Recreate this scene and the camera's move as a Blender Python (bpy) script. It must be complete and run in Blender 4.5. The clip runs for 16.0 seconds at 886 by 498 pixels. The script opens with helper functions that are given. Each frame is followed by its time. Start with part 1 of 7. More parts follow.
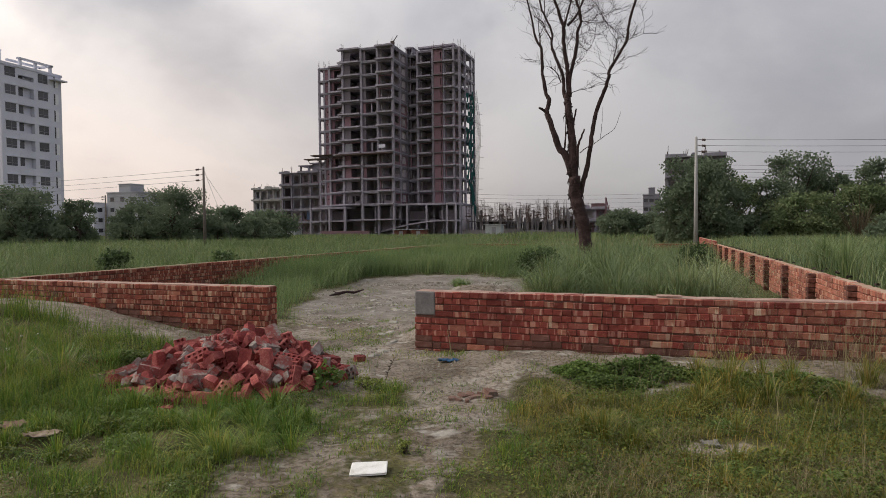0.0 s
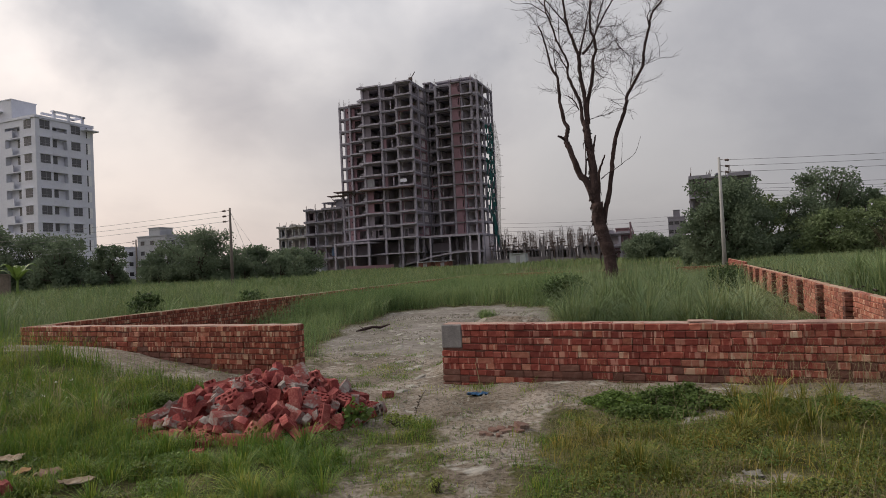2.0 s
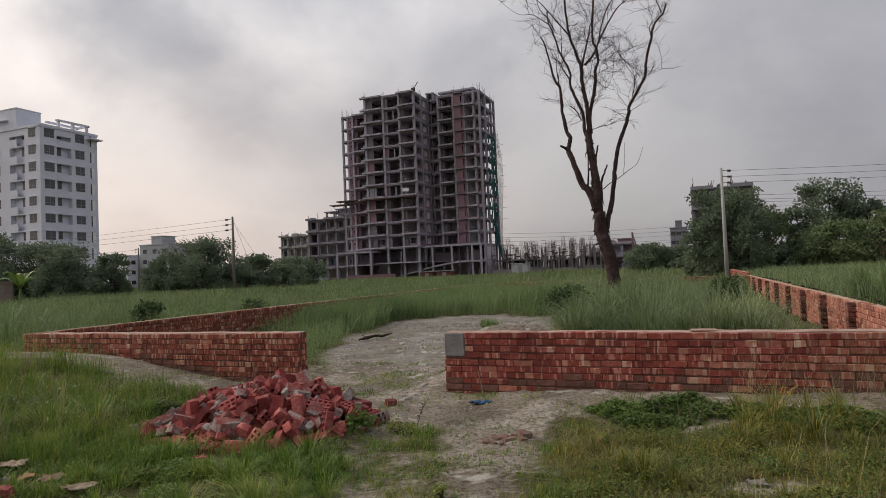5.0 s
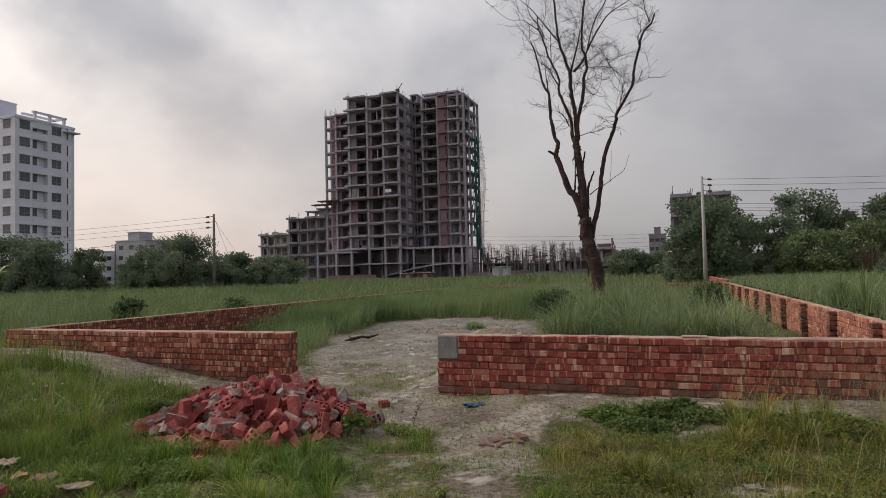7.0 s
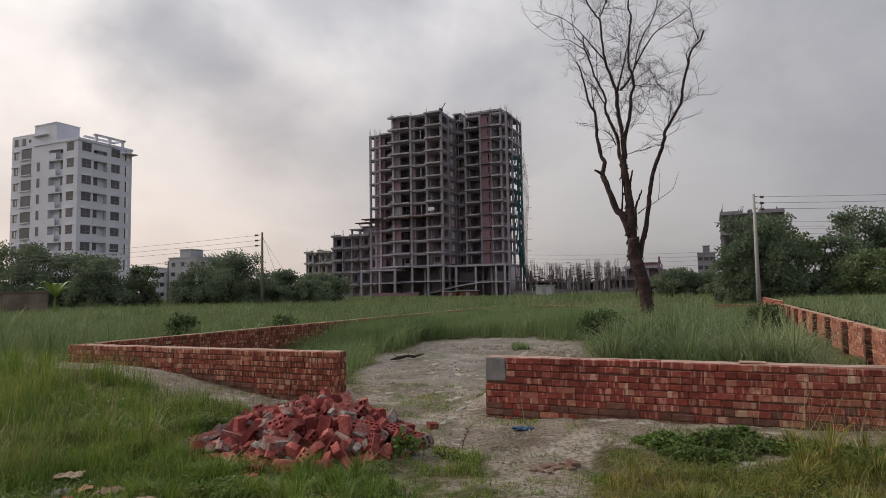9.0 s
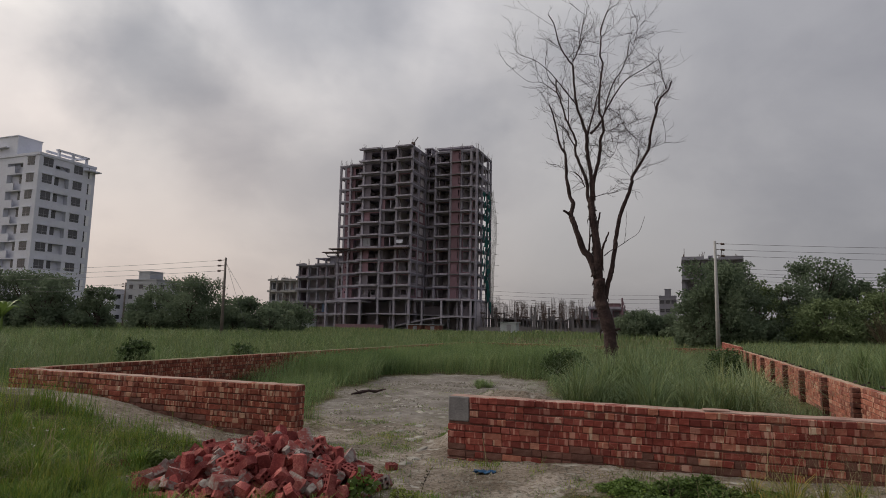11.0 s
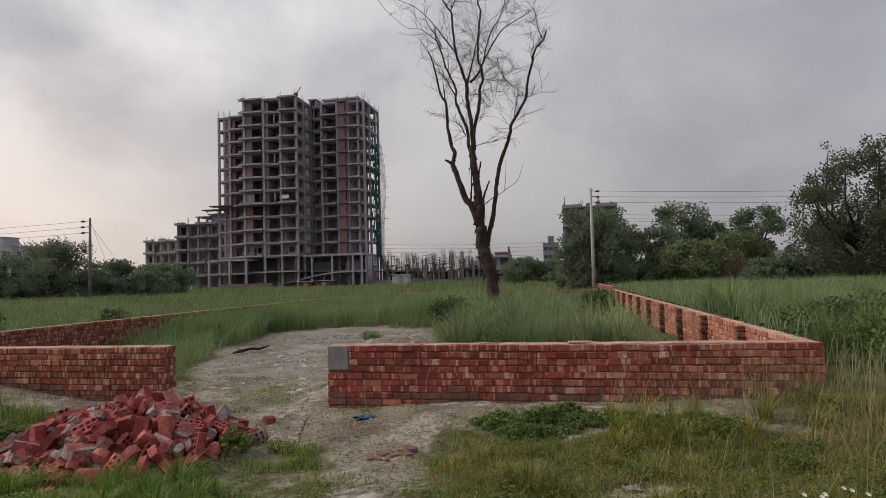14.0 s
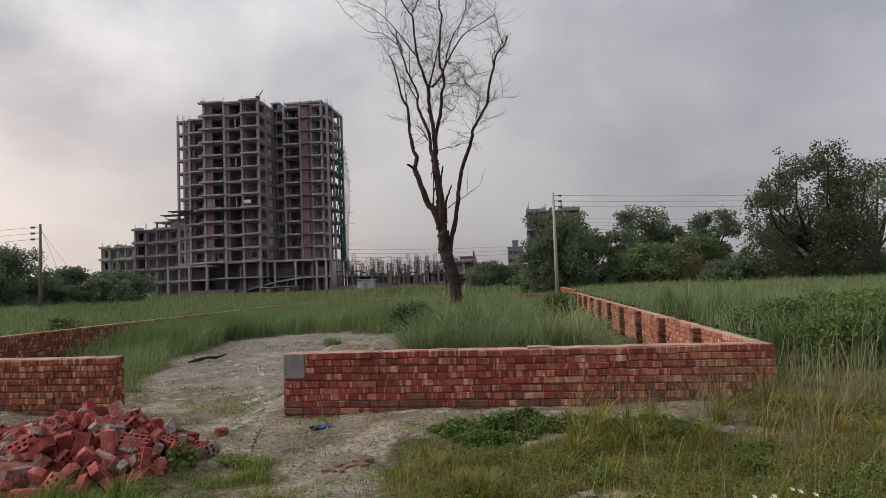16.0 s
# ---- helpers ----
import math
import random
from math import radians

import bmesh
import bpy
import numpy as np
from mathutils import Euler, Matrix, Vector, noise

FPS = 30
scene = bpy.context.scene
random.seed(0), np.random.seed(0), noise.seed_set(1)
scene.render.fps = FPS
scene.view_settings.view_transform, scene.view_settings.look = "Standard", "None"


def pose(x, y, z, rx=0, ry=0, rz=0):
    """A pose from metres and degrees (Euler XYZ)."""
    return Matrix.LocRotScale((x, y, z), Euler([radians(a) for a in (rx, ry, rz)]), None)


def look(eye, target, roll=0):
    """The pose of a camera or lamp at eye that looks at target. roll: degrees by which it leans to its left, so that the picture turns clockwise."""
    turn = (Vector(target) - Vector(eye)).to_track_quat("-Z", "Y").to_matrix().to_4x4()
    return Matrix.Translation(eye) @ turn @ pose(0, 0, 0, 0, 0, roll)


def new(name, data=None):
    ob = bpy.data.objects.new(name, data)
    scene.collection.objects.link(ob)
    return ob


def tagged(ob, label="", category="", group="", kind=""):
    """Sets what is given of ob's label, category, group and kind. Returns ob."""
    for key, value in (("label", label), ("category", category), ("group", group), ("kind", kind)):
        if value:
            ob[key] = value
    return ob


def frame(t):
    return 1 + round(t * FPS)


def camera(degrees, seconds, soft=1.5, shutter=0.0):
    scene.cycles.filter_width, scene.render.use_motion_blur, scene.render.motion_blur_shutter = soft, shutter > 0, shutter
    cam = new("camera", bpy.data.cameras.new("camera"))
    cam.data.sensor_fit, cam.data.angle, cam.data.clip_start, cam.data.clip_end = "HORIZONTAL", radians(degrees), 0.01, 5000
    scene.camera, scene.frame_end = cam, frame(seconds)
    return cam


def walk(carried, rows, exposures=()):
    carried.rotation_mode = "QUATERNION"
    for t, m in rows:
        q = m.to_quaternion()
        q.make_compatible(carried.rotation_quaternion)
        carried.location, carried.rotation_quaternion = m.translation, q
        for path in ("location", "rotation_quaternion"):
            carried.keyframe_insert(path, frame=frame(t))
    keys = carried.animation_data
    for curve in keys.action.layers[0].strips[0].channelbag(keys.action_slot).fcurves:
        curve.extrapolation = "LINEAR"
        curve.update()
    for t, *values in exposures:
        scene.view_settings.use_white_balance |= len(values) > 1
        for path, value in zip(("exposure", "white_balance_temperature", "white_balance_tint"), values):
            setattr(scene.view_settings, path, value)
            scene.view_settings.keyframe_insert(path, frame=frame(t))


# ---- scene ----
cam = camera(71.7, 16.0, soft=0.9)
PATH = [
    (0, (0.094, 0.042, 1.55), (0.005, 2.039, 1.486), -0.5),
    (0.5, (0.078, 0.027, 1.557), (-0.085, 2.019, 1.487), -0.7),
    (1, (0.085, 0.028, 1.561), (-0.171, 2.011, 1.529), -2.4),
    (1.5, (0.082, 0.02, 1.56), (-0.163, 2.005, 1.574), -2.3),
    (2, (0.096, 0.046, 1.568), (-0.069, 2.039, 1.608), -2.7),
    (2.5, (0.081, 0.055, 1.565), (-0.065, 2.049, 1.608), -1.9),
    (3, (0.082, 0.048, 1.566), (-0.08, 2.041, 1.618), -1.8),
    (5.3, (0.078, 0.013, 1.549), (-0.092, 2.004, 1.621), -2.5),
    (5.5, (0.057, 0.002, 1.563), (-0.12, 1.993, 1.626), -2.4),
    (6, (-0.027, -0.016, 1.572), (-0.216, 1.974, 1.634), -2.6),
    (6.5, (-0.079, 0.008, 1.57), (-0.24, 2.0, 1.64), -1.9),
    (7, (-0.101, -0.018, 1.565), (-0.207, 1.977, 1.641), -1.4),
    (7.5, (-0.124, -0.02, 1.553), (-0.161, 1.978, 1.617), -0.5),
    (8, (-0.136, -0.009, 1.563), (-0.187, 1.989, 1.612), 1.3),
    (8.5, (-0.149, -0.072, 1.573), (-0.167, 1.927, 1.628), 0.7),
    (9, (-0.174, -0.053, 1.609), (-0.416, 1.928, 1.746), -1.0),
    (9.5, (-0.173, 0.0, 1.601), (-0.516, 1.959, 1.81), 0.1),
    (9.7, (-0.19, 0.058, 1.648), (-0.397, 2.024, 1.951), -1.2),
    (11.8, (-0.2, 0.045, 1.598), (-0.339, 2.029, 1.815), 1.5),
    (12, (-0.191, 0.023, 1.585), (-0.334, 2.006, 1.8), 1.5),
    (12.5, (-0.135, 0.031, 1.582), (-0.234, 2.021, 1.764), -0.9),
    (13, (-0.103, 0.087, 1.588), (-0.105, 2.08, 1.755), 0.6),
    (13.5, (-0.044, 0.058, 1.588), (0.074, 2.048, 1.749), -1.5),
    (14, (0.001, 0.11, 1.567), (0.219, 2.095, 1.66), -1.6),
    (14.5, (0.015, 0.112, 1.565), (0.261, 2.095, 1.648), -1.6),
    (15, (0.03, 0.174, 1.57), (0.235, 2.161, 1.672), -3.0),
    (15.5, (0.07, 0.129, 1.572), (0.36, 2.105, 1.662), -3.2),
    (16, (0.097, 0.175, 1.576), (0.427, 2.144, 1.68), -2.1),
]
walk(cam, [(t, look(eye, target, roll)) for t, eye, target, roll in PATH],
     exposures=[(0, 0.03), (0.8, 0.03), (2, -0.05), (5.5, -0.09), (7, -0.06), (9, -0.08), (9.5, -0.54), (9.7, -0.48), (12, -0.33), (12.5, -0.26), (13, -0.2), (13.5, -0.14), (14.5, 0.0), (16, 0.0)])

# ---- world, sun ----
SUN_EL, SUN_AZ = radians(38), radians(-75)      # azimuth from +y towards +x: light from the west, on the viewer's left
world = bpy.data.worlds.new("overcast")
scene.world = world
world.use_nodes = True
wn, wl = world.node_tree.nodes, world.node_tree.links
wn.clear()
w_out = wn.new("ShaderNodeOutputWorld")
w_bg = wn.new("ShaderNodeBackground")
w_bg.inputs["Strength"].default_value = 1.18
sky = wn.new("ShaderNodeTexSky")
sky.sky_type, sky.sun_disc, sky.sun_elevation, sky.sun_rotation = "NISHITA", False, SUN_EL, SUN_AZ
sky.air_density, sky.dust_density = 1.5, 3.0
sky_gain = wn.new("ShaderNodeVectorMath")
sky_gain.operation = "SCALE"
sky_gain.inputs["Scale"].default_value = 0.09
wl.new(sky.outputs["Color"], sky_gain.inputs[0])
tc = wn.new("ShaderNodeTexCoord")


def w_noise(scale, detail, stretch, shift, rough=0.55):
    m = wn.new("ShaderNodeMapping")
    m.inputs["Scale"].default_value = stretch
    m.inputs["Location"].default_value = shift
    n = wn.new("ShaderNodeTexNoise")
    n.inputs["Scale"].default_value, n.inputs["Detail"].default_value, n.inputs["Roughness"].default_value = scale, detail, rough
    n.inputs["Distortion"].default_value = 0.25
    wl.new(tc.outputs["Generated"], m.inputs["Vector"])
    wl.new(m.outputs["Vector"], n.inputs["Vector"])
    return n.outputs["Fac"]


def w_ramp(fac, stops):
    r = wn.new("ShaderNodeValToRGB")
    r.color_ramp.interpolation = "EASE"
    while len(r.color_ramp.elements) < len(stops):
        r.color_ramp.elements.new(0.5)
    for e, (p, c) in zip(r.color_ramp.elements, stops):
        e.position, e.color = p, (*c, 1)
    wl.new(fac, r.inputs["Fac"])
    return r.outputs["Color"]


def w_mix(kind, fac, a, b):
    m = wn.new("ShaderNodeMix")
    m.data_type, m.blend_type = "RGBA", kind
    for socket, value in ((m.inputs["Factor"], fac), (m.inputs[6], a), (m.inputs[7], b)):
        if isinstance(value, (int, float)):
            socket.default_value = value
        elif isinstance(value, tuple):
            socket.default_value = (*value, 1)
        else:
            wl.new(value, socket)
    return m.outputs[2]


w_sep = wn.new("ShaderNodeSeparateXYZ")
wl.new(tc.outputs["Generated"], w_sep.inputs["Vector"])
w_side = wn.new("ShaderNodeMapRange")           # west (bright) to east (grey)
w_side.inputs["From Min"].default_value, w_side.inputs["From Max"].default_value = -0.6, 1.0
wl.new(w_sep.outputs["X"], w_side.inputs["Value"])
w_up = wn.new("ShaderNodeMapRange")             # horizon to overhead
w_up.inputs["From Min"].default_value, w_up.inputs["From Max"].default_value = 0.0, 0.5
wl.new(w_sep.outputs["Z"], w_up.inputs["Value"])
low = w_ramp(w_side.outputs["Result"], [(0.0, (0.73, 0.605, 0.55)), (0.323, (0.47, 0.42, 0.41)), (0.467, (0.365, 0.345, 0.35)), (0.72, (0.315, 0.307, 0.33)), (1.0, (0.525, 0.515, 0.55))])
high = w_ramp(w_side.outputs["Result"], [(0.0, (0.91, 0.885, 0.865)), (0.36, (0.65, 0.637, 0.65)), (0.72, (0.398, 0.396, 0.43)), (1.0, (0.63, 0.625, 0.67))])
veil = w_mix("MIX", w_up.outputs["Result"], low, high)
dark = w_ramp(w_noise(1.6, 5, (1.0, 1.0, 1.5), (3.1, 0.4, 1.2)), [(0.36, (0.76, 0.77, 0.80)), (0.58, (1.08, 1.07, 1.06))])
fine = w_ramp(w_noise(3.4, 6, (1.0, 1.0, 1.6), (0.3, 2.1, 0.0)), [(0.32, (0.88, 0.885, 0.90)), (0.68, (1.09, 1.09, 1.08))])
clouds = w_mix("MULTIPLY", 1.0, w_mix("MULTIPLY", w_up.outputs["Result"], veil, dark), fine)
# a few heavier cloud banks, torn at their edges
w_warp = wn.new("ShaderNodeTexNoise")
w_warp.inputs["Scale"].default_value, w_warp.inputs["Detail"].default_value = 5.0, 5.0
wl.new(tc.outputs["Generated"], w_warp.inputs["Vector"])
w_off = wn.new("ShaderNodeVectorMath")
w_off.operation = "MULTIPLY_ADD"
w_off.inputs[1].default_value = (0.24, 0.24, 0.16)
wl.new(w_warp.outputs["Color"], w_off.inputs[0])
wl.new(tc.outputs["Generated"], w_off.inputs[2])
for azimuth, lift, size, tint in ((-31, 21, 0.15, (0.64, 0.66, 0.70)), (-25, 14.5, 0.14, (0.80, 0.80, 0.82)), (-15, 30, 0.20, (0.70, 0.715, 0.75)), (-2, 18.5, 0.10, (0.86, 0.87, 0.89)), (-36, 34, 0.16, (0.78, 0.79, 0.82)), (22, 32, 0.3, (0.85, 0.86, 0.88)),
                                  (-18, 23, 0.18, (1.25, 1.24, 1.22)), (-5, 27, 0.16, (1.16, 1.155, 1.15)), (-42, 18, 0.18, (1.28, 1.25, 1.22)), (-26, 27, 0.10, (1.2, 1.19, 1.18)), (-40, 28, 0.15, (1.2, 1.19, 1.17))):
    a, e = radians(azimuth), radians(lift)
    w_d = wn.new("ShaderNodeVectorMath")
    w_d.operation = "DISTANCE"
    wl.new(w_off.outputs["Vector"], w_d.inputs[0])
    w_d.inputs[1].default_value = (math.sin(a) * math.cos(e) + 0.12, math.cos(a) * math.cos(e) + 0.12, math.sin(e) + 0.08)
    w_r = wn.new("ShaderNodeMapRange")
    w_r.interpolation_type = "SMOOTHSTEP"
    w_r.inputs["From Min"].default_value, w_r.inputs["From Max"].default_value = size, size * 0.2
    wl.new(w_d.outputs["Value"], w_r.inputs["Value"])
    clouds = w_mix("MULTIPLY", w_r.outputs["Result"], clouds, tint)
wl.new(w_mix("MIX", 0.92, sky_gain.outputs["Vector"], clouds), w_bg.inputs["Color"])
wl.new(w_bg.outputs["Background"], w_out.inputs["Surface"])

sun = new("sun", bpy.data.lights.new("sun", "SUN"))
sun.data.energy, sun.data.angle, sun.data.color = 2.2, radians(20), (1.0, 0.90, 0.79)
sun_way = Vector((math.sin(SUN_AZ) * math.cos(SUN_EL), math.cos(SUN_AZ) * math.cos(SUN_EL), math.sin(SUN_EL)))
sun.matrix_world = look(sun_way * 50, (0, 0, 0))

# ---- materials ----


def material(name, colours, scale=4.0, rough=0.8, bump=0.3, bump_scale=30.0, spread=0.0, island=0.0, metal=0.0, translucent=0.0, gloss=0.3, detail=6.0, random_colours=None, smear=None, depth=0.01):
    """colours: two or three mixed by noise at two scales. spread: brightness by object; island: by loose piece; random_colours: tints by object."""
    m = bpy.data.materials.new(name)
    m.use_nodes = True
    n, l = m.node_tree.nodes, m.node_tree.links
    bsdf = n["Principled BSDF"]
    bsdf.inputs["Roughness"].default_value, bsdf.inputs["Metallic"].default_value = rough, metal
    bsdf.inputs["Specular IOR Level"].default_value = gloss
    co = n.new("ShaderNodeNewGeometry")
    where = n.new("ShaderNodeTexCoord").outputs["Object"] if bump_scale > 0 else co.outputs["Position"]

    def tex(sc, det):
        t = n.new("ShaderNodeTexNoise")
        t.inputs["Scale"].default_value, t.inputs["Detail"].default_value = sc, det
        l.new(where, t.inputs["Vector"])
        return t.outputs["Fac"]

    big, small = tex(scale, detail), tex(scale * 9, 4.0)
    mix = n.new("ShaderNodeMath")
    mix.operation = "MULTIPLY_ADD"
    mix.inputs[1].default_value = 0.35
    l.new(small, mix.inputs[0])
    sc = n.new("ShaderNodeMath")
    sc.operation = "MULTIPLY"
    sc.inputs[1].default_value = 0.65
    l.new(big, sc.inputs[0])
    l.new(sc.outputs[0], mix.inputs[2])
    ramp = n.new("ShaderNodeValToRGB")
    while len(ramp.color_ramp.elements) < len(colours):
        ramp.color_ramp.elements.new(0.5)
    for i, (e, c) in enumerate(zip(ramp.color_ramp.elements, colours)):
        e.position, e.color = 0.32 + 0.36 * i / max(1, len(colours) - 1), (*c, 1)
    l.new(mix.outputs[0], ramp.inputs["Fac"])
    colour = ramp.outputs["Color"]
    if smear:
        mp = n.new("ShaderNodeMapping")
        mp.inputs["Scale"].default_value = (19, 19, 2)
        who = n.new("ShaderNodeObjectInfo").outputs["Random"] if spread > 0 else co.outputs["Random Per Island"]
        far_off = n.new("ShaderNodeVectorMath")
        far_off.operation = "MULTIPLY_ADD"
        far_off.inputs[1].default_value = (40, 40, 40)
        l.new(who, far_off.inputs[0])
        l.new(co.outputs["Position"], far_off.inputs[2])
        l.new(far_off.outputs["Vector"], mp.inputs["Vector"])
        st = n.new("ShaderNodeTexNoise")
        st.inputs["Scale"].default_value, st.inputs["Detail"].default_value = 1.0, 2.0
        l.new(mp.outputs["Vector"], st.inputs["Vector"])
        sr = n.new("ShaderNodeMapRange")
        sr.inputs["From Min"].default_value, sr.inputs["From Max"].default_value = smear[3], smear[3] + 0.055
        l.new(st.outputs["Fac"], sr.inputs["Value"])
        sm = n.new("ShaderNodeMix")
        sm.data_type = "RGBA"
        l.new(sr.outputs["Result"], sm.inputs["Factor"])
        l.new(colour, sm.inputs[6])
        sm.inputs[7].default_value = (*smear[:3], 1)
        colour = sm.outputs[2]
    if random_colours:
        oi = n.new("ShaderNodeObjectInfo")
        rr = n.new("ShaderNodeValToRGB")
        rr.color_ramp.interpolation = "CONSTANT"
        while len(rr.color_ramp.elements) < len(random_colours):
            rr.color_ramp.elements.new(0.5)
        for i, (e, c) in enumerate(zip(rr.color_ramp.elements, random_colours)):
            e.position, e.color = i / len(random_colours), (*c, 1)
        l.new(oi.outputs["Random"] if spread >= 0 else co.outputs["Random Per Island"], rr.inputs["Fac"])
        mm = n.new("ShaderNodeMix")
        mm.data_type, mm.blend_type = "RGBA", "MULTIPLY"
        mm.inputs["Factor"].default_value = 1.0
        l.new(colour, mm.inputs[6])
        l.new(rr.outputs["Color"], mm.inputs[7])
        colour = mm.outputs[2]
    for amount, source in ((abs(spread), None), (island, co.outputs["Random Per Island"])):
        if amount:
            if source is None:
                source = n.new("ShaderNodeObjectInfo").outputs["Random"] if spread > 0 else co.outputs["Random Per Island"]
            mr = n.new("ShaderNodeMapRange")
            mr.inputs["To Min"].default_value, mr.inputs["To Max"].default_value = 1 - amount, 1 + amount
            l.new(source, mr.inputs["Value"])
            hsv = n.new("ShaderNodeHueSaturation")
            l.new(mr.outputs["Result"], hsv.inputs["Value"])
            l.new(colour, hsv.inputs["Color"])
            colour = hsv.outputs["Color"]
    l.new(colour, bsdf.inputs["Base Color"])
    if bump:
        b = n.new("ShaderNodeBump")
        b.inputs["Strength"].default_value, b.inputs["Distance"].default_value = bump, depth
        l.new(tex(abs(bump_scale), 5.0), b.inputs["Height"])
        l.new(b.outputs["Normal"], bsdf.inputs["Normal"])
    if translucent:
        tr = n.new("ShaderNodeBsdfTranslucent")
        l.new(colour, tr.inputs["Color"])
        ms = n.new("ShaderNodeMixShader")
        ms.inputs["Fac"].default_value = translucent
        l.new(bsdf.outputs["BSDF"], ms.inputs[1])
        l.new(tr.outputs["BSDF"], ms.inputs[2])
        l.new(ms.outputs["Shader"], n["Material Output"].inputs["Surface"])
    return m


BRICK_TINTS = [(1.0, 1.0, 1.0), (0.78, 0.70, 0.70), (1.15, 1.2, 1.15), (0.9, 0.82, 0.8), (1.1, 1.0, 0.95), (0.70, 0.62, 0.63), (1.0, 0.92, 0.9), (1.22, 1.45, 1.45), (1.1, 1.12, 1.1), (0.92, 0.88, 0.88), (1.05, 0.98, 0.95), (1.05, 1.05, 1.0), (0.88, 0.8, 0.8)]
M_BRICK = material("fired_clay_brick", [(0.155, 0.034, 0.027), (0.225, 0.054, 0.041), (0.295, 0.086, 0.066)], 14, 0.85, 0.5, 90, spread=0.15, random_colours=BRICK_TINTS, smear=(0.41, 0.20, 0.155, 0.555))
# on the east side wall this paler orange also carries painted light
DUSTY = [(0.22, 0.074, 0.052), (0.32, 0.120, 0.083), (0.41, 0.18, 0.13)]
M_DUST_BRICK = material("dusty_clay_brick", DUSTY, 14, 0.9, 0.5, 90, spread=0.15, random_colours=BRICK_TINTS, smear=(0.42, 0.265, 0.195, 0.555))
M_LIT_DUST_FAR = material("lit_dusty_brick_joined", DUSTY, 14, 0.9, 0.5, 90, spread=-0.15, random_colours=BRICK_TINTS, smear=(0.42, 0.265, 0.195, 0.555))
M_BRICK_FAR = material("fired_clay_brick_joined", [(0.155, 0.034, 0.027), (0.225, 0.054, 0.041), (0.295, 0.086, 0.066)], 14, 0.85, 0.5, 90, spread=-0.15, random_colours=BRICK_TINTS, smear=(0.41, 0.20, 0.155, 0.555))
M_STREAK_BRICK = material("lime_streaked_brick", [(0.15, 0.038, 0.026), (0.215, 0.060, 0.040), (0.285, 0.096, 0.064)], 14, 0.88, 0.6, 90, spread=0.2, random_colours=BRICK_TINTS, smear=(0.37, 0.215, 0.15, 0.535))
M_STREAK_BRICK_FAR = material("lime_streaked_brick_joined", [(0.15, 0.038, 0.026), (0.215, 0.060, 0.040), (0.285, 0.096, 0.064)], 14, 0.88, 0.6, 90, spread=-0.2, random_colours=BRICK_TINTS, smear=(0.37, 0.215, 0.15, 0.535))
M_DIRTY_BRICK = material("mud_splashed_brick", [(0.095, 0.040, 0.031), (0.140, 0.064, 0.049), (0.185, 0.100, 0.080)], 11, 0.95, 0.5, 80, spread=0.2)
M_BROKEN = material("broken_brick", [(0.135, 0.030, 0.030), (0.27, 0.064, 0.058), (0.43, 0.165, 0.132)], 8, 0.9, 0.9, 55, spread=0.18, random_colours=[(1, 1, 1), (0.7, 0.64, 0.66), (1.2, 1.15, 1.15), (0.95, 0.8, 0.82), (1.2, 1.3, 1.3), (0.68, 0.6, 0.64), (1.3, 1.5, 1.5), (0.85, 0.74, 0.77)])
M_MORTAR_CLAD = material("brick_with_old_mortar", [(0.17, 0.042, 0.038), (0.21, 0.062, 0.055), (0.23, 0.200, 0.185), (0.32, 0.295, 0.27)], 5, 0.92, 1.0, 45, spread=0.15)
M_MORTAR = material("lime_mortar", [(0.085, 0.038, 0.03), (0.125, 0.06, 0.047), (0.17, 0.10, 0.082)], 10, 0.95, 0.8, 60)
M_JOINT_DUSTY = material("dusty_mortar", [(0.16, 0.07, 0.052), (0.22, 0.105, 0.078), (0.28, 0.15, 0.115)], 10, 0.95, 0.8, 60)
# dark brick holding the piers' shade in its colour; also the red shed walls
M_PIER_SHADE_SHED = material("pier_shade_and_shed_red", [(0.055, 0.024, 0.019), (0.115, 0.046, 0.034), (0.22, 0.105, 0.078)], 12, 0.85, 0.5, 80, spread=-0.4)
M_CAP = material("pale_mortar_cap", [(0.23, 0.12, 0.095), (0.34, 0.225, 0.185), (0.45, 0.345, 0.295)], 5, 0.95, 0.6, 50)
M_CAP_DUSTY = material("dusty_mortar_cap", [(0.24, 0.13, 0.09), (0.37, 0.25, 0.18), (0.47, 0.37, 0.29)], 4, 0.95, 0.6, 50)
M_CAP_MOSSY = material("mossy_mortar_cap", [(0.13, 0.095, 0.055), (0.21, 0.165, 0.10), (0.29, 0.245, 0.155)], 2, 0.95, 0.6, 50)
M_CONCRETE_BLOCK = material("cement_block", [(0.115, 0.11, 0.11), (0.18, 0.172, 0.172), (0.25, 0.24, 0.235)], 5, 0.9, 0.7, 60)
M_CONCRETE = material("raw_concrete", [(0.215, 0.202, 0.238), (0.32, 0.302, 0.350), (0.42, 0.400, 0.455)], 0.6, 0.9, 0.3, 4, spread=0.1)
M_CONCRETE_DARK = material("weathered_concrete", [(0.13, 0.12, 0.125), (0.20, 0.185, 0.19)], 0.4, 0.9, 0.3, 4, spread=0.15)
M_INFILL = material("pink_brick_infill", [(0.175, 0.105, 0.125), (0.25, 0.152, 0.178)], 0.6, 0.9, 0.3, 5, spread=0.22)
M_INFILL_PLUM = material("brown_brick_infill", [(0.16, 0.125, 0.145), (0.22, 0.175, 0.20)], 0.6, 0.9, 0.3, 5, spread=0.2)
# darker copy of the raw concrete, shade in its colour; also tints whole blocks
M_CONCRETE_SHADE = material("shade_toned_concrete", [(0.180, 0.174, 0.205), (0.258, 0.250, 0.292)], 0.4, 0.9, 0.3, 4, spread=0.12)
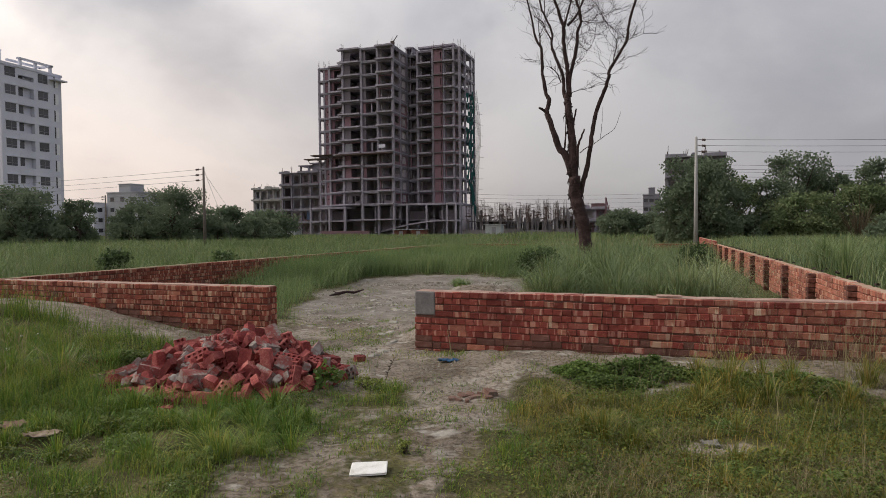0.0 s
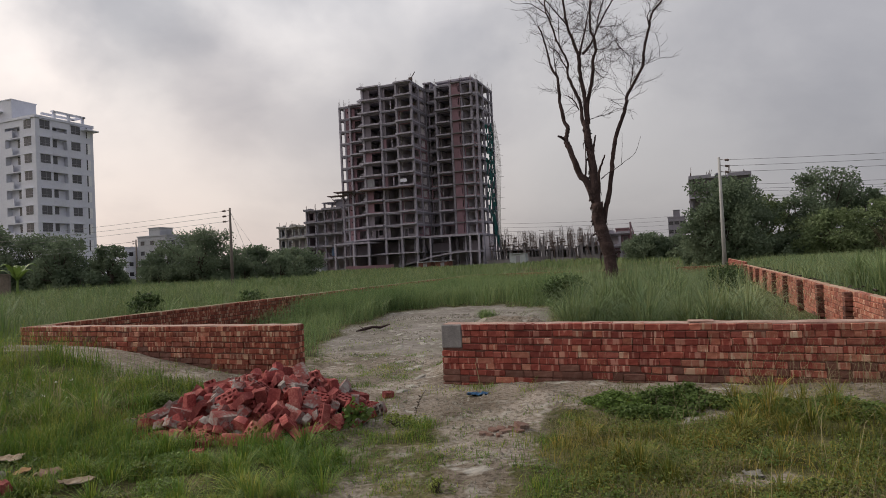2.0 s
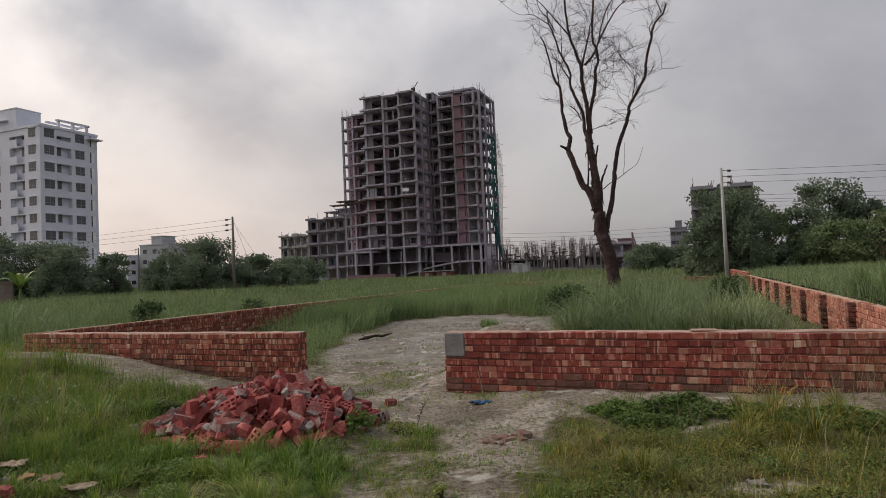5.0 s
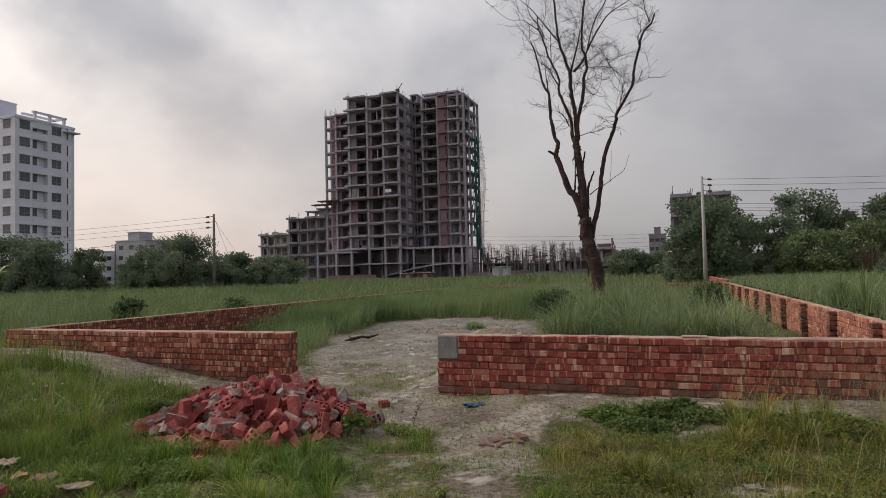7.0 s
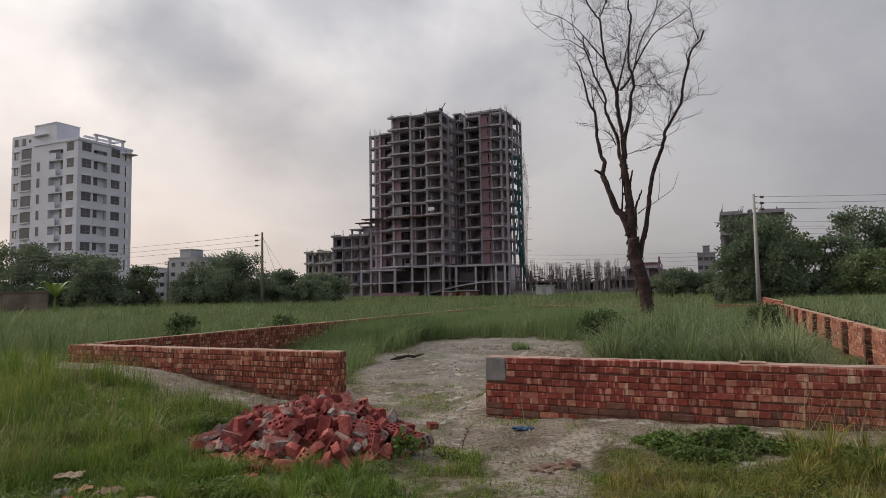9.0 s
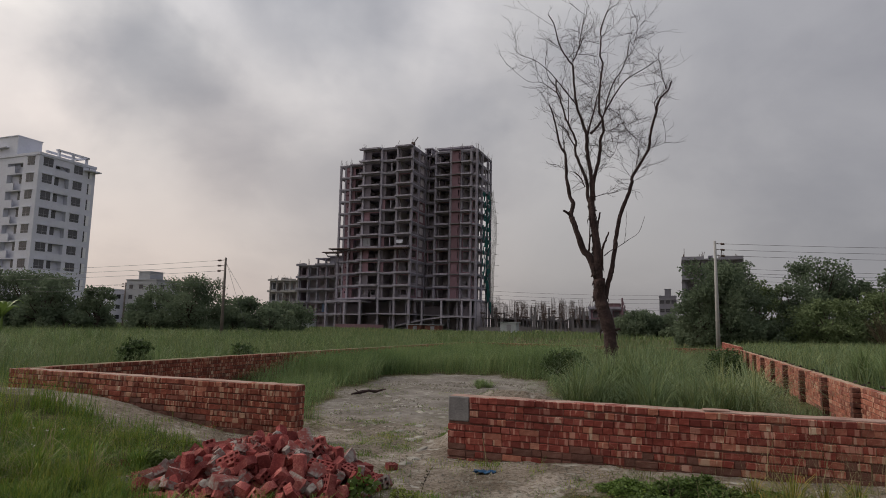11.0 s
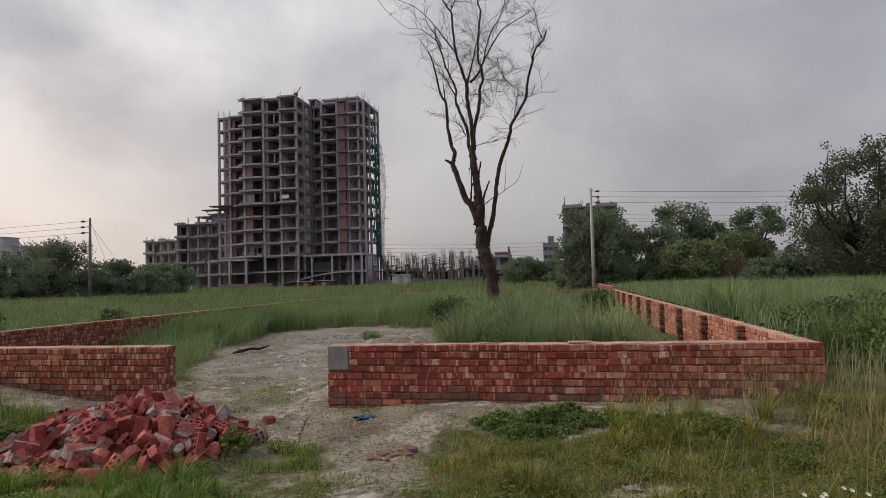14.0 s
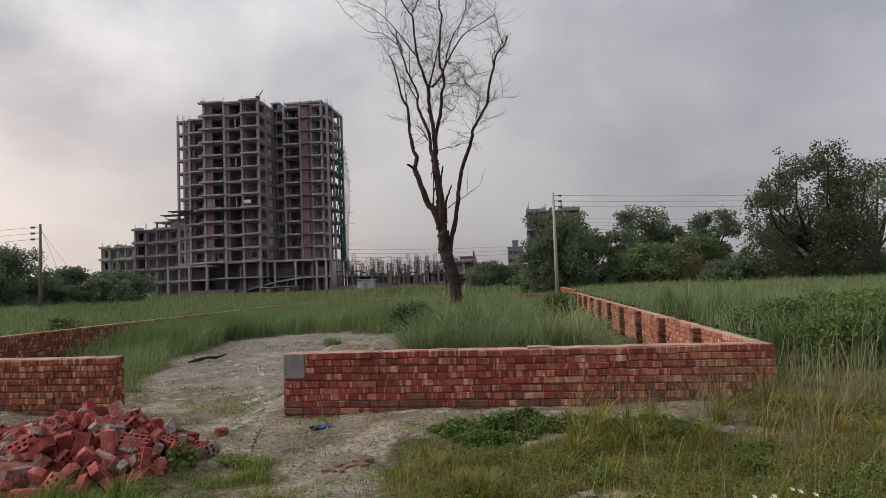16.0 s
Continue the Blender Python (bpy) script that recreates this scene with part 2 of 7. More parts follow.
M_COLUMN = material("column_concrete", [(0.205, 0.192, 0.225), (0.285, 0.268, 0.312), (0.365, 0.345, 0.395)], 0.5, 0.9, 0.3, 4, spread=0.12)
M_INFILL_GREY = material("grey_block_infill", [(0.158, 0.138, 0.160), (0.228, 0.200, 0.228)], 0.6, 0.9, 0.3, 5, spread=0.2)
M_DARK = material("unlit_interior_wall", [(0.46, 0.42, 0.45), (0.58, 0.53, 0.57)], 0.5, 0.95, 0.0, 5)
M_WHITE = material("white_wall_paint", [(0.53, 0.545, 0.625), (0.605, 0.62, 0.70), (0.66, 0.675, 0.745)], 0.25, 0.75, 0.1, 5)
M_WINDOW = material("dark_window_glass", [(0.036, 0.036, 0.044), (0.07, 0.07, 0.082)], 0.7, 0.25, 0.0, 5, spread=0.3, gloss=0.5)
M_FRAME = material("window_frame_metal", [(0.20, 0.20, 0.22), (0.27, 0.27, 0.29)], 3, 0.5, 0.0, 5)
M_NET = material("green_safety_net", [(0.016, 0.085, 0.082), (0.028, 0.13, 0.12)], 1.2, 0.8, 0.6, 3, translucent=0.3)
M_BAMBOO = material("weathered_bamboo", [(0.20, 0.185, 0.16), (0.32, 0.30, 0.27)], 2, 0.8, 0.2, 12)
M_POLE = material("spun_concrete_pole", [(0.27, 0.265, 0.26), (0.37, 0.365, 0.36)], 1.5, 0.85, 0.3, 20)
M_WOODPOLE = material("tarred_wooden_pole", [(0.10, 0.085, 0.075), (0.18, 0.155, 0.14)], 2, 0.85, 0.4, 15)
M_STEEL = material("rusty_rebar", [(0.07, 0.05, 0.045), (0.13, 0.09, 0.075)], 3, 0.7, 0.2, 20)
M_WIRE = material("aluminium_cable", [(0.10, 0.10, 0.10), (0.15, 0.15, 0.15)], 3, 0.6, 0.0, 20)
M_BARK = material("dead_bark", [(0.020, 0.012, 0.012), (0.042, 0.026, 0.025), (0.085, 0.055, 0.051)], 5, 0.95, 1.0, 16, depth=0.05)
M_TRUNK = material("bark", [(0.045, 0.036, 0.028), (0.085, 0.068, 0.055)], 4, 0.95, 0.8, 18)
M_LEAF = material("tree_leaves", [(0.096, 0.132, 0.086), (0.134, 0.174, 0.112), (0.176, 0.214, 0.138)], 0.5, 0.8, 0.0, -5, spread=-0.12, translucent=0.42, gloss=0.08)
M_SPREAD = material("dark_small_leaves", [(0.058, 0.070, 0.046), (0.084, 0.098, 0.062), (0.116, 0.128, 0.082)], 0.5, 0.8, 0.0, -5, spread=-0.2, translucent=0.42, gloss=0.08)
M_SHRUB = material("dark_shrub_leaves", [(0.040, 0.066, 0.026), (0.064, 0.100, 0.038), (0.105, 0.145, 0.056)], 1.2, 0.6, 0.0, -5, spread=-0.3, translucent=0.3, gloss=0.25)
M_OLIVE = material("olive_leaves", [(0.104, 0.142, 0.068), (0.142, 0.186, 0.088), (0.186, 0.226, 0.116)], 0.5, 0.75, 0.0, -5, spread=-0.2, translucent=0.25, gloss=0.15)
M_WEED = material("weed_leaves", [(0.062, 0.100, 0.026), (0.098, 0.150, 0.040), (0.15, 0.20, 0.063)], 1.2, 0.6, 0.0, -5, spread=-0.3, translucent=0.3, gloss=0.25)
M_LEAF_LIGHT = material("young_leaves", [(0.085, 0.14, 0.030), (0.125, 0.19, 0.045), (0.17, 0.24, 0.065)], 0.8, 0.5, 0.0, -5, spread=-0.35, translucent=0.3)
M_GRASS = material("short_grass", [(0.11, 0.16, 0.030), (0.18, 0.225, 0.05), (0.27, 0.28, 0.085)], 0.9, 0.6, 0.0, -5, spread=-0.4, translucent=0.3)
TUFTS = [(1, 1, 1), (0.8, 0.9, 0.8), (1.2, 1.1, 0.95), (1.0, 1.05, 0.8), (1.5, 1.25, 1.1), (0.7, 0.85, 0.8), (1.7, 1.25, 1.3), (1.05, 1.0, 1.0), (0.85, 0.95, 1.0), (1.4, 1.0, 0.95)]
M_FRESH = material("fresh_grass", [(0.060, 0.122, 0.020), (0.130, 0.212, 0.036), (0.240, 0.285, 0.070)], 0.9, 0.6, 0.0, -5, spread=-0.35, translucent=0.3, random_colours=TUFTS)
M_ROUGH = material("rough_grass", [(0.064, 0.090, 0.018), (0.150, 0.170, 0.035), (0.270, 0.244, 0.068)], 1.1, 0.65, 0.0, -5, spread=-0.35, translucent=0.25, random_colours=TUFTS)
M_TALL = material("reed_grass", [(0.098, 0.156, 0.056), (0.158, 0.224, 0.088), (0.252, 0.302, 0.138)], 0.22, 0.6, 0.0, -5, spread=-0.25, translucent=0.3, random_colours=[(1, 1, 1), (0.85, 0.92, 0.9), (1.1, 1.05, 1.0), (0.95, 1.0, 0.85), (1.2, 1.1, 1.05), (0.75, 0.85, 0.85), (1.05, 1.05, 1.1)])
M_REED = material("blue_green_reed", [(0.105, 0.152, 0.066), (0.172, 0.222, 0.104), (0.275, 0.310, 0.165)], 0.3, 0.6, 0.0, -5, spread=-0.3, translucent=0.3, random_colours=TUFTS[:4] + [(1.3, 1.2, 1.15), (0.7, 0.82, 0.85), (0.9, 0.95, 1.05)])
M_FIELD = material("field_grass", [(0.084, 0.132, 0.048), (0.138, 0.186, 0.076), (0.222, 0.258, 0.122)], 0.22, 0.6, 0.0, -5, spread=-0.2, translucent=0.3, random_colours=[(1, 1, 1), (0.85, 0.92, 0.9), (1.1, 1.05, 1.0), (0.95, 1.0, 0.85), (1.3, 1.15, 1.1), (0.75, 0.85, 0.85), (1.05, 1.05, 1.1)])
M_CLOVER = material("clover_leaves", [(0.060, 0.094, 0.018), (0.102, 0.142, 0.028), (0.155, 0.178, 0.043)], 0.8, 0.55, 0.0, -5, spread=-0.35, translucent=0.25, random_colours=[(1, 1, 1), (0.8, 0.9, 0.8), (1.15, 1.0, 0.9), (0.9, 1.05, 0.9), (1.2, 1.0, 0.85)])
M_FLAKE = material("dried_mud", [(0.20, 0.185, 0.155), (0.28, 0.265, 0.23), (0.36, 0.345, 0.31)], 6, 0.95, 0.7, 40, spread=0.2)
M_DRY = material("dry_stalks", [(0.19, 0.165, 0.085), (0.30, 0.25, 0.14)], 0.8, 0.7, 0.0, -5, spread=-0.35, translucent=0.2)
M_PLASTIC = material("blue_plastic_film", [(0.012, 0.05, 0.12), (0.03, 0.10, 0.20)], 10, 0.4, 0.8, 40)
M_TILE = material("white_glazed_tile", [(0.50, 0.49, 0.46), (0.70, 0.70, 0.68), (0.80, 0.80, 0.79)], 14, 0.55, 0.5, 60)
M_LITTER = material("torn_card", [(0.24, 0.16, 0.11), (0.34, 0.26, 0.19), (0.46, 0.39, 0.31)], 8, 0.9, 0.4, 30, spread=0.2)
M_PETAL = material("white_petals", [(0.60, 0.60, 0.55), (0.70, 0.70, 0.66)], 20, 0.6, 0.0, 30)
M_STONE = material("grey_cement_lump", [(0.17, 0.16, 0.14), (0.27, 0.255, 0.23)], 14, 0.95, 0.7, 50)
M_OLD_WALL = material("mossy_weathered_wall", [(0.075, 0.062, 0.05), (0.13, 0.108, 0.09), (0.20, 0.165, 0.14)], 0.8, 0.95, 0.5, 8)
M_TIN = material("corrugated_tin", [(0.30, 0.33, 0.35), (0.42, 0.45, 0.47)], 1.5, 0.5, 0.2, 10, metal=0.3)
M_BLUE_TARP = material("blue_tarpaulin", [(0.05, 0.08, 0.14), (0.07, 0.11, 0.19)], 2, 0.6, 0.4, 6)

# ---- mesh helpers ----


class Bag:
    """Verts and faces gathered into one mesh."""

    def __init__(self):
        self.v, self.f = [], []

    def box(self, x0, y0, z0, x1, y1, z1):
        k = len(self.v)
        self.v += [(x0, y0, z0), (x1, y0, z0), (x1, y1, z0), (x0, y1, z0), (x0, y0, z1), (x1, y0, z1), (x1, y1, z1), (x0, y1, z1)]
        self.f += [tuple(k + i for i in q) for q in ((0, 3, 2, 1), (4, 5, 6, 7), (0, 1, 5, 4), (1, 2, 6, 5), (2, 3, 7, 6), (3, 0, 4, 7))]
        return self

    def soft_box(self, x0, y0, z0, x1, y1, z1, c, jitter=0.0, rng=random):
        """A box with chamfered upright and level edges on its -y side and top."""
        k = len(self.v)
        ring = [(x0 + c, z0), (x1 - c, z0), (x1, z0 + c), (x1, z1 - c), (x1 - c, z1), (x0 + c, z1), (x0, z1 - c), (x0, z0 + c)]
        for y, inset in ((y0, c), (y0 + c, 0.0), (y1, 0.0)):
            for x, z in ring:
                cx, cz = (x0 + x1) / 2, (z0 + z1) / 2
                self.v.append((x + (inset if x < cx else -inset) + rng.uniform(-jitter, jitter), y + rng.uniform(-jitter, jitter), z + (inset if z < cz else -inset) + rng.uniform(-jitter, jitter)))
        self.f.append(tuple(k + i for i in range(8)))
        for r in (0, 8):
            for i in range(8):
                j = (i + 1) % 8
                self.f.append((k + r + i, k + r + 8 + i, k + r + 8 + j, k + r + j))
        self.f.append(tuple(k + 16 + i for i in reversed(range(8))))
        return self

    def tube(self, points, radii, n=8, caps=True):
        k = len(self.v)
        pts = [Vector(p) for p in points]
        for i, p in enumerate(pts):
            way = (pts[min(i + 1, len(pts) - 1)] - pts[max(i - 1, 0)]).normalized()
            side = way.cross(Vector((0.31, 0.94, 0.12))).normalized()
            up = way.cross(side)
            r = radii[i] if isinstance(radii, (list, tuple)) else radii
            for j in range(n):
                a = 2 * math.pi * j / n
                self.v.append(tuple(p + r * (math.cos(a) * side + math.sin(a) * up)))
        for i in range(len(pts) - 1):
            for j in range(n):
                a, b = k + i * n + j, k + i * n + (j + 1) % n
                self.f.append((a, b, b + n, a + n))
        if caps:
            self.f.append(tuple(k + j for j in reversed(range(n))))
            self.f.append(tuple(k + (len(pts) - 1) * n + j for j in range(n)))
        return self

    def mesh(self, name, mat, smooth=False):
        me = bpy.data.meshes.new(name)
        me.from_pydata(self.v, [], self.f)
        me.materials.append(mat)
        if smooth:
            me.polygons.foreach_set("use_smooth", [True] * len(me.polygons))
        me.update()
        return me


def part(name, bag, mat, parent, label="", at=None, smooth=False):
    data = bag.mesh(name, mat, smooth) if isinstance(bag, Bag) else bag
    ob = new(name, data)
    ob.parent = parent
    if at is not None:
        ob.matrix_basis = at
    if label:
        ob["label"] = label
    return ob


def thing(name, label, category, at=None, group="", kind="", bag=None, mat=None, smooth=False):
    ob = new(name, bag.mesh(name, mat, smooth) if bag else None)
    if at is not None:
        ob.matrix_basis = at
    return tagged(ob, label, category, group, kind)


def soup(name, verts, tris, mat):
    """A mesh from arrays of points and triangles."""
    me = bpy.data.meshes.new(name)
    me.vertices.add(len(verts))
    me.vertices.foreach_set("co", np.ascontiguousarray(verts, dtype=np.float32).ravel())
    me.loops.add(tris.size)
    me.loops.foreach_set("vertex_index", np.ascontiguousarray(tris, dtype=np.int32).ravel())
    me.polygons.add(len(tris))
    me.polygons.foreach_set("loop_start", np.arange(0, tris.size, 3, dtype=np.int32))
    me.materials.append(mat)
    me.update(calc_edges=True)
    return me


# ---- the plan: all walls and houses stand on one grid, turned by 16.8 degrees ----
TURN = -16.8
GX, GY = -0.63, 7.91                            # the gate corner of the long front wall
UX, UY, VX, VY = math.cos(radians(TURN)), math.sin(radians(TURN)), -math.sin(radians(TURN)), math.cos(radians(TURN))


def grid(u, v, z=0.0, turn=0.0):
    return pose(GX + u * UX + v * VX, GY + u * UY + v * VY, z, 0, 0, TURN + turn)


def to_uv(x, y):
    return (x - GX) * UX + (y - GY) * UY, (x - GX) * VX + (y - GY) * VY


rng = np.random.default_rng(7)
LATTICE = rng.random((256, 256))


def value_noise(x, y, size):
    """Smooth noise from 0 to 1 with cells of that size."""
    x, y = np.asarray(x, float) / size + 77.3, np.asarray(y, float) / size + 31.7
    i, j = np.floor(x).astype(int), np.floor(y).astype(int)
    fx, fy = x - i, y - j
    fx, fy = fx * fx * (3 - 2 * fx), fy * fy * (3 - 2 * fy)
    a, b, c, d = (LATTICE[(i + p) % 256, (j + q) % 256] for p, q in ((0, 0), (1, 0), (0, 1), (1, 1)))
    return a * (1 - fx) * (1 - fy) + b * fx * (1 - fy) + c * (1 - fx) * fy + d * fx * fy


def step(x, a, b):
    t = np.clip((np.asarray(x, float) - a) / (b - a), 0, 1)
    return t * t * (3 - 2 * t)


def ground_z(x, y):
    x, y = np.asarray(x, float), np.asarray(y, float)
    u, v = to_uv(x, y)
    z = 0.03 * (value_noise(x, y, 1.3) - 0.5) + 0.044 * (value_noise(x, y, 0.33) - 0.5) + 0.022 * (value_noise(x, y, 0.13) - 0.5)
    near = step(v, -7, -1.5)
    z = z + near * (0.42 * step(-u, 2.4, 6.6) * step(v, -4.5, -0.8) * step(-v, -3, -0.3) + 0.14 * step(-u, 1.2, 4.0) * step(-v, -0.2, 1.2))
    z = z + 0.10 * step(u, 2.2, 5.5) * step(-v, -0.5, 0.4) * near + 0.08 * step(u, 0.2, 1.6) * step(-v, -0.5, 0.1) * step(v, -1.7, -0.5)
    z = z + 0.735 * np.exp(-((u - 0.55) / np.where(u < 0.55, 0.80, 0.95)) ** 4 - ((v - 1.15) / 0.55) ** 2)           # spoil heap behind the gate corner
    z = z + 0.25 * step(u, 6.1, 7.5) * step(v, -0.5, 2) + 0.42 * step(u, 5.45, 6.1) * step(7.2 - u, 0, 0.9) * step(v, 1.2, 3.5) * step(26 - v, 0, 2)
    far = np.hypot(x, y)
    z = z + step(far, 25, 60) * (0.5 * (value_noise(x, y, 23) - 0.5)) + 0.2 * step(far, 30, 90)
    return z


def sandiness(x, y):
    """1 on bare silt, 0 under grass."""
    x, y = np.asarray(x, float), np.asarray(y, float)
    u, v = to_uv(x, y)
    fuzz = 0.9 * (value_noise(x, y, 0.9) - 0.5) + 0.5 * (value_noise(x, y, 0.3) - 0.5) + 0.25 * (value_noise(x, y, 0.1) - 0.5)
    inner = 1 - np.hypot((x + 1.0 - 0.03 * (y - 14)) / (2.5 + 0.3 * step(y, 16, 20)), (y - 14.4) / 6.6)
    throat = 1 - np.hypot((u + 1.0) / 1.9, (v + 0.2) / 2.6)
    apron = np.minimum(0.75 - np.abs(v + 0.45), np.minimum(u + 2.5, 4.9 - u))
    strip = np.minimum(0.62 - np.abs(v + 0.55), np.minimum(u + 10, -1.0 - u))
    mid = -0.22 + 0.05 * (y - 3.0)
    lane = np.minimum(0.24 + 0.16 * (y - 4.2) - np.abs(x - mid), np.minimum(0.5 * (y - 3.3), 8.5 - y))
    worn = np.minimum(-0.02, 0.9 * (1 - np.hypot((x + 0.6 - 0.1 * (y - 4.6)) / 0.78, (y - 4.8) / 2.0)))      # half-bald turf on both sides of the path
    weedy = 1 - np.hypot((u + 1.35) / 0.75, (v - 0.3) / 1.3)              # thin grass left standing in the gate
    rut = np.minimum(0.05, 0.5 - 2.2 * np.hypot((x - 1.75) / 1.0, (y - 4.33) / 0.5))
    mound = 1.1 * (1 - np.hypot((u - 0.4) / 1.6, (v - 1.2) / 1.1))
    lush = 1 - np.hypot((x + 3.0) / 1.75, (y - 5.15) / 0.95)
    bare = np.maximum.reduce([1.6 * inner, 1.1 * throat, 0.9 * apron, 0.9 * strip, lane, worn, rut, mound])
    return np.clip(0.5 + 1.7 * (bare - 1.6 * np.maximum(lush, 0) - 0.75 * np.maximum(weedy, 0) + 0.44 * fuzz), 0, 1)


# ground: one sheet to the horizon, fine near the gate
gs = np.linspace(-7.7, 7.7, 335)
gx = 0.9 * np.sinh(gs)
gy = 6.0 + 0.9 * np.sinh(gs)
XX, YY = np.meshgrid(gx, gy)
ZZ = ground_z(XX, YY)
idx = np.arange(XX.size).reshape(XX.shape)
quads = np.stack([idx[:-1, :-1], idx[:-1, 1:], idx[1:, 1:], idx[1:, :-1]], -1).reshape(-1, 4)
gm = soup("ground", np.stack([XX, YY, ZZ], -1).reshape(-1, 3), np.concatenate([quads[:, [0, 1, 2]], quads[:, [0, 2, 3]]]), None)
gm.polygons.foreach_set("use_smooth", [True] * len(gm.polygons))
attr = gm.attributes.new("bare", "FLOAT", "POINT")
attr.data.foreach_set("value", sandiness(XX, YY).ravel().astype(np.float32))
attr = gm.attributes.new("fill", "FLOAT", "POINT")           # grey filled-in silt inside the plot
attr.data.foreach_set("value", (0.75 * step(to_uv(XX, YY)[1] + 0.8 * (value_noise(XX, YY, 1.7) - 0.5), 1.0, 3.2)).ravel().astype(np.float32))


def ground_material():
    m = bpy.data.materials.new("silt_and_turf")
    m.use_nodes = True
    n, l = m.node_tree.nodes, m.node_tree.links
    bsdf = n["Principled BSDF"]
    bsdf.inputs["Roughness"].default_value, bsdf.inputs["Specular IOR Level"].default_value = 0.95, 0.12
    pos = n.new("ShaderNodeNewGeometry").outputs["Position"]

    def tex(scale, detail, stretch=None):
        t = n.new("ShaderNodeTexNoise")
        t.inputs["Scale"].default_value, t.inputs["Detail"].default_value = scale, detail
        if stretch:
            mp = n.new("ShaderNodeMapping")
            mp.inputs["Scale"].default_value = stretch
            l.new(pos, mp.inputs["Vector"])
            l.new(mp.outputs["Vector"], t.inputs["Vector"])
        else:
            l.new(pos, t.inputs["Vector"])
        return t.outputs["Fac"]

    def ramp(fac, stops):
        r = n.new("ShaderNodeValToRGB")
        while len(r.color_ramp.elements) < len(stops):
            r.color_ramp.elements.new(0.5)
        for e, (p, c) in zip(r.color_ramp.elements, stops):
            e.position, e.color = p, (*c, 1)
        l.new(fac, r.inputs["Fac"])
        return r.outputs["Color"]

    def mix(kind, fac, a, b):
        k = n.new("ShaderNodeMix")
        k.data_type, k.blend_type = "RGBA", kind
        for s, val in ((k.inputs["Factor"], fac), (k.inputs[6], a), (k.inputs[7], b)):
            if isinstance(val, float):
                s.default_value = val
            else:
                l.new(val, s)
        return k.outputs[2]

    sand = ramp(tex(1.25, 9), [(0.34, (0.134, 0.110, 0.087)), (0.48, (0.200, 0.170, 0.141)), (0.62, (0.288, 0.252, 0.218))])
    sand = mix("MULTIPLY", 0.9, sand, ramp(tex(21, 7, (0.95, 1.25, 1.0)), [(0.40, (0.56, 0.53, 0.48)), (0.51, (1.04, 1.04, 1.04))]))
    sand = mix("MULTIPLY", 0.85, sand, ramp(tex(75, 5), [(0.35, (0.72, 0.70, 0.66)), (0.55, (1.06, 1.06, 1.06))]))
    grey = ramp(tex(0.9, 8), [(0.35, (0.150, 0.136, 0.124)), (0.5, (0.205, 0.190, 0.176)), (0.65, (0.275, 0.258, 0.242))])
    grey = mix("MULTIPLY", 0.7, grey, ramp(tex(9, 8, (0.7, 1.6, 1.0)), [(0.38, (0.66, 0.64, 0.61)), (0.54, (1.05, 1.05, 1.05))]))
    inside = n.new("ShaderNodeAttribute")
    inside.attribute_name = "fill"
    sand = mix("MIX", inside.outputs["Fac"], sand, grey)
    scuff = ramp(tex(5.5, 8, (0.9, 1.25, 1.0)), [(0.55, (0.0, 0.0, 0.0)), (0.66, (1.0, 1.0, 1.0))])
    pale = n.new("ShaderNodeRGB")
    pale.outputs[0].default_value = (0.40, 0.385, 0.345, 1)
    film = n.new("ShaderNodeRGB")
    film.outputs[0].default_value = (0.120, 0.118, 0.068, 1)
    sand = mix("MIX", mix("MULTIPLY", 1.0, scuff, ramp(tex(0.8, 3), [(0.4, (0.15, 0.15, 0.15)), (0.6, (0.85, 0.85, 0.85))])), sand, pale.outputs[0])
    sand = mix("MIX", ramp(tex(0.62, 8), [(0.53, (0.0, 0.0, 0.0)), (0.68, (0.28, 0.28, 0.28))]), sand, film.outputs[0])
    turf = ramp(tex(2.3, 7), [(0.3, (0.048, 0.050, 0.020)), (0.5, (0.088, 0.085, 0.036)), (0.7, (0.17, 0.148, 0.072))])
    turf = mix("MULTIPLY", 0.8, turf, ramp(tex(55, 4), [(0.3, (0.4, 0.4, 0.4)), (0.6, (1.1, 1.1, 1.1))]))
    a = n.new("ShaderNodeAttribute")
    a.attribute_name = "bare"
    edge = n.new("ShaderNodeMath")
    edge.operation = "MULTIPLY_ADD"
    edge.inputs[1].default_value = 0.9
    l.new(tex(14, 6), edge.inputs[0])
    l.new(a.outputs["Fac"], edge.inputs[2])
    cut = n.new("ShaderNodeMapRange")
    cut.inputs["From Min"].default_value, cut.inputs["From Max"].default_value = 0.72, 1.02
    l.new(edge.outputs[0], cut.inputs["Value"])
    l.new(mix("MIX", cut.outputs["Result"], turf, sand), bsdf.inputs["Base Color"])
    b = n.new("ShaderNodeBump")
    b.inputs["Strength"].default_value, b.inputs["Distance"].default_value = 1.0, 0.05
    l.new(tex(12, 9, (0.9, 1.2, 1.0)), b.inputs["Height"])
    l.new(b.outputs["Normal"], bsdf.inputs["Normal"])
    return m


gm.materials.clear()
gm.materials.append(ground_material())
tagged(new("ground", gm), "bare grey silt path among patchy green turf", "ground", kind="structure")

# ---- brick boundary walls of the plot ----
TOP, COURSE = 0.75, 0.0815
r_wall = random.Random(11)


def brick_mesh(length, k, mat=M_BRICK):
    r = random.Random(100 + k)
    return Bag().soft_box(0, 0, 0, length, 0.112, 0.0708, 0.006, 0.0036, r).mesh("brick", mat)


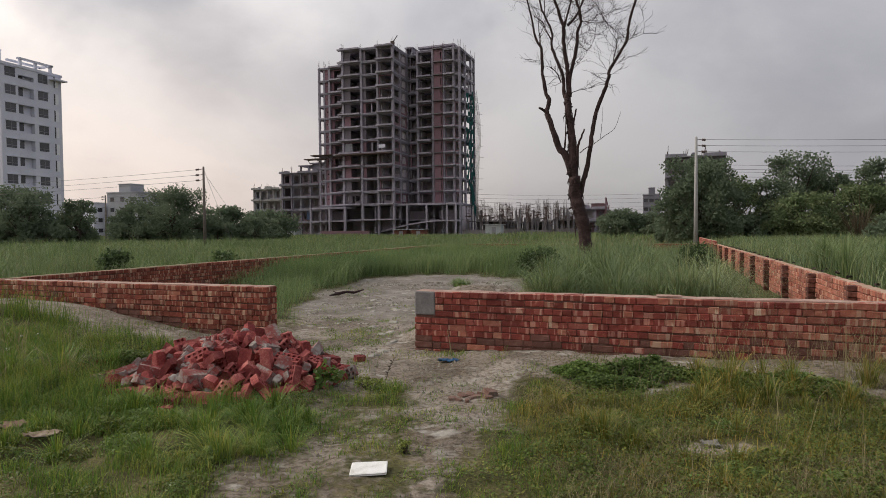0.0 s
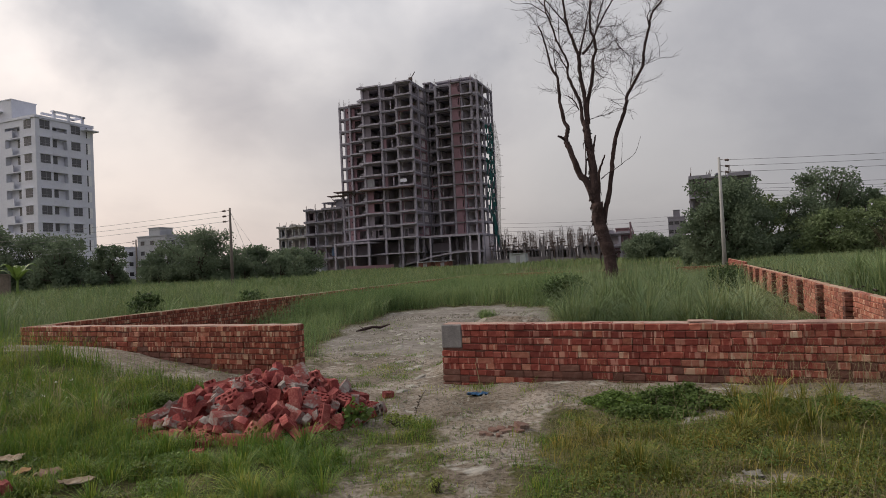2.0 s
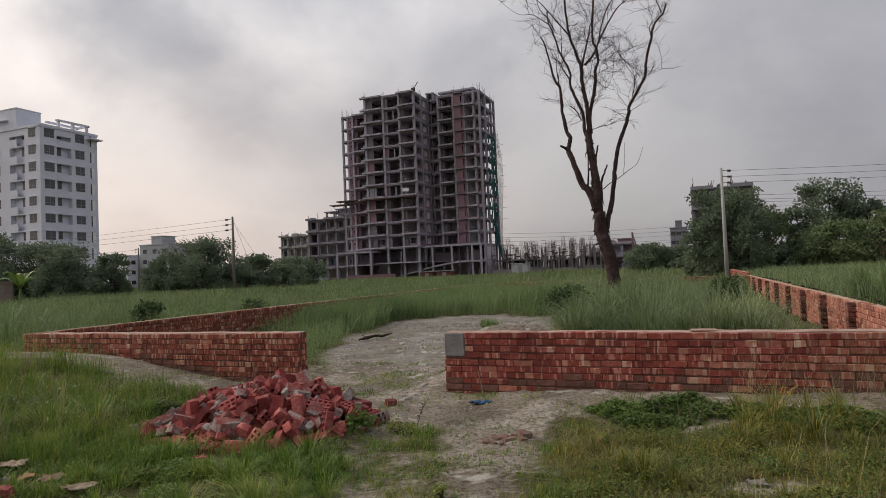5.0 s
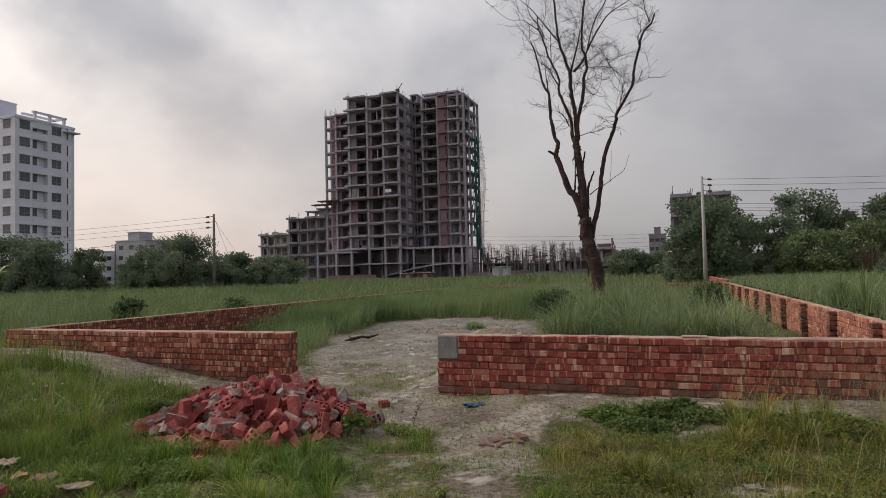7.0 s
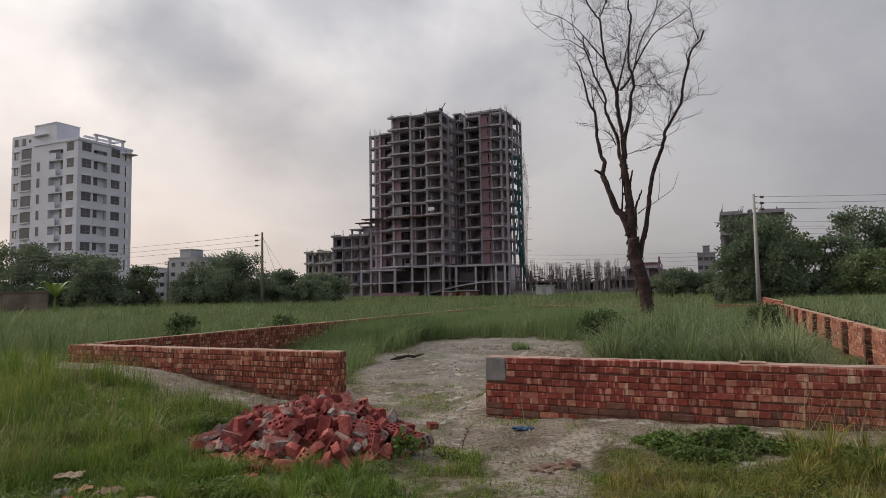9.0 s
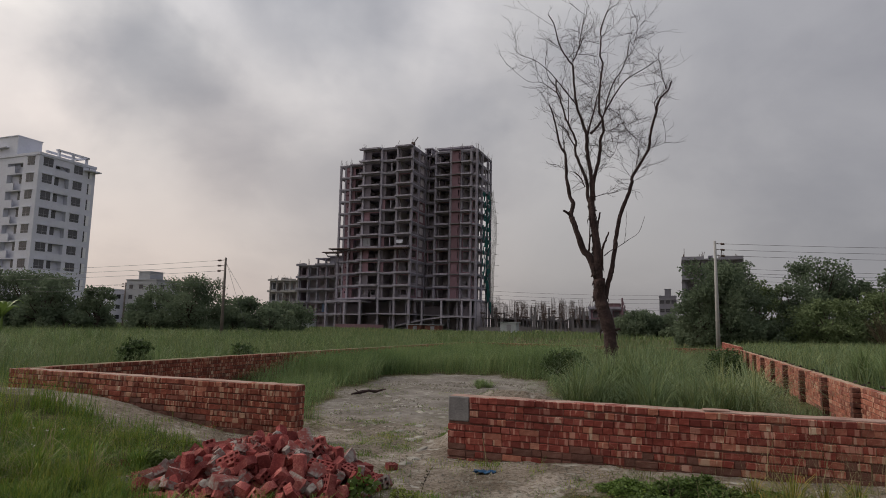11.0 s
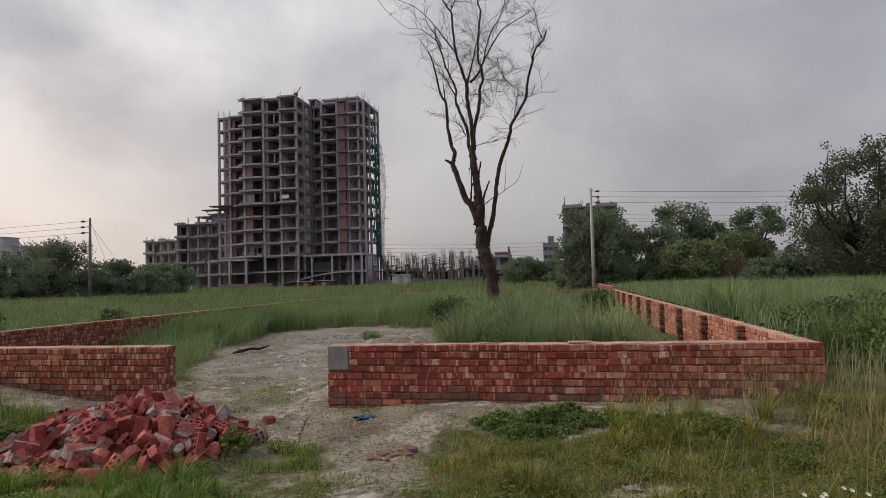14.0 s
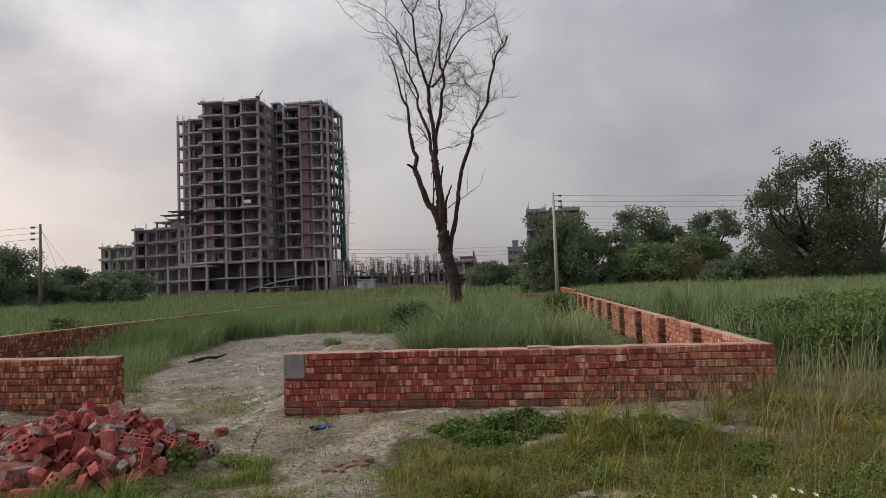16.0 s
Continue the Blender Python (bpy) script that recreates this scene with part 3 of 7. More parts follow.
HEADERS = [brick_mesh(0.112, k) for k in range(6)]
STRETCHERS = [brick_mesh(0.236, 20 + k) for k in range(6)]
TRIMS = [brick_mesh(0.125, 40 + k) for k in range(3)]
DUST_HEADERS = [brick_mesh(0.112, k, M_DUST_BRICK) for k in range(6)]
DUST_STRETCHERS = [brick_mesh(0.236, 20 + k, M_DUST_BRICK) for k in range(6)]
STREAK_HEADERS = [brick_mesh(0.112, k, M_STREAK_BRICK) for k in range(6)]
STREAK_STRETCHERS = [brick_mesh(0.236, 20 + k, M_STREAK_BRICK) for k in range(6)]
STREAK_TRIMS = [brick_mesh(0.125, 40 + k, M_STREAK_BRICK) for k in range(3)]
DIRTY = [[brick_mesh(L, 60 + k, M_DIRTY_BRICK) for k in range(3)] for L in (0.112, 0.236)]


def laid(length, seed, first=0.0):
    """Brick places of a wall face: (x, z, long?)."""
    r = random.Random(seed)
    for k in range(11):
        z = TOP - COURSE * (k + 1) + 0.011
        x = first(z) if callable(first) else first
        mostly_long = r.random() < 0.25 or k > 6
        while x < length - 0.03:
            long = r.random() < (0.6 if mostly_long else 0.16)
            if long and x + 0.236 > length + 0.02:
                long = False
            w = 0.236 if long else 0.112
            if length - x - w < 0.075:
                w = length - x
            yield x, z + r.uniform(-0.003, 0.003) + 0.006 * math.sin(x * 1.3 + k) + 0.003 * math.sin(x * 4.1 + 2 * k), long, w
            x += w + r.uniform(0.0, 0.0035)


def brick_wall(name, label, at, length, seed, part_span, skip=None, ends=(), floor=-0.1, first=0.0, thick=0.25, cap_mat=None, dusty=False, fade=None, streaked=False, dirt=0.75, joint=None):
    """A wall along local x with its seen face at y = 0, towards -y. Bricks within part_span (x0, x1) are parts, the rest joined."""
    shorts, longs = (DUST_HEADERS, DUST_STRETCHERS) if dusty else (STREAK_HEADERS, STREAK_STRETCHERS) if streaked else (HEADERS, STRETCHERS)
    wall = thing(name, label, "wall", at, kind="structure")
    core = Bag()
    n = max(2, int(length / 1.2))
    for i in range(n):
        a, b = length * i / n, length * (i + 1) / n
        core.box(a + (0.012 if i == 0 else 0), 0.014, -0.35, b - (0.012 if i == n - 1 else 0), thick - 0.01, TOP - 0.012)
    part("mortar_core", core, joint or M_MORTAR, wall)
    cap, xs = Bag(), [0.02 + (length - 0.04) * i / max(2, int(length / 0.16)) for i in range(max(2, int(length / 0.16)) + 1)]
    for x in xs:
        w = [r_wall.uniform(-0.012, 0.012) for _ in range(2)]
        h = TOP + 0.004 + r_wall.uniform(-0.003, 0.006)
        cap.v += [(x, 0.02 + w[0], TOP - 0.02), (x, 0.022 + w[0], h), (x, thick - 0.012 + w[1], h + 0.002), (x, thick - 0.01 + w[1], TOP - 0.02)]
    for i in range(len(xs) - 1):
        a = 4 * i
        cap.f += [(a + j, a + 4 + j, a + 5 + j, a + 1 + j) for j in range(3)]
    cap.f += [(0, 1, 2, 3), tuple(4 * (len(xs) - 1) + j for j in (3, 2, 1, 0))]
    part("mortar_cap", cap, cap_mat or M_CAP, wall, "pale uneven mortar bed on the top course")
    rest = Bag()
    low = floor if callable(floor) else (lambda x: floor)
    for x, z, long, w in laid(length, seed, first):
        if z < low(x) - 0.09 or (skip and skip(x, z)):
            continue
        if part_span[0] <= x <= part_span[1]:
            me = r_wall.choice(longs if long else shorts)
            if fade and r_wall.random() < fade(x):
                me = r_wall.choice(DUST_STRETCHERS if long else DUST_HEADERS)
            if r_wall.random() < dirt - 4.2 * (z - low(x)):
                me = r_wall.choice(DIRTY[long])
            part("brick", me, None, wall, at=pose(x, r_wall.uniform(-0.008, 0.007), z, r_wall.uniform(-2, 2), r_wall.uniform(-0.8, 0.8), r_wall.uniform(-2.0, 2.0)) @ Matrix.Diagonal((w / (0.236 if long else 0.112), 1, 1, 1)))
        else:
            rest.soft_box(x, r_wall.uniform(-0.008, 0.007), z, x + w, 0.1, z + 0.0708, 0.006)
    for x in ends:
        turn = -90 if x == 0 else 90
        for k in range(10):
            z = TOP - COURSE * (k + 1) + 0.011
            if z > low(x) - 0.09 and not (skip and skip(x, z)):
                at_end = pose(0, thick - 0.004, z, 0, 0, -90) if x == 0 else pose(length, 0.118, z, 0, 0, 90)
                part("brick", r_wall.choice(STREAK_TRIMS if streaked else TRIMS), None, wall, at=at_end)
    if rest.v:
        tagged(part("brickwork", rest, M_LIT_DUST_FAR if dusty else M_STREAK_BRICK_FAR if streaked else M_BRICK_FAR, wall), kind="stuff")
    return wall


def ground_along(u0, v0, du, dv):
    return lambda s: float(ground_z(*(grid(u0 + du * s, v0 + dv * s).translation[:2])))


FRONT_E = 5.65                                  # length of the east half of the front wall
front_east = brick_wall("wall_1", "low unfinished red brick boundary wall with a cement block in its gate end", grid(0, 0), FRONT_E, 3, (0.0, 5.7),
                        skip=lambda x, z: x < 0.2 and z > 0.42, ends=(0,), floor=ground_along(0, 0, 1, 0), first=lambda z: 0.281 if z > 0.42 else 0.0, fade=lambda x: 0.12 + 0.6 * float(step(x, 2.2, 5.0)))
part("cement_block", Bag().soft_box(0.002, -0.003, 0.455, 0.275, 0.25, 0.755, 0.012), M_CONCRETE_BLOCK, front_east, "smooth grey cement block at the gate end")
part("loose_tile", Bag().soft_box(2.95, 0.05, 0.760, 3.22, 0.2, 0.775, 0.003), M_CAP, front_east, "flat pale brick slip on the top")
WEST0, WEST1 = -8.0, -2.25
brick_wall("wall_2", "low red brick boundary wall half sunk in rising silt", grid(WEST0, 0), WEST1 - WEST0, 5, (0.0, 6.0), ends=(WEST1 - WEST0,), floor=ground_along(WEST0, 0, 1, 0), streaked=True, dirt=0.4, fade=lambda x: 0.3 - 0.25 * float(step(x, 2.5, 5.0)))
DEEP = 24.4                                     # depth of the plot
# dusty brick doubles as the warm lit tone of this inner face
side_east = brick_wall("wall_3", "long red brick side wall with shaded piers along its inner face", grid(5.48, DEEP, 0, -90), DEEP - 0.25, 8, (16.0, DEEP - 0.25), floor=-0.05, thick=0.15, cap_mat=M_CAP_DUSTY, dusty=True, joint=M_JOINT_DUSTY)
# piers on the inner face of the east wall, left toothed; their shade is painted dark
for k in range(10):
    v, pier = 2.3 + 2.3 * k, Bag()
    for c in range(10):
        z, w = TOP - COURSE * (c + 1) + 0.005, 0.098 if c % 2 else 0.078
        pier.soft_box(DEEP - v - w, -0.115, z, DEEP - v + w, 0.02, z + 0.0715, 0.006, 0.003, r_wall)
    part("pier", pier, M_PIER_SHADE_SHED, side_east, "brick pier with shade painted into its dark colour")
brick_wall("wall_4", "long low red brick side wall running back through tall grass", grid(WEST0 + 0.25, 0.25, 0, 90), DEEP - 0.25, 9, (0.0, 10.0), floor=0.12, streaked=True, cap_mat=M_CAP_MOSSY)
brick_wall("wall_5", "far red brick boundary wall sunk in tall grass", grid(WEST0, DEEP, 0.0), 13.65, 12, (-1, -1), floor=0.2, cap_mat=M_CAP_DUSTY)
brick_wall("wall_6", "red brick side wall of the next plot behind", grid(5.52, DEEP + 12.25, 0.12, -90), 12.0, 14, (-1, -1), floor=0.2, thick=0.13, cap_mat=M_CAP_DUSTY)

# ---- unfinished tower ----


def many_windows(w, h, wins, t=0.18):
    """One infill wall of w by h with openings (x0, x1, z0, z1) side by side, its seen face at y = 0."""
    xs = sorted({0.0, w, *(q for win in wins for q in win[:2])})
    zs = sorted({0.0, h, *(q for win in wins for q in win[2:])})
    b, at = Bag(), {}

    def vert(i, y, k):
        if (i, y, k) not in at:
            at[i, y, k] = len(b.v)
            b.v.append((xs[i], y, zs[k]))
        return at[i, y, k]

    def solid(i, k):
        if not (0 <= i < len(xs) - 1 and 0 <= k < len(zs) - 1):
            return False
        x, z = (xs[i] + xs[i + 1]) / 2, (zs[k] + zs[k + 1]) / 2
        return not any(x0 < x < x1 and z0 < z < z1 for x0, x1, z0, z1 in wins)

    for i in range(len(xs) - 1):
        for k in range(len(zs) - 1):
            if solid(i, k):
                ring = ((i, k), (i + 1, k), (i + 1, k + 1), (i, k + 1))
                b.f.append(tuple(vert(p, 0.0, q) for p, q in ring))
                b.f.append(tuple(vert(p, t, q) for p, q in reversed(ring)))
                for e, (di, dk) in enumerate(((0, -1), (1, 0), (0, 1), (-1, 0))):
                    if not solid(i + di, k + dk):
                        (p, q), (m, n) = ring[e], ring[(e + 1) % 4]
                        b.f.append((vert(m, 0.0, n), vert(p, 0.0, q), vert(p, t, q), vert(m, t, n)))
    return b


def frame_panel(w, h, x0, x1, z0, z1, t=0.2):
    return many_windows(w, h, ((x0, x1, z0, z1),), t)


r_t = random.Random(21)
tower = thing("apartment_tower", "tall unfinished concrete frame tower with pink brick infill", "building", grid(-57.2, 129.0, 0.3))
POD, FLOOR, NF = 7.7, 3.17, 12
ROOF, CLEAR = POD + FLOOR * NF, 2.62            # clear height below the beams
WINGS = ((-14, 0, 0, 20), (-22.0, 2.2, -14, 20), (0, 9.4, 3.3, 20), (3.3, 7.2, 14.6, 20))


SLABS, BEAMS = [], []
for x0, y0, x1, y1 in WINGS:
    SLABS.append(Bag().box(x0, y0, -0.22, x1, y1, 0).mesh("slab", M_CONCRETE))
    # beams below the slab edge get the concrete with shade painted in
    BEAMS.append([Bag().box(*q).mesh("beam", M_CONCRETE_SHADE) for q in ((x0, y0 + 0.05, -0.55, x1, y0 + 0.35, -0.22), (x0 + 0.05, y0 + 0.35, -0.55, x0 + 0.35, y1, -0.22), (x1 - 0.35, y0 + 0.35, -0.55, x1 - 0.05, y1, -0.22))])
for k in range(NF + 1):
    for i in range(len(WINGS)):
        if k < NF or i != 1:
            part("slab", SLABS[i], None, tower, at=pose(0, 0, POD + FLOOR * k))
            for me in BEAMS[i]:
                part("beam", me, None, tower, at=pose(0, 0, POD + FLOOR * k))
CORES = [(-13.4, 6.5, -0.5, 6.9), (-18.6, 6.0, -14.2, 6.3), (-0.4, 13.0, 13.2, 13.4), (-9.0, 2.6, -8.7, 6.5), (-4.4, 2.2, -4.1, 6.5), (9.9, 9.2, 10.2, 13.0), (3.3, 9.6, 3.6, 13.0), (6.9, 8.6, 7.2, 13.0), (-14.0, 2.7, -13.75, 9.0), (-18.7, 3.1, -18.45, 6.0), (-0.6, 6.9, -0.35, 13.0)]
for i, (x0, y0, x1, y1) in enumerate(CORES):
    me = Bag().box(x0, y0, 0, x1, y1, FLOOR - 0.22).mesh("inner_wall", M_DARK)
    for k in range(NF - (i in (1, 9))):
        part("inner_wall", me, None, tower, at=pose(0, 0, POD + FLOOR * k))
COLUMNS = [(-13.75, 0.25), (-8.72, 0.3), (-4.3, 0.3), (-0.3, 0.25), (-0.28, 4.25), (-0.28, 9.0), (3.3, 7.45), (7.4, 7.45), (10.2, 7.45), (12.8, 7.5), (14.3, 7.5), (14.3, 11.8), (14.3, 16.9), (14.3, 19.7),
           (-21.75, 2.5), (-20.3, 2.6), (-18.8, 2.5), (-14.6, 2.5), (-21.75, 11), (-21.75, 19.6), (10.4, 19.7), (5.0, 19.7), (0, 19.7), (-7, 19.7), (-14, 19.7)]
col_me = Bag().box(-0.27, -0.27, 0, 0.27, 0.27, ROOF).mesh("column", M_COLUMN)
wing_col = Bag().box(-0.24, -0.24, 0, 0.24, 0.24, ROOF - FLOOR).mesh("column", M_COLUMN)
for x, y in COLUMNS:
    top = ROOF - FLOOR if x < -14.1 else ROOF
    part("column", wing_col if x < -14.1 else col_me, None, tower, at=pose(x, y, 0.0))
    rebar = Bag()
    for i in range(4):
        dx, dy = (i % 2 - 0.5) * 0.4, (i // 2 - 0.5) * 0.4
        rebar.tube([(x + dx, y + dy, top), (x + dx + r_t.uniform(-0.15, 0.15), y + dy, top + r_t.uniform(0.5, 2.0))], 0.035, 4)
    part("rebar", rebar, M_STEEL, tower)
# balcony edges: long concrete trays in front of the slabs
tray = {}
for key, w, d in (("a", 5.9, 0.9), ("b", 4.3, 1.0), ("c", 3.8, 0.8), ("d", 2.9, 0.8), ("e", 3.6, 0.7), ("f", 1.9, 0.8)):
    tray[key] = Bag().box(0, -d, -0.30, w, 0.02, -0.14).box(0, -d, -0.14, w, -d + 0.14, 0.06).box(0, -d + 0.14, -0.14, 0.14, 0.02, 0.06).box(w - 0.14, -d + 0.14, -0.14, w, 0.02, 0.06).mesh("balcony", M_CONCRETE)
TRAYS = (("a", -14.75, 0.0), ("b", -4.35, 0.0), ("c", 3.3, 7.2), ("d", 10.3, 7.2), ("e", -18.6, 2.2))


def infill(bag, mats):
    return [bag.mesh("infill", m) for m in mats]


BOTH = (M_INFILL, M_INFILL_GREY)
bay_l = infill(frame_panel(4.5, CLEAR, 1.7, 4.35, 0.3, 2.35), BOTH)
bay_m = infill(frame_panel(3.9, CLEAR, 0.8, 3.8, 0.1, 2.4), BOTH)
bay_r = infill(frame_panel(3.5, CLEAR, 0.3, 3.3, 0.3, 2.4), BOTH)
small_l = infill(many_windows(4.5, CLEAR, ((0.35, 1.0, 0.7, 2.0), (1.9, 2.55, 0.1, 2.0), (2.75, 4.0, 0.7, 2.0))), (M_INFILL_GREY,))
small_r = infill(many_windows(3.5, CLEAR, ((0.5, 1.15, 0.1, 2.0), (1.4, 2.9, 0.7, 2.0))), (M_INFILL_GREY,))
wing_solid = infill(many_windows(1.2, CLEAR, ((0.45, 0.8, 1.3, 1.7),)), (M_INFILL,))
wing_bay = infill(frame_panel(3.7, CLEAR, 0.9, 3.3, 0.3, 2.3), (M_INFILL,))
wing_back = infill(frame_panel(6.0, CLEAR, 1.2, 1.9, 0.8, 2.3), (M_INFILL,))
side_1 = infill(frame_panel(3.4, CLEAR, 0.3, 3.1, 0.6, 2.3), BOTH)
side_2 = infill(frame_panel(4.2, CLEAR, 0.5, 3.4, 0.5, 2.3), BOTH)
deep_1 = infill(frame_panel(2.7, CLEAR, 0.3, 2.4, 0.3, 2.4), BOTH)
right_1 = infill(frame_panel(3.5, CLEAR, 0.1, 3.3, 0.3, 2.4), BOTH)
shaft = infill(many_windows(2.2, CLEAR + 0.2, ((1.72, 1.98, 0.5, 2.2),)), (M_INFILL,))
right_2 = infill(frame_panel(2.1, CLEAR, 0.25, 1.9, 0.4, 2.3), BOTH)
right_3 = infill(frame_panel(1.0, CLEAR, 0.15, 0.85, 0.3, 2.35), BOTH)
post_me = Bag().box(-0.14, 0, 0, 0.14, 0.2, 2.1).mesh("window_post", M_CONCRETE)
for k in range(NF):
    z, grey = POD + FLOOR * k, int(k > 7)
    pick = lambda pair, chance=0.3: pair[min(len(pair) - 1, int(r_t.random() < chance + 0.5 * grey))]
    part("infill", small_l[0] if k == 0 else pick(bay_l, 0.45), None, tower, at=pose(-13.48, 0.35, z))
    part("infill", pick(bay_m, 0.6), None, tower, at=pose(-8.45, 0.55, z))
    part("infill", small_r[0] if k == 0 else pick(bay_r, 0.35), None, tower, at=pose(-4.03, 0.45, z))
    if k in (4, 7, 10):
        part("window_post", post_me, None, tower, at=pose(-6.1, 0.55, z + 0.25))
    if k < NF - 1:
        part("infill", wing_solid[0], None, tower, at=pose(-20.06, 2.5, z))
        part("infill", wing_bay[0], None, tower, at=pose(-18.55, 2.9, z))
        part("infill", wing_back[0], None, tower, at=pose(-20.25, 3.0, z, 0, 0, 90))
    part("infill", pick(side_1, 0.7), None, tower, at=pose(-0.12, 0.55, z, 0, 0, 90))
    part("infill", pick(side_2, 0.7), None, tower, at=pose(-0.12, 4.55, z, 0, 0, 90))
    part("infill", pick(deep_1, 0.6), None, tower, at=pose(0.3, 9.7, z))
    part("infill", pick(right_1, 0.5), None, tower, at=pose(3.6, 8.0, z))
    part("infill", shaft[0], None, tower, "pink brick stair shaft", at=pose(7.85, 6.85, z))
    part("infill", pick(right_2, 0.4), None, tower, at=pose(10.47, 7.7, z))
    part("infill", pick(right_3, 0.5), None, tower, at=pose(13.05, 7.5, z))
    if k in (1, 5, 9, 10):
        part("infill", frame_panel(2.8, CLEAR, 0.5, 2.2, 0.8, 2.2), M_INFILL_GREY, tower, at=pose(14.45, 12.1, z, 0, 0, 90))
ledge_me = Bag().box(7.75, 6.2, -0.3, 10.15, 7.2, -0.06).mesh("ledge", M_CONCRETE_DARK)
side_ledge = Bag().box(-14.9, 0.7, -0.1, -14.0, 2.0, 0.1).mesh("ledge", M_COLUMN)
for k in range(NF + 1):
    z = POD + FLOOR * k
    for key, x, y in TRAYS:
        if key in "ab" or k < NF:
            part("balcony", tray[key], None, tower, at=pose(x, y, z))
    if k:
        part("ledge", ledge_me, None, tower, at=pose(0, 0, z))
    part("ledge", side_ledge, None, tower, at=pose(0, 0, z + 0.7))
# podium of two open storeys
part("podium_slab", Bag().box(-21.8, -3.2, 6.55, -11.6, 2.2, 6.9), M_CONCRETE, tower)
part("podium_slab", Bag().box(-21.8, -3.2, 3.35, -11.6, 2.2, 3.65), M_CONCRETE, tower)
part("podium_slab", Bag().box(-11.6, -0.9, 3.6, 0.3, 6.8, 3.9), M_CONCRETE, tower)
part("podium_slab", Bag().box(0.3, 1.3, 7.15, 15.2, 7.2, 7.6), M_CONCRETE, tower)
ramp_b = Bag()
for x, z in ((-6.0, 0.3), (-2.4, 1.1), (3.0, 2.3), (8.0, 3.0), (11.5, 3.2), (15.2, 3.1)):
    ramp_b.v += [(x, 1.2, z), (x, 4.6, z), (x, 4.6, z + 0.36), (x, 1.2, z + 0.36)]
for i in range(5):
    ramp_b.f += [(4 * i + q, 4 * i + (q + 1) % 4, 4 * i + 4 + (q + 1) % 4, 4 * i + 4 + q) for q in range(4)]
ramp_b.f += [(3, 2, 1, 0), (20, 21, 22, 23)]
part("ramp", ramp_b, M_CONCRETE, tower, "sloping concrete car ramp")
pod_col = Bag().box(-0.21, -0.21, -0.6, 0.21, 0.21, 7.2).mesh("podium_column", M_CONCRETE)
low_col = Bag().box(-0.21, -0.21, -0.6, 0.21, 0.21, 6.6).mesh("podium_column", M_CONCRETE)
for x, y in ((7.65, 1.6), (12.8, 1.6), (15.0, 1.6), (15.0, 4.9), (10.5, 5.0), (2.6, 1.6), (-6.6, 3.2), (-2.4, 3.4)):
    part("podium_column", pod_col, None, tower, at=pose(x, y, 0))
for x, y in ((-21.5, -2.9), (-16.2, -2.9), (-11.9, -2.9), (-21.5, 1.9)):
    part("podium_column", low_col, None, tower, at=pose(x, y, 0))
part("inner_wall", Bag().box(-21.5, 15.6, -0.3, 14.4, 16.0, 7.47), M_DARK, tower)
part("podium_slab", Bag().box(0.3, 6.0, 3.5, 14.4, 15.6, 3.75), M_CONCRETE, tower)
part("podium_slab", Bag().box(-21.5, 6.8, 3.5, 0.3, 15.6, 3.75), M_CONCRETE, tower)
part("inner_wall", Bag().box(14.1, 8.0, -0.3, 14.4, 15.6, 7.15), M_DARK, tower)
part("inner_wall", Bag().box(-21.5, 6.0, -0.3, -21.2, 15.6, 7.15), M_DARK, tower)
for x0, y0, z0, x1, y1, z1 in ((-13.5, 4, 0, -10.5, 4.3, 3.4), (-5, 3.6, 0, -2, 3.9, 3.4), (9.5, 5.5, 3.6, 13.5, 5.8, 6.0), (-19.5, 3.5, 3.7, -15.5, 3.8, 6.2), (1.2, 6.2, 3.8, 5.8, 6.5, 5.9)):
    part("inner_wall", Bag().box(x0, y0, z0, x1, y1, z1), M_INFILL_GREY, tower)
# roof houses, machine arm, catch platforms
part("roof_house", Bag().box(3.6, 10.6, ROOF, 9.0, 15, ROOF + 1.25).box(2.6, 9.6, ROOF + 1.25, 12.4, 15.5, ROOF + 1.65).box(11.7, 9.9, ROOF, 12.1, 10.3, ROOF + 1.25), M_CONCRETE, tower)
part("roof_house", Bag().box(-5.4, 0.7, ROOF, -0.6, 5, ROOF + 0.5).box(-12.9, 2, ROOF, -9.2, 6, ROOF + 0.35).box(-0.4, 8.8, ROOF, -0.1, 12, ROOF + 1.3).box(1.2, 8.8, ROOF, 1.5, 12, ROOF + 1.3).box(-0.6, 8.6, ROOF + 1.3, 1.7, 12.2, ROOF + 1.6), M_CONCRETE, tower)
part("hoist", Bag().tube([(-0.6, 1.0, ROOF), (-0.5, 1.0, ROOF + 0.7), (0.8, 0.9, ROOF + 2.3)], 0.11, 5).box(-0.9, 0.6, ROOF + 0.3, -0.1, 1.3, ROOF + 1.0), M_STEEL, tower, "small roof hoist with a raised arm")
for x0, y0, x1, z in ((-14.9, -2.0, -0.3, POD + FLOOR * 4 - 0.75), (-23.5, 0.5, -17.5, POD + FLOOR * 4 - 0.2), (-24.5, -1.0, -19.5, POD + FLOOR * 3.6)):
    part("catch_platform", Bag().box(x0, y0, z, x1, y0 + 2.4, z + 0.22).tube([(x0 + 1, y0 + 2.5, z - 1.4), (x0 + 1, y0, z)], 0.07, 4).tube([(x1 - 1, y0 + 2.5, z - 1.4), (x1 - 1, y0, z)], 0.07, 4), M_STEEL, tower)
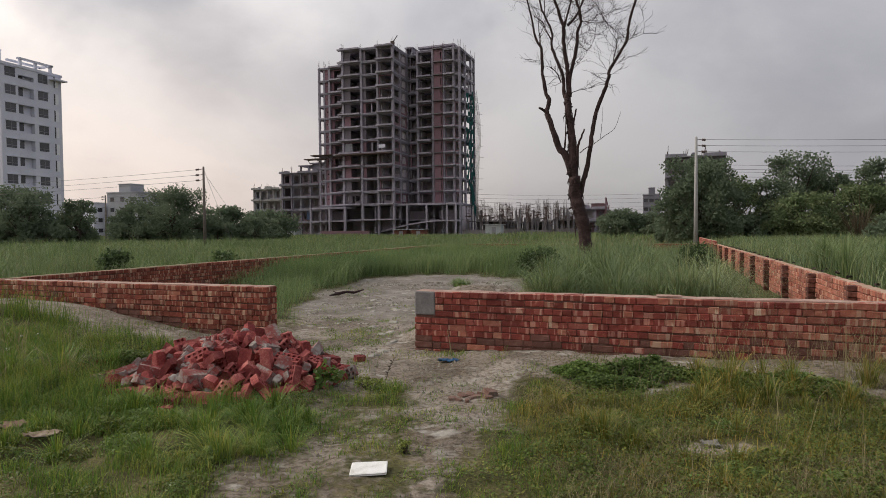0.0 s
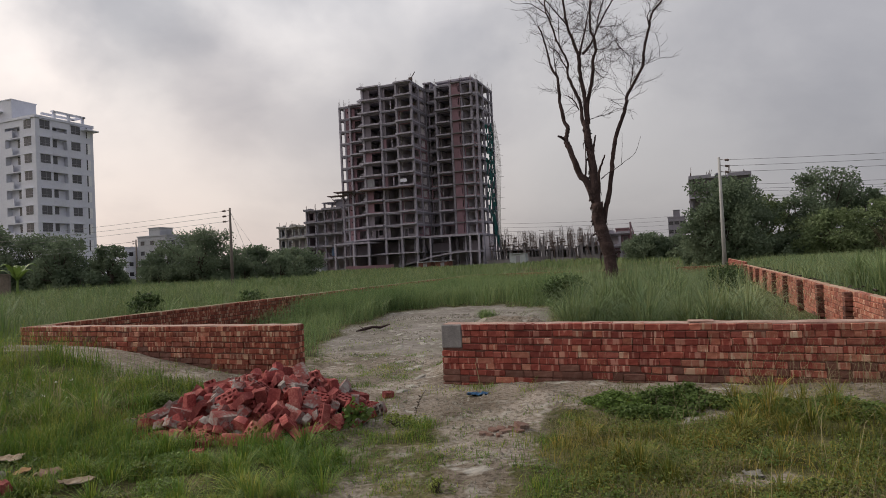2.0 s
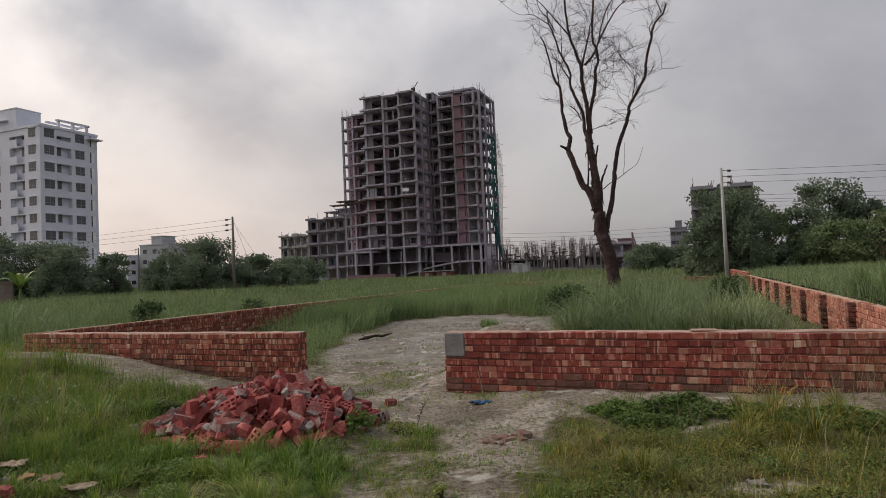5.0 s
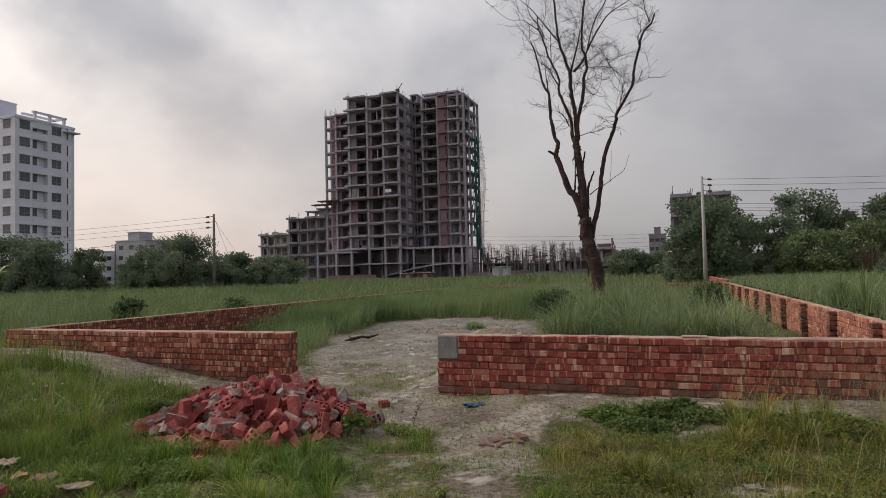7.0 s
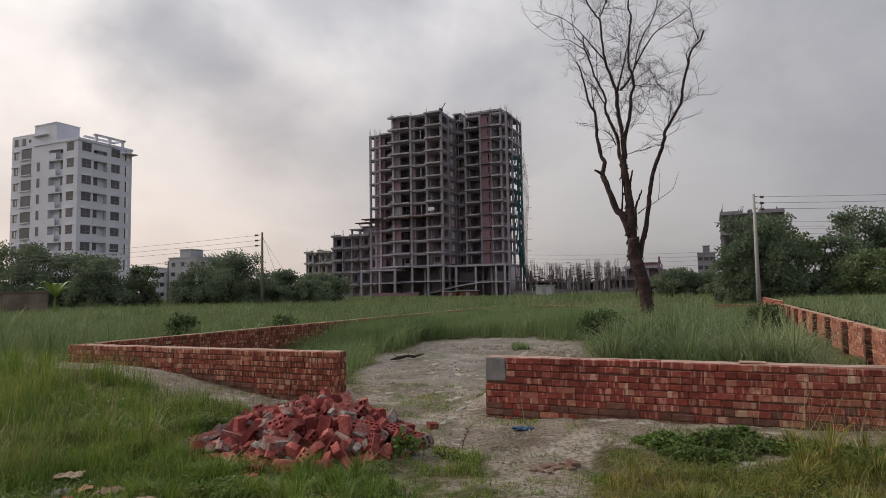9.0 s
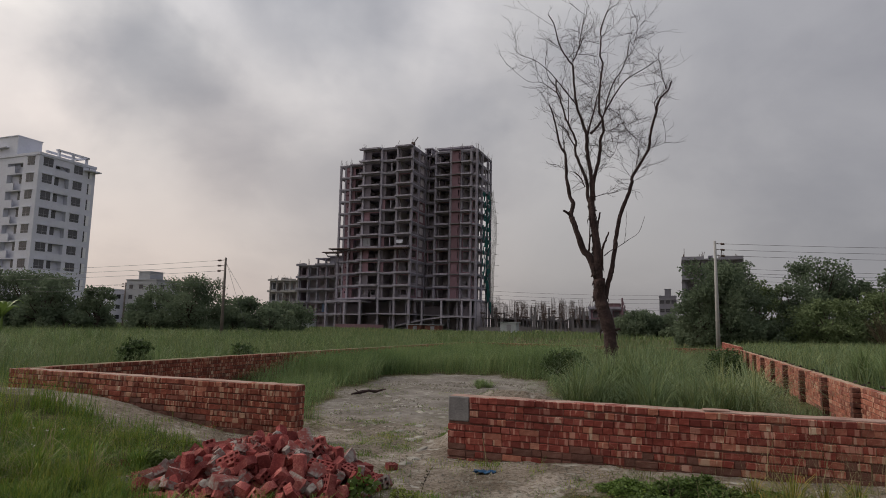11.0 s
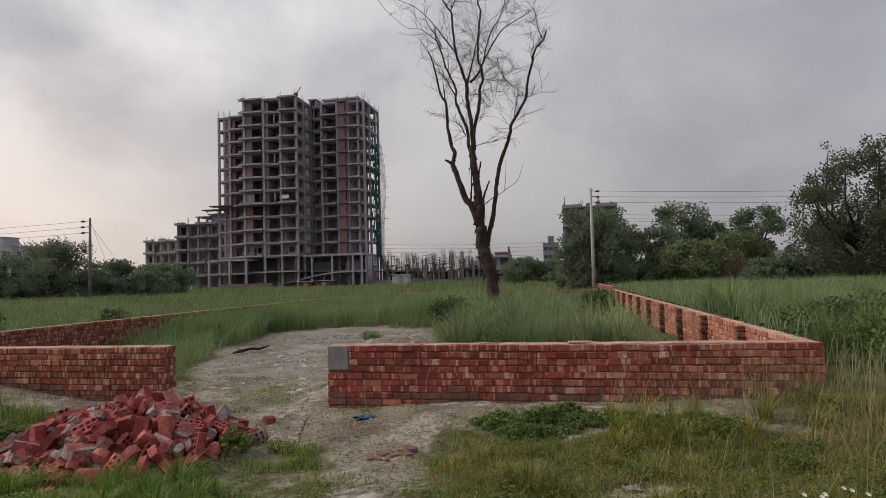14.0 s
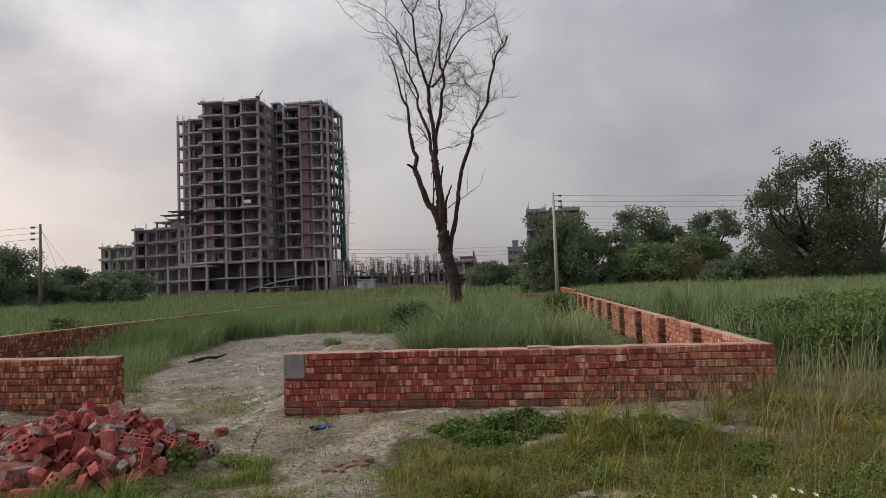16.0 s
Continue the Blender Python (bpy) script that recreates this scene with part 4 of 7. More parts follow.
for x0, x1, y0, z0, z1 in ((-13.3, -12.0, 0.2, 0.3, 2.3), (-11.9, -11.3, 0.2, 0.3, 2.3), (-3.6, -1.9, -0.95, 0.7, 1.5)):
    part("tarpaulin", Bag().box(x0, y0, POD + FLOOR * 4 + z0, x1, y0 + 0.08, POD + FLOOR * 4 + z1), M_WHITE if y0 < 0 else M_FRAME, tower, "pale sheet hung at a balcony")
# green net and bamboo hoist way on the east side
net = Bag()
rows, cols = 34, 11
for i in range(rows):
    for j in range(cols):
        p, h = j / (cols - 1), i / (rows - 1)
        low = max(0.0, 0.36 - h) / 0.36           # the lower third trails as a narrow tail
        net.v.append((14.85 + 0.22 * math.sin(h * 25 + j) + 1.6 * low * low, 11.4 + 6.6 * p + (17.4 - 11.4 - 6.0 * p) * 0.9 * low ** 0.6 + 0.3 * math.sin(h * 9 + 2 * p), 1.0 + h * 35.5))
for i in range(rows - 1):
    for j in range(cols - 1):
        if (i * 7 + j * 5 + (i * j) % 7) % 11 > (4 if i > 12 else 1):
            a = i * cols + j
            net.f.append((a, a + 1, a + cols + 1, a + cols))
part("safety_net", net, M_NET, tower, "torn green safety net hanging down the side")
for k in range(6):
    y, swell = 16.8 + 0.5 * k, 0.2 + 0.10 * k
    part("bamboo_pole", Bag().tube([(17.2 - 0.1 * k, y, 0), (15.4, y, 8), (15.3 + 0.4 * swell, y, 16), (15.5 + swell, y, 24), (15.4 + swell, y, 30), (15.1, y, 36 + 0.8 * (k % 3))], 0.05, 5), M_BAMBOO, tower)
for k in range(12):
    z = 3 + 2.8 * k
    part("bamboo_ledger", Bag().tube([(15.9 + 0.5 * math.sin(0.25 * k), 16.4, z), (16.2 + 0.6 * math.sin(0.25 * k), 19.8, z + 0.2)], 0.045, 4), M_BAMBOO, tower)

# ---- smaller unfinished block beside it, and the far one ----


def concrete_frame(name, label, at, w, d, floors, fh, bays, infill, solid=0.6, rebar=True, seed=1, tint=None):
    r = random.Random(seed)
    house = thing(name, label, "building", at)
    tint = tint or M_CONCRETE
    deck = Bag().box(-0.3, -0.5, -0.25, w + 0.3, d, 0).box(-0.2, 0.0, -0.6, w + 0.2, 0.3, -0.25).box(w - 0.1, 0.3, -0.6, w + 0.2, d, -0.25).mesh("slab", tint)
    for k in range(1, floors + 1):
        part("slab", deck, None, house, at=pose(0, 0, fh * k))
        for i in range(bays):
            if i % 3 != 1:
                part("balcony", Bag().box(w * i / bays - 0.3, -1.2, -0.3, w * (i + 1) / bays + 0.2, -0.48, -0.12).box(w * i / bays - 0.3, -1.2, -0.12, w * (i + 1) / bays + 0.2, -1.06, 0.3), tint, house, at=pose(0, 0, fh * k))
    post = Bag().box(-0.22, -0.22, 0, 0.22, 0.22, fh * floors).mesh("column", tint)
    for i in range(bays + 1):
        for y in (0.1, d - 0.3):
            part("column", post, None, house, at=pose(w * i / bays, y, 0))
            if rebar and r.random() < 0.8:
                bar = Bag()
                for q in range(3):
                    bar.tube([(w * i / bays + 0.15 * q - 0.15, y, fh * floors), (w * i / bays + 0.15 * q + r.uniform(-0.2, 0.1), y, fh * floors + r.uniform(0.8, 1.9))], 0.045, 4)
                part("rebar", bar, M_STEEL, house)
    bw = w / bays - 0.46
    wins = [frame_panel(bw, fh - 0.6, 0.2 * bw, 0.75 * bw, 0.7, fh - 0.9).mesh("infill", infill), frame_panel(bw, fh - 0.6, 0.12 * bw, 0.88 * bw, 0.35, fh - 0.85).mesh("infill", tint)]
    for k in range(floors):
        for i in range(bays):
            if r.random() < solid or k == 0:
                part("infill", wins[r.random() < 0.4], None, house, at=pose(w * i / bays + 0.23, 0.3, fh * k + 0.01))
    for k in range(floors):
        part("infill", frame_panel(d - 1.0, fh - 0.6, 0.3 * d, 0.55 * d, 0.7, fh - 0.9), infill, house, at=pose(w - 0.05, 0.4, fh * k + 0.01, 0, 0, 90))
        part("infill", frame_panel(d - 1.0, fh - 0.6, 0.4 * d, 0.5 * d, 0.7, fh - 0.9), infill, house, at=pose(0.15, 0.4, fh * k + 0.01, 0, 0, 90))
    part("inner_wall", Bag().box(0.2, d * 0.3, 0, w - 0.2, d * 0.3 + 0.3, fh * floors - 0.4), M_DARK, house)
    for q in range(7):
        x = w * r.random()
        part("parapet", Bag().box(x, 0.5, fh * floors, x + r.uniform(0.3, 1.2), 1.2, fh * floors + r.uniform(0.2, 0.9)), tint, house)
    return house


M_GREY_PAINT = material("grey_plaster", [(0.30, 0.31, 0.34), (0.38, 0.39, 0.42)], 0.3, 0.85, 0.1, 5)
six = concrete_frame("apartment_block", "grey unfinished five storey block with bare columns", grid(-99.6, 145.0, 0.4), 15.5, 14, 5, 3.55, 5, M_INFILL_PLUM, solid=1.0, seed=3, tint=M_CONCRETE_SHADE)
part("roof_house", Bag().box(5.0, 1.5, 17.75, 5.4, 2, 19.6).box(7.6, 1.5, 17.75, 8.0, 2, 19.6).box(8.8, 2, 17.75, 15.2, 8, 20.2).box(4.6, 1.2, 19.6, 9, 8.4, 19.9).box(8.4, 1.2, 20.2, 15.6, 8.6, 20.5), M_CONCRETE_SHADE, six)
part("tarpaulin", Bag().box(8.2, -0.2, 4.2, 9.8, -0.1, 6.6), M_BLUE_TARP, six, "blue tarpaulin over an opening")
concrete_frame("apartment_block", "pale half-built block with open floors far behind", grid(-123.0, 163.5, 0.5), 13, 12, 4, 3.7, 5, M_GREY_PAINT, solid=0.92, seed=5, tint=M_POLE)
brown = concrete_frame("apartment_block", "unfinished grey block standing behind dark trees", grid(4.4, 107.5, 0.3), 9.2, 9, 4, 3.4, 3, M_INFILL_PLUM, solid=1.0, seed=8, tint=M_CONCRETE_SHADE)
concrete_frame("apartment_block", "small pinkish unfinished brick house", grid(-17.5, 153.0, 0.3), 8, 7, 2, 3.2, 3, M_INFILL, seed=9)


def plastered_house(name, label, at, w, d, floors, fh, bays, mat, pent=True, gap=0.0):
    """A plain finished block with rows of windows on its front and its east side."""
    house = thing(name, label, "building", at)
    h = floors * fh + 0.6
    part("wall", Bag().box(0, 0, 0, w, d, h), mat, house)
    part("parapet", Bag().box(-0.2, -0.2, h, w + 0.2, d + 0.2, h + 0.35), mat, house)
    win = Bag().box(-0.8, -0.05, 0, 0.8, 0.01, 1.3).mesh("window", M_WINDOW)
    shade = Bag().box(-0.95, -0.45, 1.36, 0.95, 0.01, 1.46).mesh("sunshade", mat)
    for k in range(floors):
        for i in range(bays):
            p = part("window", win, None, house, at=pose(w * (i + 0.5) / bays, 0, k * fh + 1.2))
            part("sunshade", shade, None, p)
        for i in range(2):
            p = part("window", win, None, house, at=pose(w, d * (i + 0.5) / 2, k * fh + 1.2, 0, 0, 90))
            part("sunshade", shade, None, p)
    if pent:
        part("roof_house", Bag().box(w * 0.32, 1, h + 0.3, w * 0.7, d * 0.6, h + 2.9).box(w * 0.3, 0.8, h + 2.9, w * 0.72, d * 0.65, h + 3.1), mat, house)
    return house


plastered_house("apartment_house", "grey plastered house with a roof stair house", grid(-170.5, 149.0, 0.3), 13, 11, 4, 3.4, 3, M_GREY_PAINT)
plastered_house("apartment_house", "low pale plastered house beyond the trees", grid(-186, 145.0, 0.3), 14, 10, 3, 3.4, 4, M_WHITE, pent=False)
plastered_house("apartment_house", "narrow grey apartment house far away", grid(-2.8, 252, 0.3), 6.4, 7, 4, 3.4, 3, M_CONCRETE_SHADE, pent=True)

plastered_house("apartment_house", "small pale house far beyond the building site", grid(-31.0, 230, 0.3), 5.6, 7, 2, 3.3, 3, M_GREY_PAINT, pent=False)
plastered_house("apartment_house", "pinkish house far beyond the building site", grid(-21.0, 231, 0.3), 4.6, 7, 3, 3.2, 2, M_INFILL, pent=False)

# ---- white ten-storey apartment house ----
white = thing("white_apartment_house", "ten storey white painted apartment house with dark windows", "building", grid(-100.9, 65.7, 0.0))
WH, WF = 30.0, 3.03
# local: the front runs to -x, the east side to +y; loggias are 0.9 m deep
part("wall", Bag().box(-12.6, 0.9, 0, -0.9, 11.2, WH).box(-19.8, 0.6, 0, -12.6, 11.2, WH + 2.8), M_WHITE, white)
part("wall", Bag().box(-0.9, 0.9, 0, 0, 3.1, WH).box(-0.9, 5.9, 0, 0, 11.2, WH).box(-0.9, 3.1, WH - 1.2, 0, 5.9, WH), M_WHITE, white)
part("wall", Bag().box(-12.6, 0, 0, -7.9, 0.9, WH).box(-4.0, 0, 0, 0, 0.9, WH).box(-7.9, 0, WH - 1.2, -4.0, 0.9, WH), M_WHITE, white)
for k in range(10):
    z = WF * k
    part("parapet", Bag().box(-0.9, 3.1, z - 0.5, 0.0, 5.9, z - 0.3).box(-0.14, 3.1, z - 0.3, 0.02, 5.9, z + 0.75), M_WHITE, white)
    part("parapet", Bag().box(-7.9, 0, z - 0.5, -4.0, 0.9, z - 0.3).box(-7.9, -0.02, z - 0.3, -6.0, 0.12, z + 1.0), M_WHITE, white)
part("parapet", Bag().box(-12.4, -0.15, WH, 0.15, 11.3, WH + 0.45), M_WHITE, white)
part("roof_slab", Bag().box(-0.2, 8.8, WH - 0.9, 1.4, 11.4, WH - 0.7), M_WHITE, white)
part("roof_house", Bag().box(-12.6, 0.3, WH + 0.4, -6.4, 4.8, WH + 4.0).box(-12.7, 0.2, WH + 4.0, -6.3, 4.9, WH + 4.15), M_WHITE, white)
perg = Bag()
for y in (3.6, 6.4, 9.2):
    perg.box(-0.6, y, WH + 0.4, -0.2, y + 0.4, WH + 1.6)
perg.box(-0.7, 3.4, WH + 1.6, -0.1, 9.8, WH + 1.9).box(-3.4, 3.4, WH + 1.6, -2.8, 9.8, WH + 1.9).box(-3.4, 9.3, WH + 1.6, -0.1, 9.8, WH + 1.9)
part("pergola", perg, M_WHITE, white, "open white roof frame")
glass = Bag().box(-0.9, -0.03, 0, 0.9, 0.02, 1.5).mesh("window", M_WINDOW)
mull = Bag().box(-0.03, -0.05, 0, 0.03, -0.031, 1.5).box(-0.9, -0.05, 0.42, -0.03, -0.031, 0.47).box(0.03, -0.05, 0.42, 0.9, -0.031, 0.47).mesh("frame", M_FRAME)
hood = Bag().box(-1.02, -0.24, 1.55, 1.02, 0.02, 1.64).mesh("sunshade", M_WHITE)
wide_glass = Bag().box(-1.45, -0.03, 0, 1.45, 0.02, 2.0).mesh("window", M_WINDOW)
slit = Bag().box(-0.4, -0.03, 0, 0.4, 0.02, 1.7).mesh("window", M_WINDOW)
# pale half pane paints the sky seen through the corner window
lit_pane = Bag().box(0.02, -0.05, 0.1, 0.5, -0.02, 1.2).mesh("pane", material("sky_lit_pane", [(0.42, 0.42, 0.44), (0.52, 0.52, 0.54)], 2, 0.3, 0.0, 5))
small_glass = Bag().box(-0.55, -0.03, 0, 0.55, 0.02, 1.4).mesh("window", M_WINDOW)
# near-white colour stands in for bright sky behind the slot
slot = Bag().box(-0.35, -0.04, -0.3, 0.35, 0.02, 1.6).mesh("window", material("slot_sky_white", [(0.68, 0.69, 0.72), (0.8, 0.81, 0.83)], 2, 0.2, 0.0, 5))
slot_edge = Bag().box(-0.5, -0.06, -0.35, -0.28, 0.02, 1.65).mesh("reveal", M_WINDOW)
loggia = Bag().box(-1.55, -0.34, 0.05, 1.55, 0.02, 0.24).mesh("balcony", M_WHITE)
lintel = Bag().box(-1.55, -0.22, 2.26, 1.55, 0.02, 2.36).mesh("lintel", M_WHITE)


def white_window(me, m, hooded=True, mull_too=True):
    p = part("window", me, None, white, at=m)
    if mull_too:
        part("frame", mull, None, p)
    if hooded:
        part("sunshade", hood, None, p)


for k in range(10):
    z = 1.2 + WF * k - 0.25
    white_window(glass, pose(0, 1.7, z, 0, 0, 90))
    white_window(glass, pose(0, 7.6, z, 0, 0, 90))
    part("window", small_glass, None, white, at=pose(-0.9, 4.0, z + 0.2, 0, 0, 90))
    white_window(slot, pose(0, 10.2, z, 0, 0, 90), False, False)
    part("reveal", slot_edge, None, white, at=pose(0, 10.2, z, 0, 0, 90))
    white_window(glass, pose(-2.0, 0, z))
    part("window", glass, None, white, at=pose(-5.0, 0.9, z + 0.1))
    if k < 9:
        part("window", slit, None, white, at=pose(-10.9, 0, z))
    part("window", wide_glass, None, white, at=pose(-15.4, 0.6, z - 0.2))
    part("balcony", loggia, None, white, at=pose(-15.4, 0.6, z - 0.45))
    part("lintel", lintel, None, white, at=pose(-15.4, 0.6, z - 0.45))
    corner = part("window", small_glass, None, white, at=pose(-18.5, 0.6, z))
    part("pane", lit_pane, None, corner)
    part("sunshade", hood, None, corner, at=pose(0, 0, -0.1))
for x in (-18.5, -16.2):
    part("window", small_glass, None, white, at=pose(x, 0.6, WH + 0.75))
part("window", Bag().box(-0.3, -0.03, 0, 0.3, 0.02, 0.6), M_WINDOW, white, at=pose(-14.4, 0.6, WH + 1.2))
part("sunshade", Bag().box(-12.4, -0.35, WH + 1.9, -8.6, 0.29, WH + 2.1), M_WHITE, white)

# ---- poles and cables ----


def sag(a, b, drop, n=14):
    a, b = Vector(a), Vector(b)
    return [a.lerp(b, i / n) - Vector((0, 0, drop * 4 * (i / n) * (1 - i / n))) for i in range(n + 1)]


def power_pole(x, y, h, label, turn, arms=2, mat=M_POLE, girth=1.0):
    p = thing("power_pole", label, "utility pole", pose(x, y, float(ground_z(x, y)) - 0.05, 0, 0, turn))
    part("pole", Bag().tube([(0, 0, 0), (0, 0, h * 0.5), (0, 0, h)], [0.16 * girth, 0.13 * girth, 0.09 * girth], 12), mat, p, smooth=True)
    for k in range(arms):
        z = h - 0.2 - 0.40 * k
        arm = part("bracket", Bag().tube([(0.0, -0.02, z + 0.05), (0.25, -0.03, z), (0.36, -0.03, z - 0.01)], [0.025, 0.02, 0.018], 6), M_STEEL, p)
        part("insulator", Bag().tube([(0.34, -0.03, z), (0.40, -0.03, z - 0.01), (0.47, -0.03, z - 0.015), (0.54, -0.03, z - 0.02), (0.62, -0.03, z - 0.03)], [0.03, 0.085, 0.06, 0.085, 0.03], 8), M_STEEL, arm)
    return p


power_pole(15.25, 42.0, 7.6, "grey concrete power pole with three strain insulators", -4, 3, M_POLE, 0.88)
power_pole(-19.7, 45.0, 6.3, "brown weathered power pole with three strain insulators", 180, 3, M_WOODPOLE, 0.8)
power_pole(-54.6, 90.0, 6.9, "distant dark power pole among trees", 180, 2, M_WOODPOLE)
power_pole(-37.0, 112.0, 6.3, "distant dark power pole among trees", 180, 2, M_WOODPOLE)


def cable(a, b, drop=0.6, r=0.011):
    thing("cable", "thin dark overhead power cable between poles", "cable", bag=Bag().tube(sag(a, b, drop), r, 4), mat=M_WIRE, group="overhead cables")


power_pole(65.0, 37.5, 7.9, "concrete power pole at the end of the field", 10, 2)
power_pole(110.0, 66.0, 8.9, "concrete power pole at the end of the field", 10, 2)
power_pole(21.0, 58.5, 7.9, "concrete power pole hidden in a tree", 10, 2)
power_pole(-95.0, 62.0, 7.0, "concrete power pole beyond the trees", 180, 3)
power_pole(-130.0, 95.0, 7.0, "concrete power pole beyond the trees", 180, 3)
power_pole(95.0, 175.0, 13.2, "tall distant power pole", 0, 3)
power_pole(-5.0, 190.0, 12.6, "tall distant power pole", 0, 3)
right_z, left_z = float(ground_z(15.25, 42.0)), float(ground_z(-19.7, 45.0))
for k in range(3):
    cable((15.87, 41.92, right_z + 7.34 - 0.4 * k), (65, 37.5, 7.6 - 0.4 * k), 0.5)
for k, z in enumerate((5.2, 4.8, 4.55, 4.1, 3.8)):
    cable((21.0, 58.5, z + 2.2), (110, 66, z + 3.6), 0.8, 0.014)
for k in range(3):
    cable((-20.32, 45.03, left_z + 6.02 - 0.4 * k), (-95, 62, 6.4 - 0.4 * k), 0.9)
for z in (4.55, 4.2):
    cable((-19.8, 45, z), (-95, 62, z + 0.1), 0.7, 0.006)
cable((-19.7, 45, 6.0), (-16.6, 47, 0.3), 0.05, 0.010)
cable((-19.7, 45, 6.2), (-17.9, 46, 0.3), 0.05, 0.012)
for k, z in enumerate((9.6, 8.4, 7.2, 5.9, 5.2)):
    cable((-5.0, 190, z + 3), (95, 175, z + 3.6), 1.6, 0.03)
for z in (6.8, 6.0, 5.3):
    cable((-54.6, 90, z), (-130, 95, z + 0.2), 1.0, 0.02)

# ---- bare tree ----


def smooth_line(pts, n=4):
    out = []
    for i in range(len(pts) - 1):
        p0, p1, p2, p3 = pts[max(i - 1, 0)], pts[i], pts[i + 1], pts[min(i + 2, len(pts) - 1)]
        for k in range(n):
            t = k / n
            out.append(0.5 * ((2 * p1) + (p2 - p0) * t + (2 * p0 - 5 * p1 + 4 * p2 - p3) * t * t + (3 * p1 - p0 - 3 * p2 + p3) * t ** 3))
    return out + [pts[-1]]


dead = thing("dead_tree", "tall bare dead tree with dark bark and no leaves", "tree", pose(3.52, 18.16, 0))
r_d = random.Random(4)
starts = []


def bough(name, depth, thick, thin, *bends):
    """One limb through a few bends (across, up), wandering in depth, tapering from thick to thin."""
    r, line = random.Random(len(starts) + 3), []
    root = min(starts, key=lambda s: (s[0].x - bends[0][0]) ** 2 + (s[0].z - bends[0][1]) ** 2)[0] if starts else Vector((0, 0, 0))
    y = root.y
    for i, (x, z) in enumerate(bends):
        y += (r.uniform(-0.13, 0.15) + 0.3 * depth) * min(1.0, 6 / len(bends)) * (1 if i else 0)
        line.append(Vector((x, y, z)))
    pts = smooth_line(line, 4 if len(bends) > 6 else 6)
    n = len(pts)
    pts = [p + Vector((r_d.uniform(-1, 1), r_d.uniform(-1, 1), 0)) * (0.012 if thick > 0.05 else 0.008) for p in pts]
    knots = 0.09
    radii = [(thick + (thin - thick) * (i / (n - 1)) ** 0.62) * r_d.uniform(1 - knots, 1 + knots) for i in range(n)]
    part(name, Bag().tube(pts, radii, 9 if thick > 0.05 else 6), M_BARK, dead, smooth=True)
    starts.extend((p, (pts[min(i + 1, n - 1)] - pts[max(i - 1, 0)]).normalized(), radii[i]) for i, p in enumerate(pts))


bough("trunk", 0.0, 0.20, 0.175, (0.12, -0.05), (-0.02, 0.72), (-0.1, 1.51), (-0.24, 2.12), (-0.34, 2.56), (-0.37, 3.06))
bough("limb", -0.03, 0.15, 0.088, (-0.36, 2.84), (-0.4, 3.62), (-0.43, 4.29), (-0.49, 4.91), (-0.54, 5.54))
bough("limb", 0.12, 0.12, 0.02, (-0.41, 3.06), (-0.61, 3.68), (-0.8, 3.91), (-0.95, 4.36), (-1.1, 4.82), (-1.15, 4.98), (-1.1, 5.16), (-1.08, 5.36), (-1.16, 5.56), (-1.23, 5.96), (-1.26, 6.2), (-1.27, 6.76), (-1.3, 6.94), (-1.46, 7.25), (-1.54, 7.75), (-1.67, 8.26), (-1.76, 8.54))
bough("limb", 0.1, 0.088, 0.024, (-0.23, 2.4), (-0.11, 2.89), (0.0, 3.28), (0.11, 3.94), (0.19, 4.5), (0.32, 5.06), (0.53, 5.57), (0.65, 5.96), (0.66, 6.12), (0.82, 6.39), (1.17, 6.99), (1.25, 7.47), (1.43, 8.15), (1.47, 8.39), (1.57, 8.61), (1.79, 8.85), (1.89, 9.12))
bough("limb", 0.12, 0.064, 0.02, (-0.49, 5.21), (-0.6, 5.55), (-0.64, 6.06), (-0.75, 6.37), (-0.88, 6.74), (-0.96, 7.05), (-0.92, 7.3), (-1.0, 7.61), (-1.23, 8.12), (-1.36, 8.62), (-1.5, 9.0), (-1.52, 9.41))
bough("limb", -0.05, 0.07, 0.055, (-0.48, 5.21), (-0.49, 6.12), (-0.52, 6.55), (-0.57, 7.04), (-0.58, 7.63))
bough("limb", -0.12, 0.066, 0.018, (-0.45, 5.45), (-0.43, 6.12), (-0.33, 6.48), (-0.23, 7.03), (-0.2, 7.4), (-0.11, 7.64), (-0.18, 8.02), (-0.26, 8.27), (-0.24, 8.89), (-0.18, 9.39), (-0.12, 9.77), (-0.2, 10.07), (-0.16, 10.53), (-0.15, 10.99), (0.04, 11.47))
bough("limb", 0.06, 0.052, 0.014, (-0.58, 7.57), (-0.74, 8.16), (-0.88, 8.54), (-0.95, 9.11), (-0.99, 9.86), (-1.1, 10.07), (-1.35, 10.49), (-1.44, 10.76), (-1.58, 11.3), (-1.75, 11.61))
bough("limb", -0.1, 0.04, 0.014, (-0.57, 7.58), (-0.42, 8.15), (-0.31, 8.52), (-0.24, 8.89))
bough("limb", -0.12, 0.042, 0.008, (-0.46, 7.62), (-0.18, 7.96), (0.08, 8.51), (0.33, 8.93), (0.59, 9.3), (0.89, 9.54), (1.38, 9.83), (1.69, 10.07))
bough("limb", -0.06, 0.026, 0.006, (-0.18, 7.96), (-0.05, 8.26), (0.22, 9.19), (0.54, 9.74), (0.74, 10.24), (0.83, 10.71), (0.97, 10.64), (1.07, 11.15), (1.06, 11.55))
bough("limb", 0.12, 0.02, 0.008, (-0.98, 10.02), (-0.85, 10.33), (-0.65, 10.8), (-0.77, 10.51), (-0.68, 11.03), (-0.58, 11.69))
bough("limb", 0.15, 0.024, 0.005, (-0.88, 8.54), (-1.17, 8.93), (-1.4, 9.31), (-1.75, 9.7), (-2.17, 10.04), (-2.59, 10.24), (-2.83, 10.51))
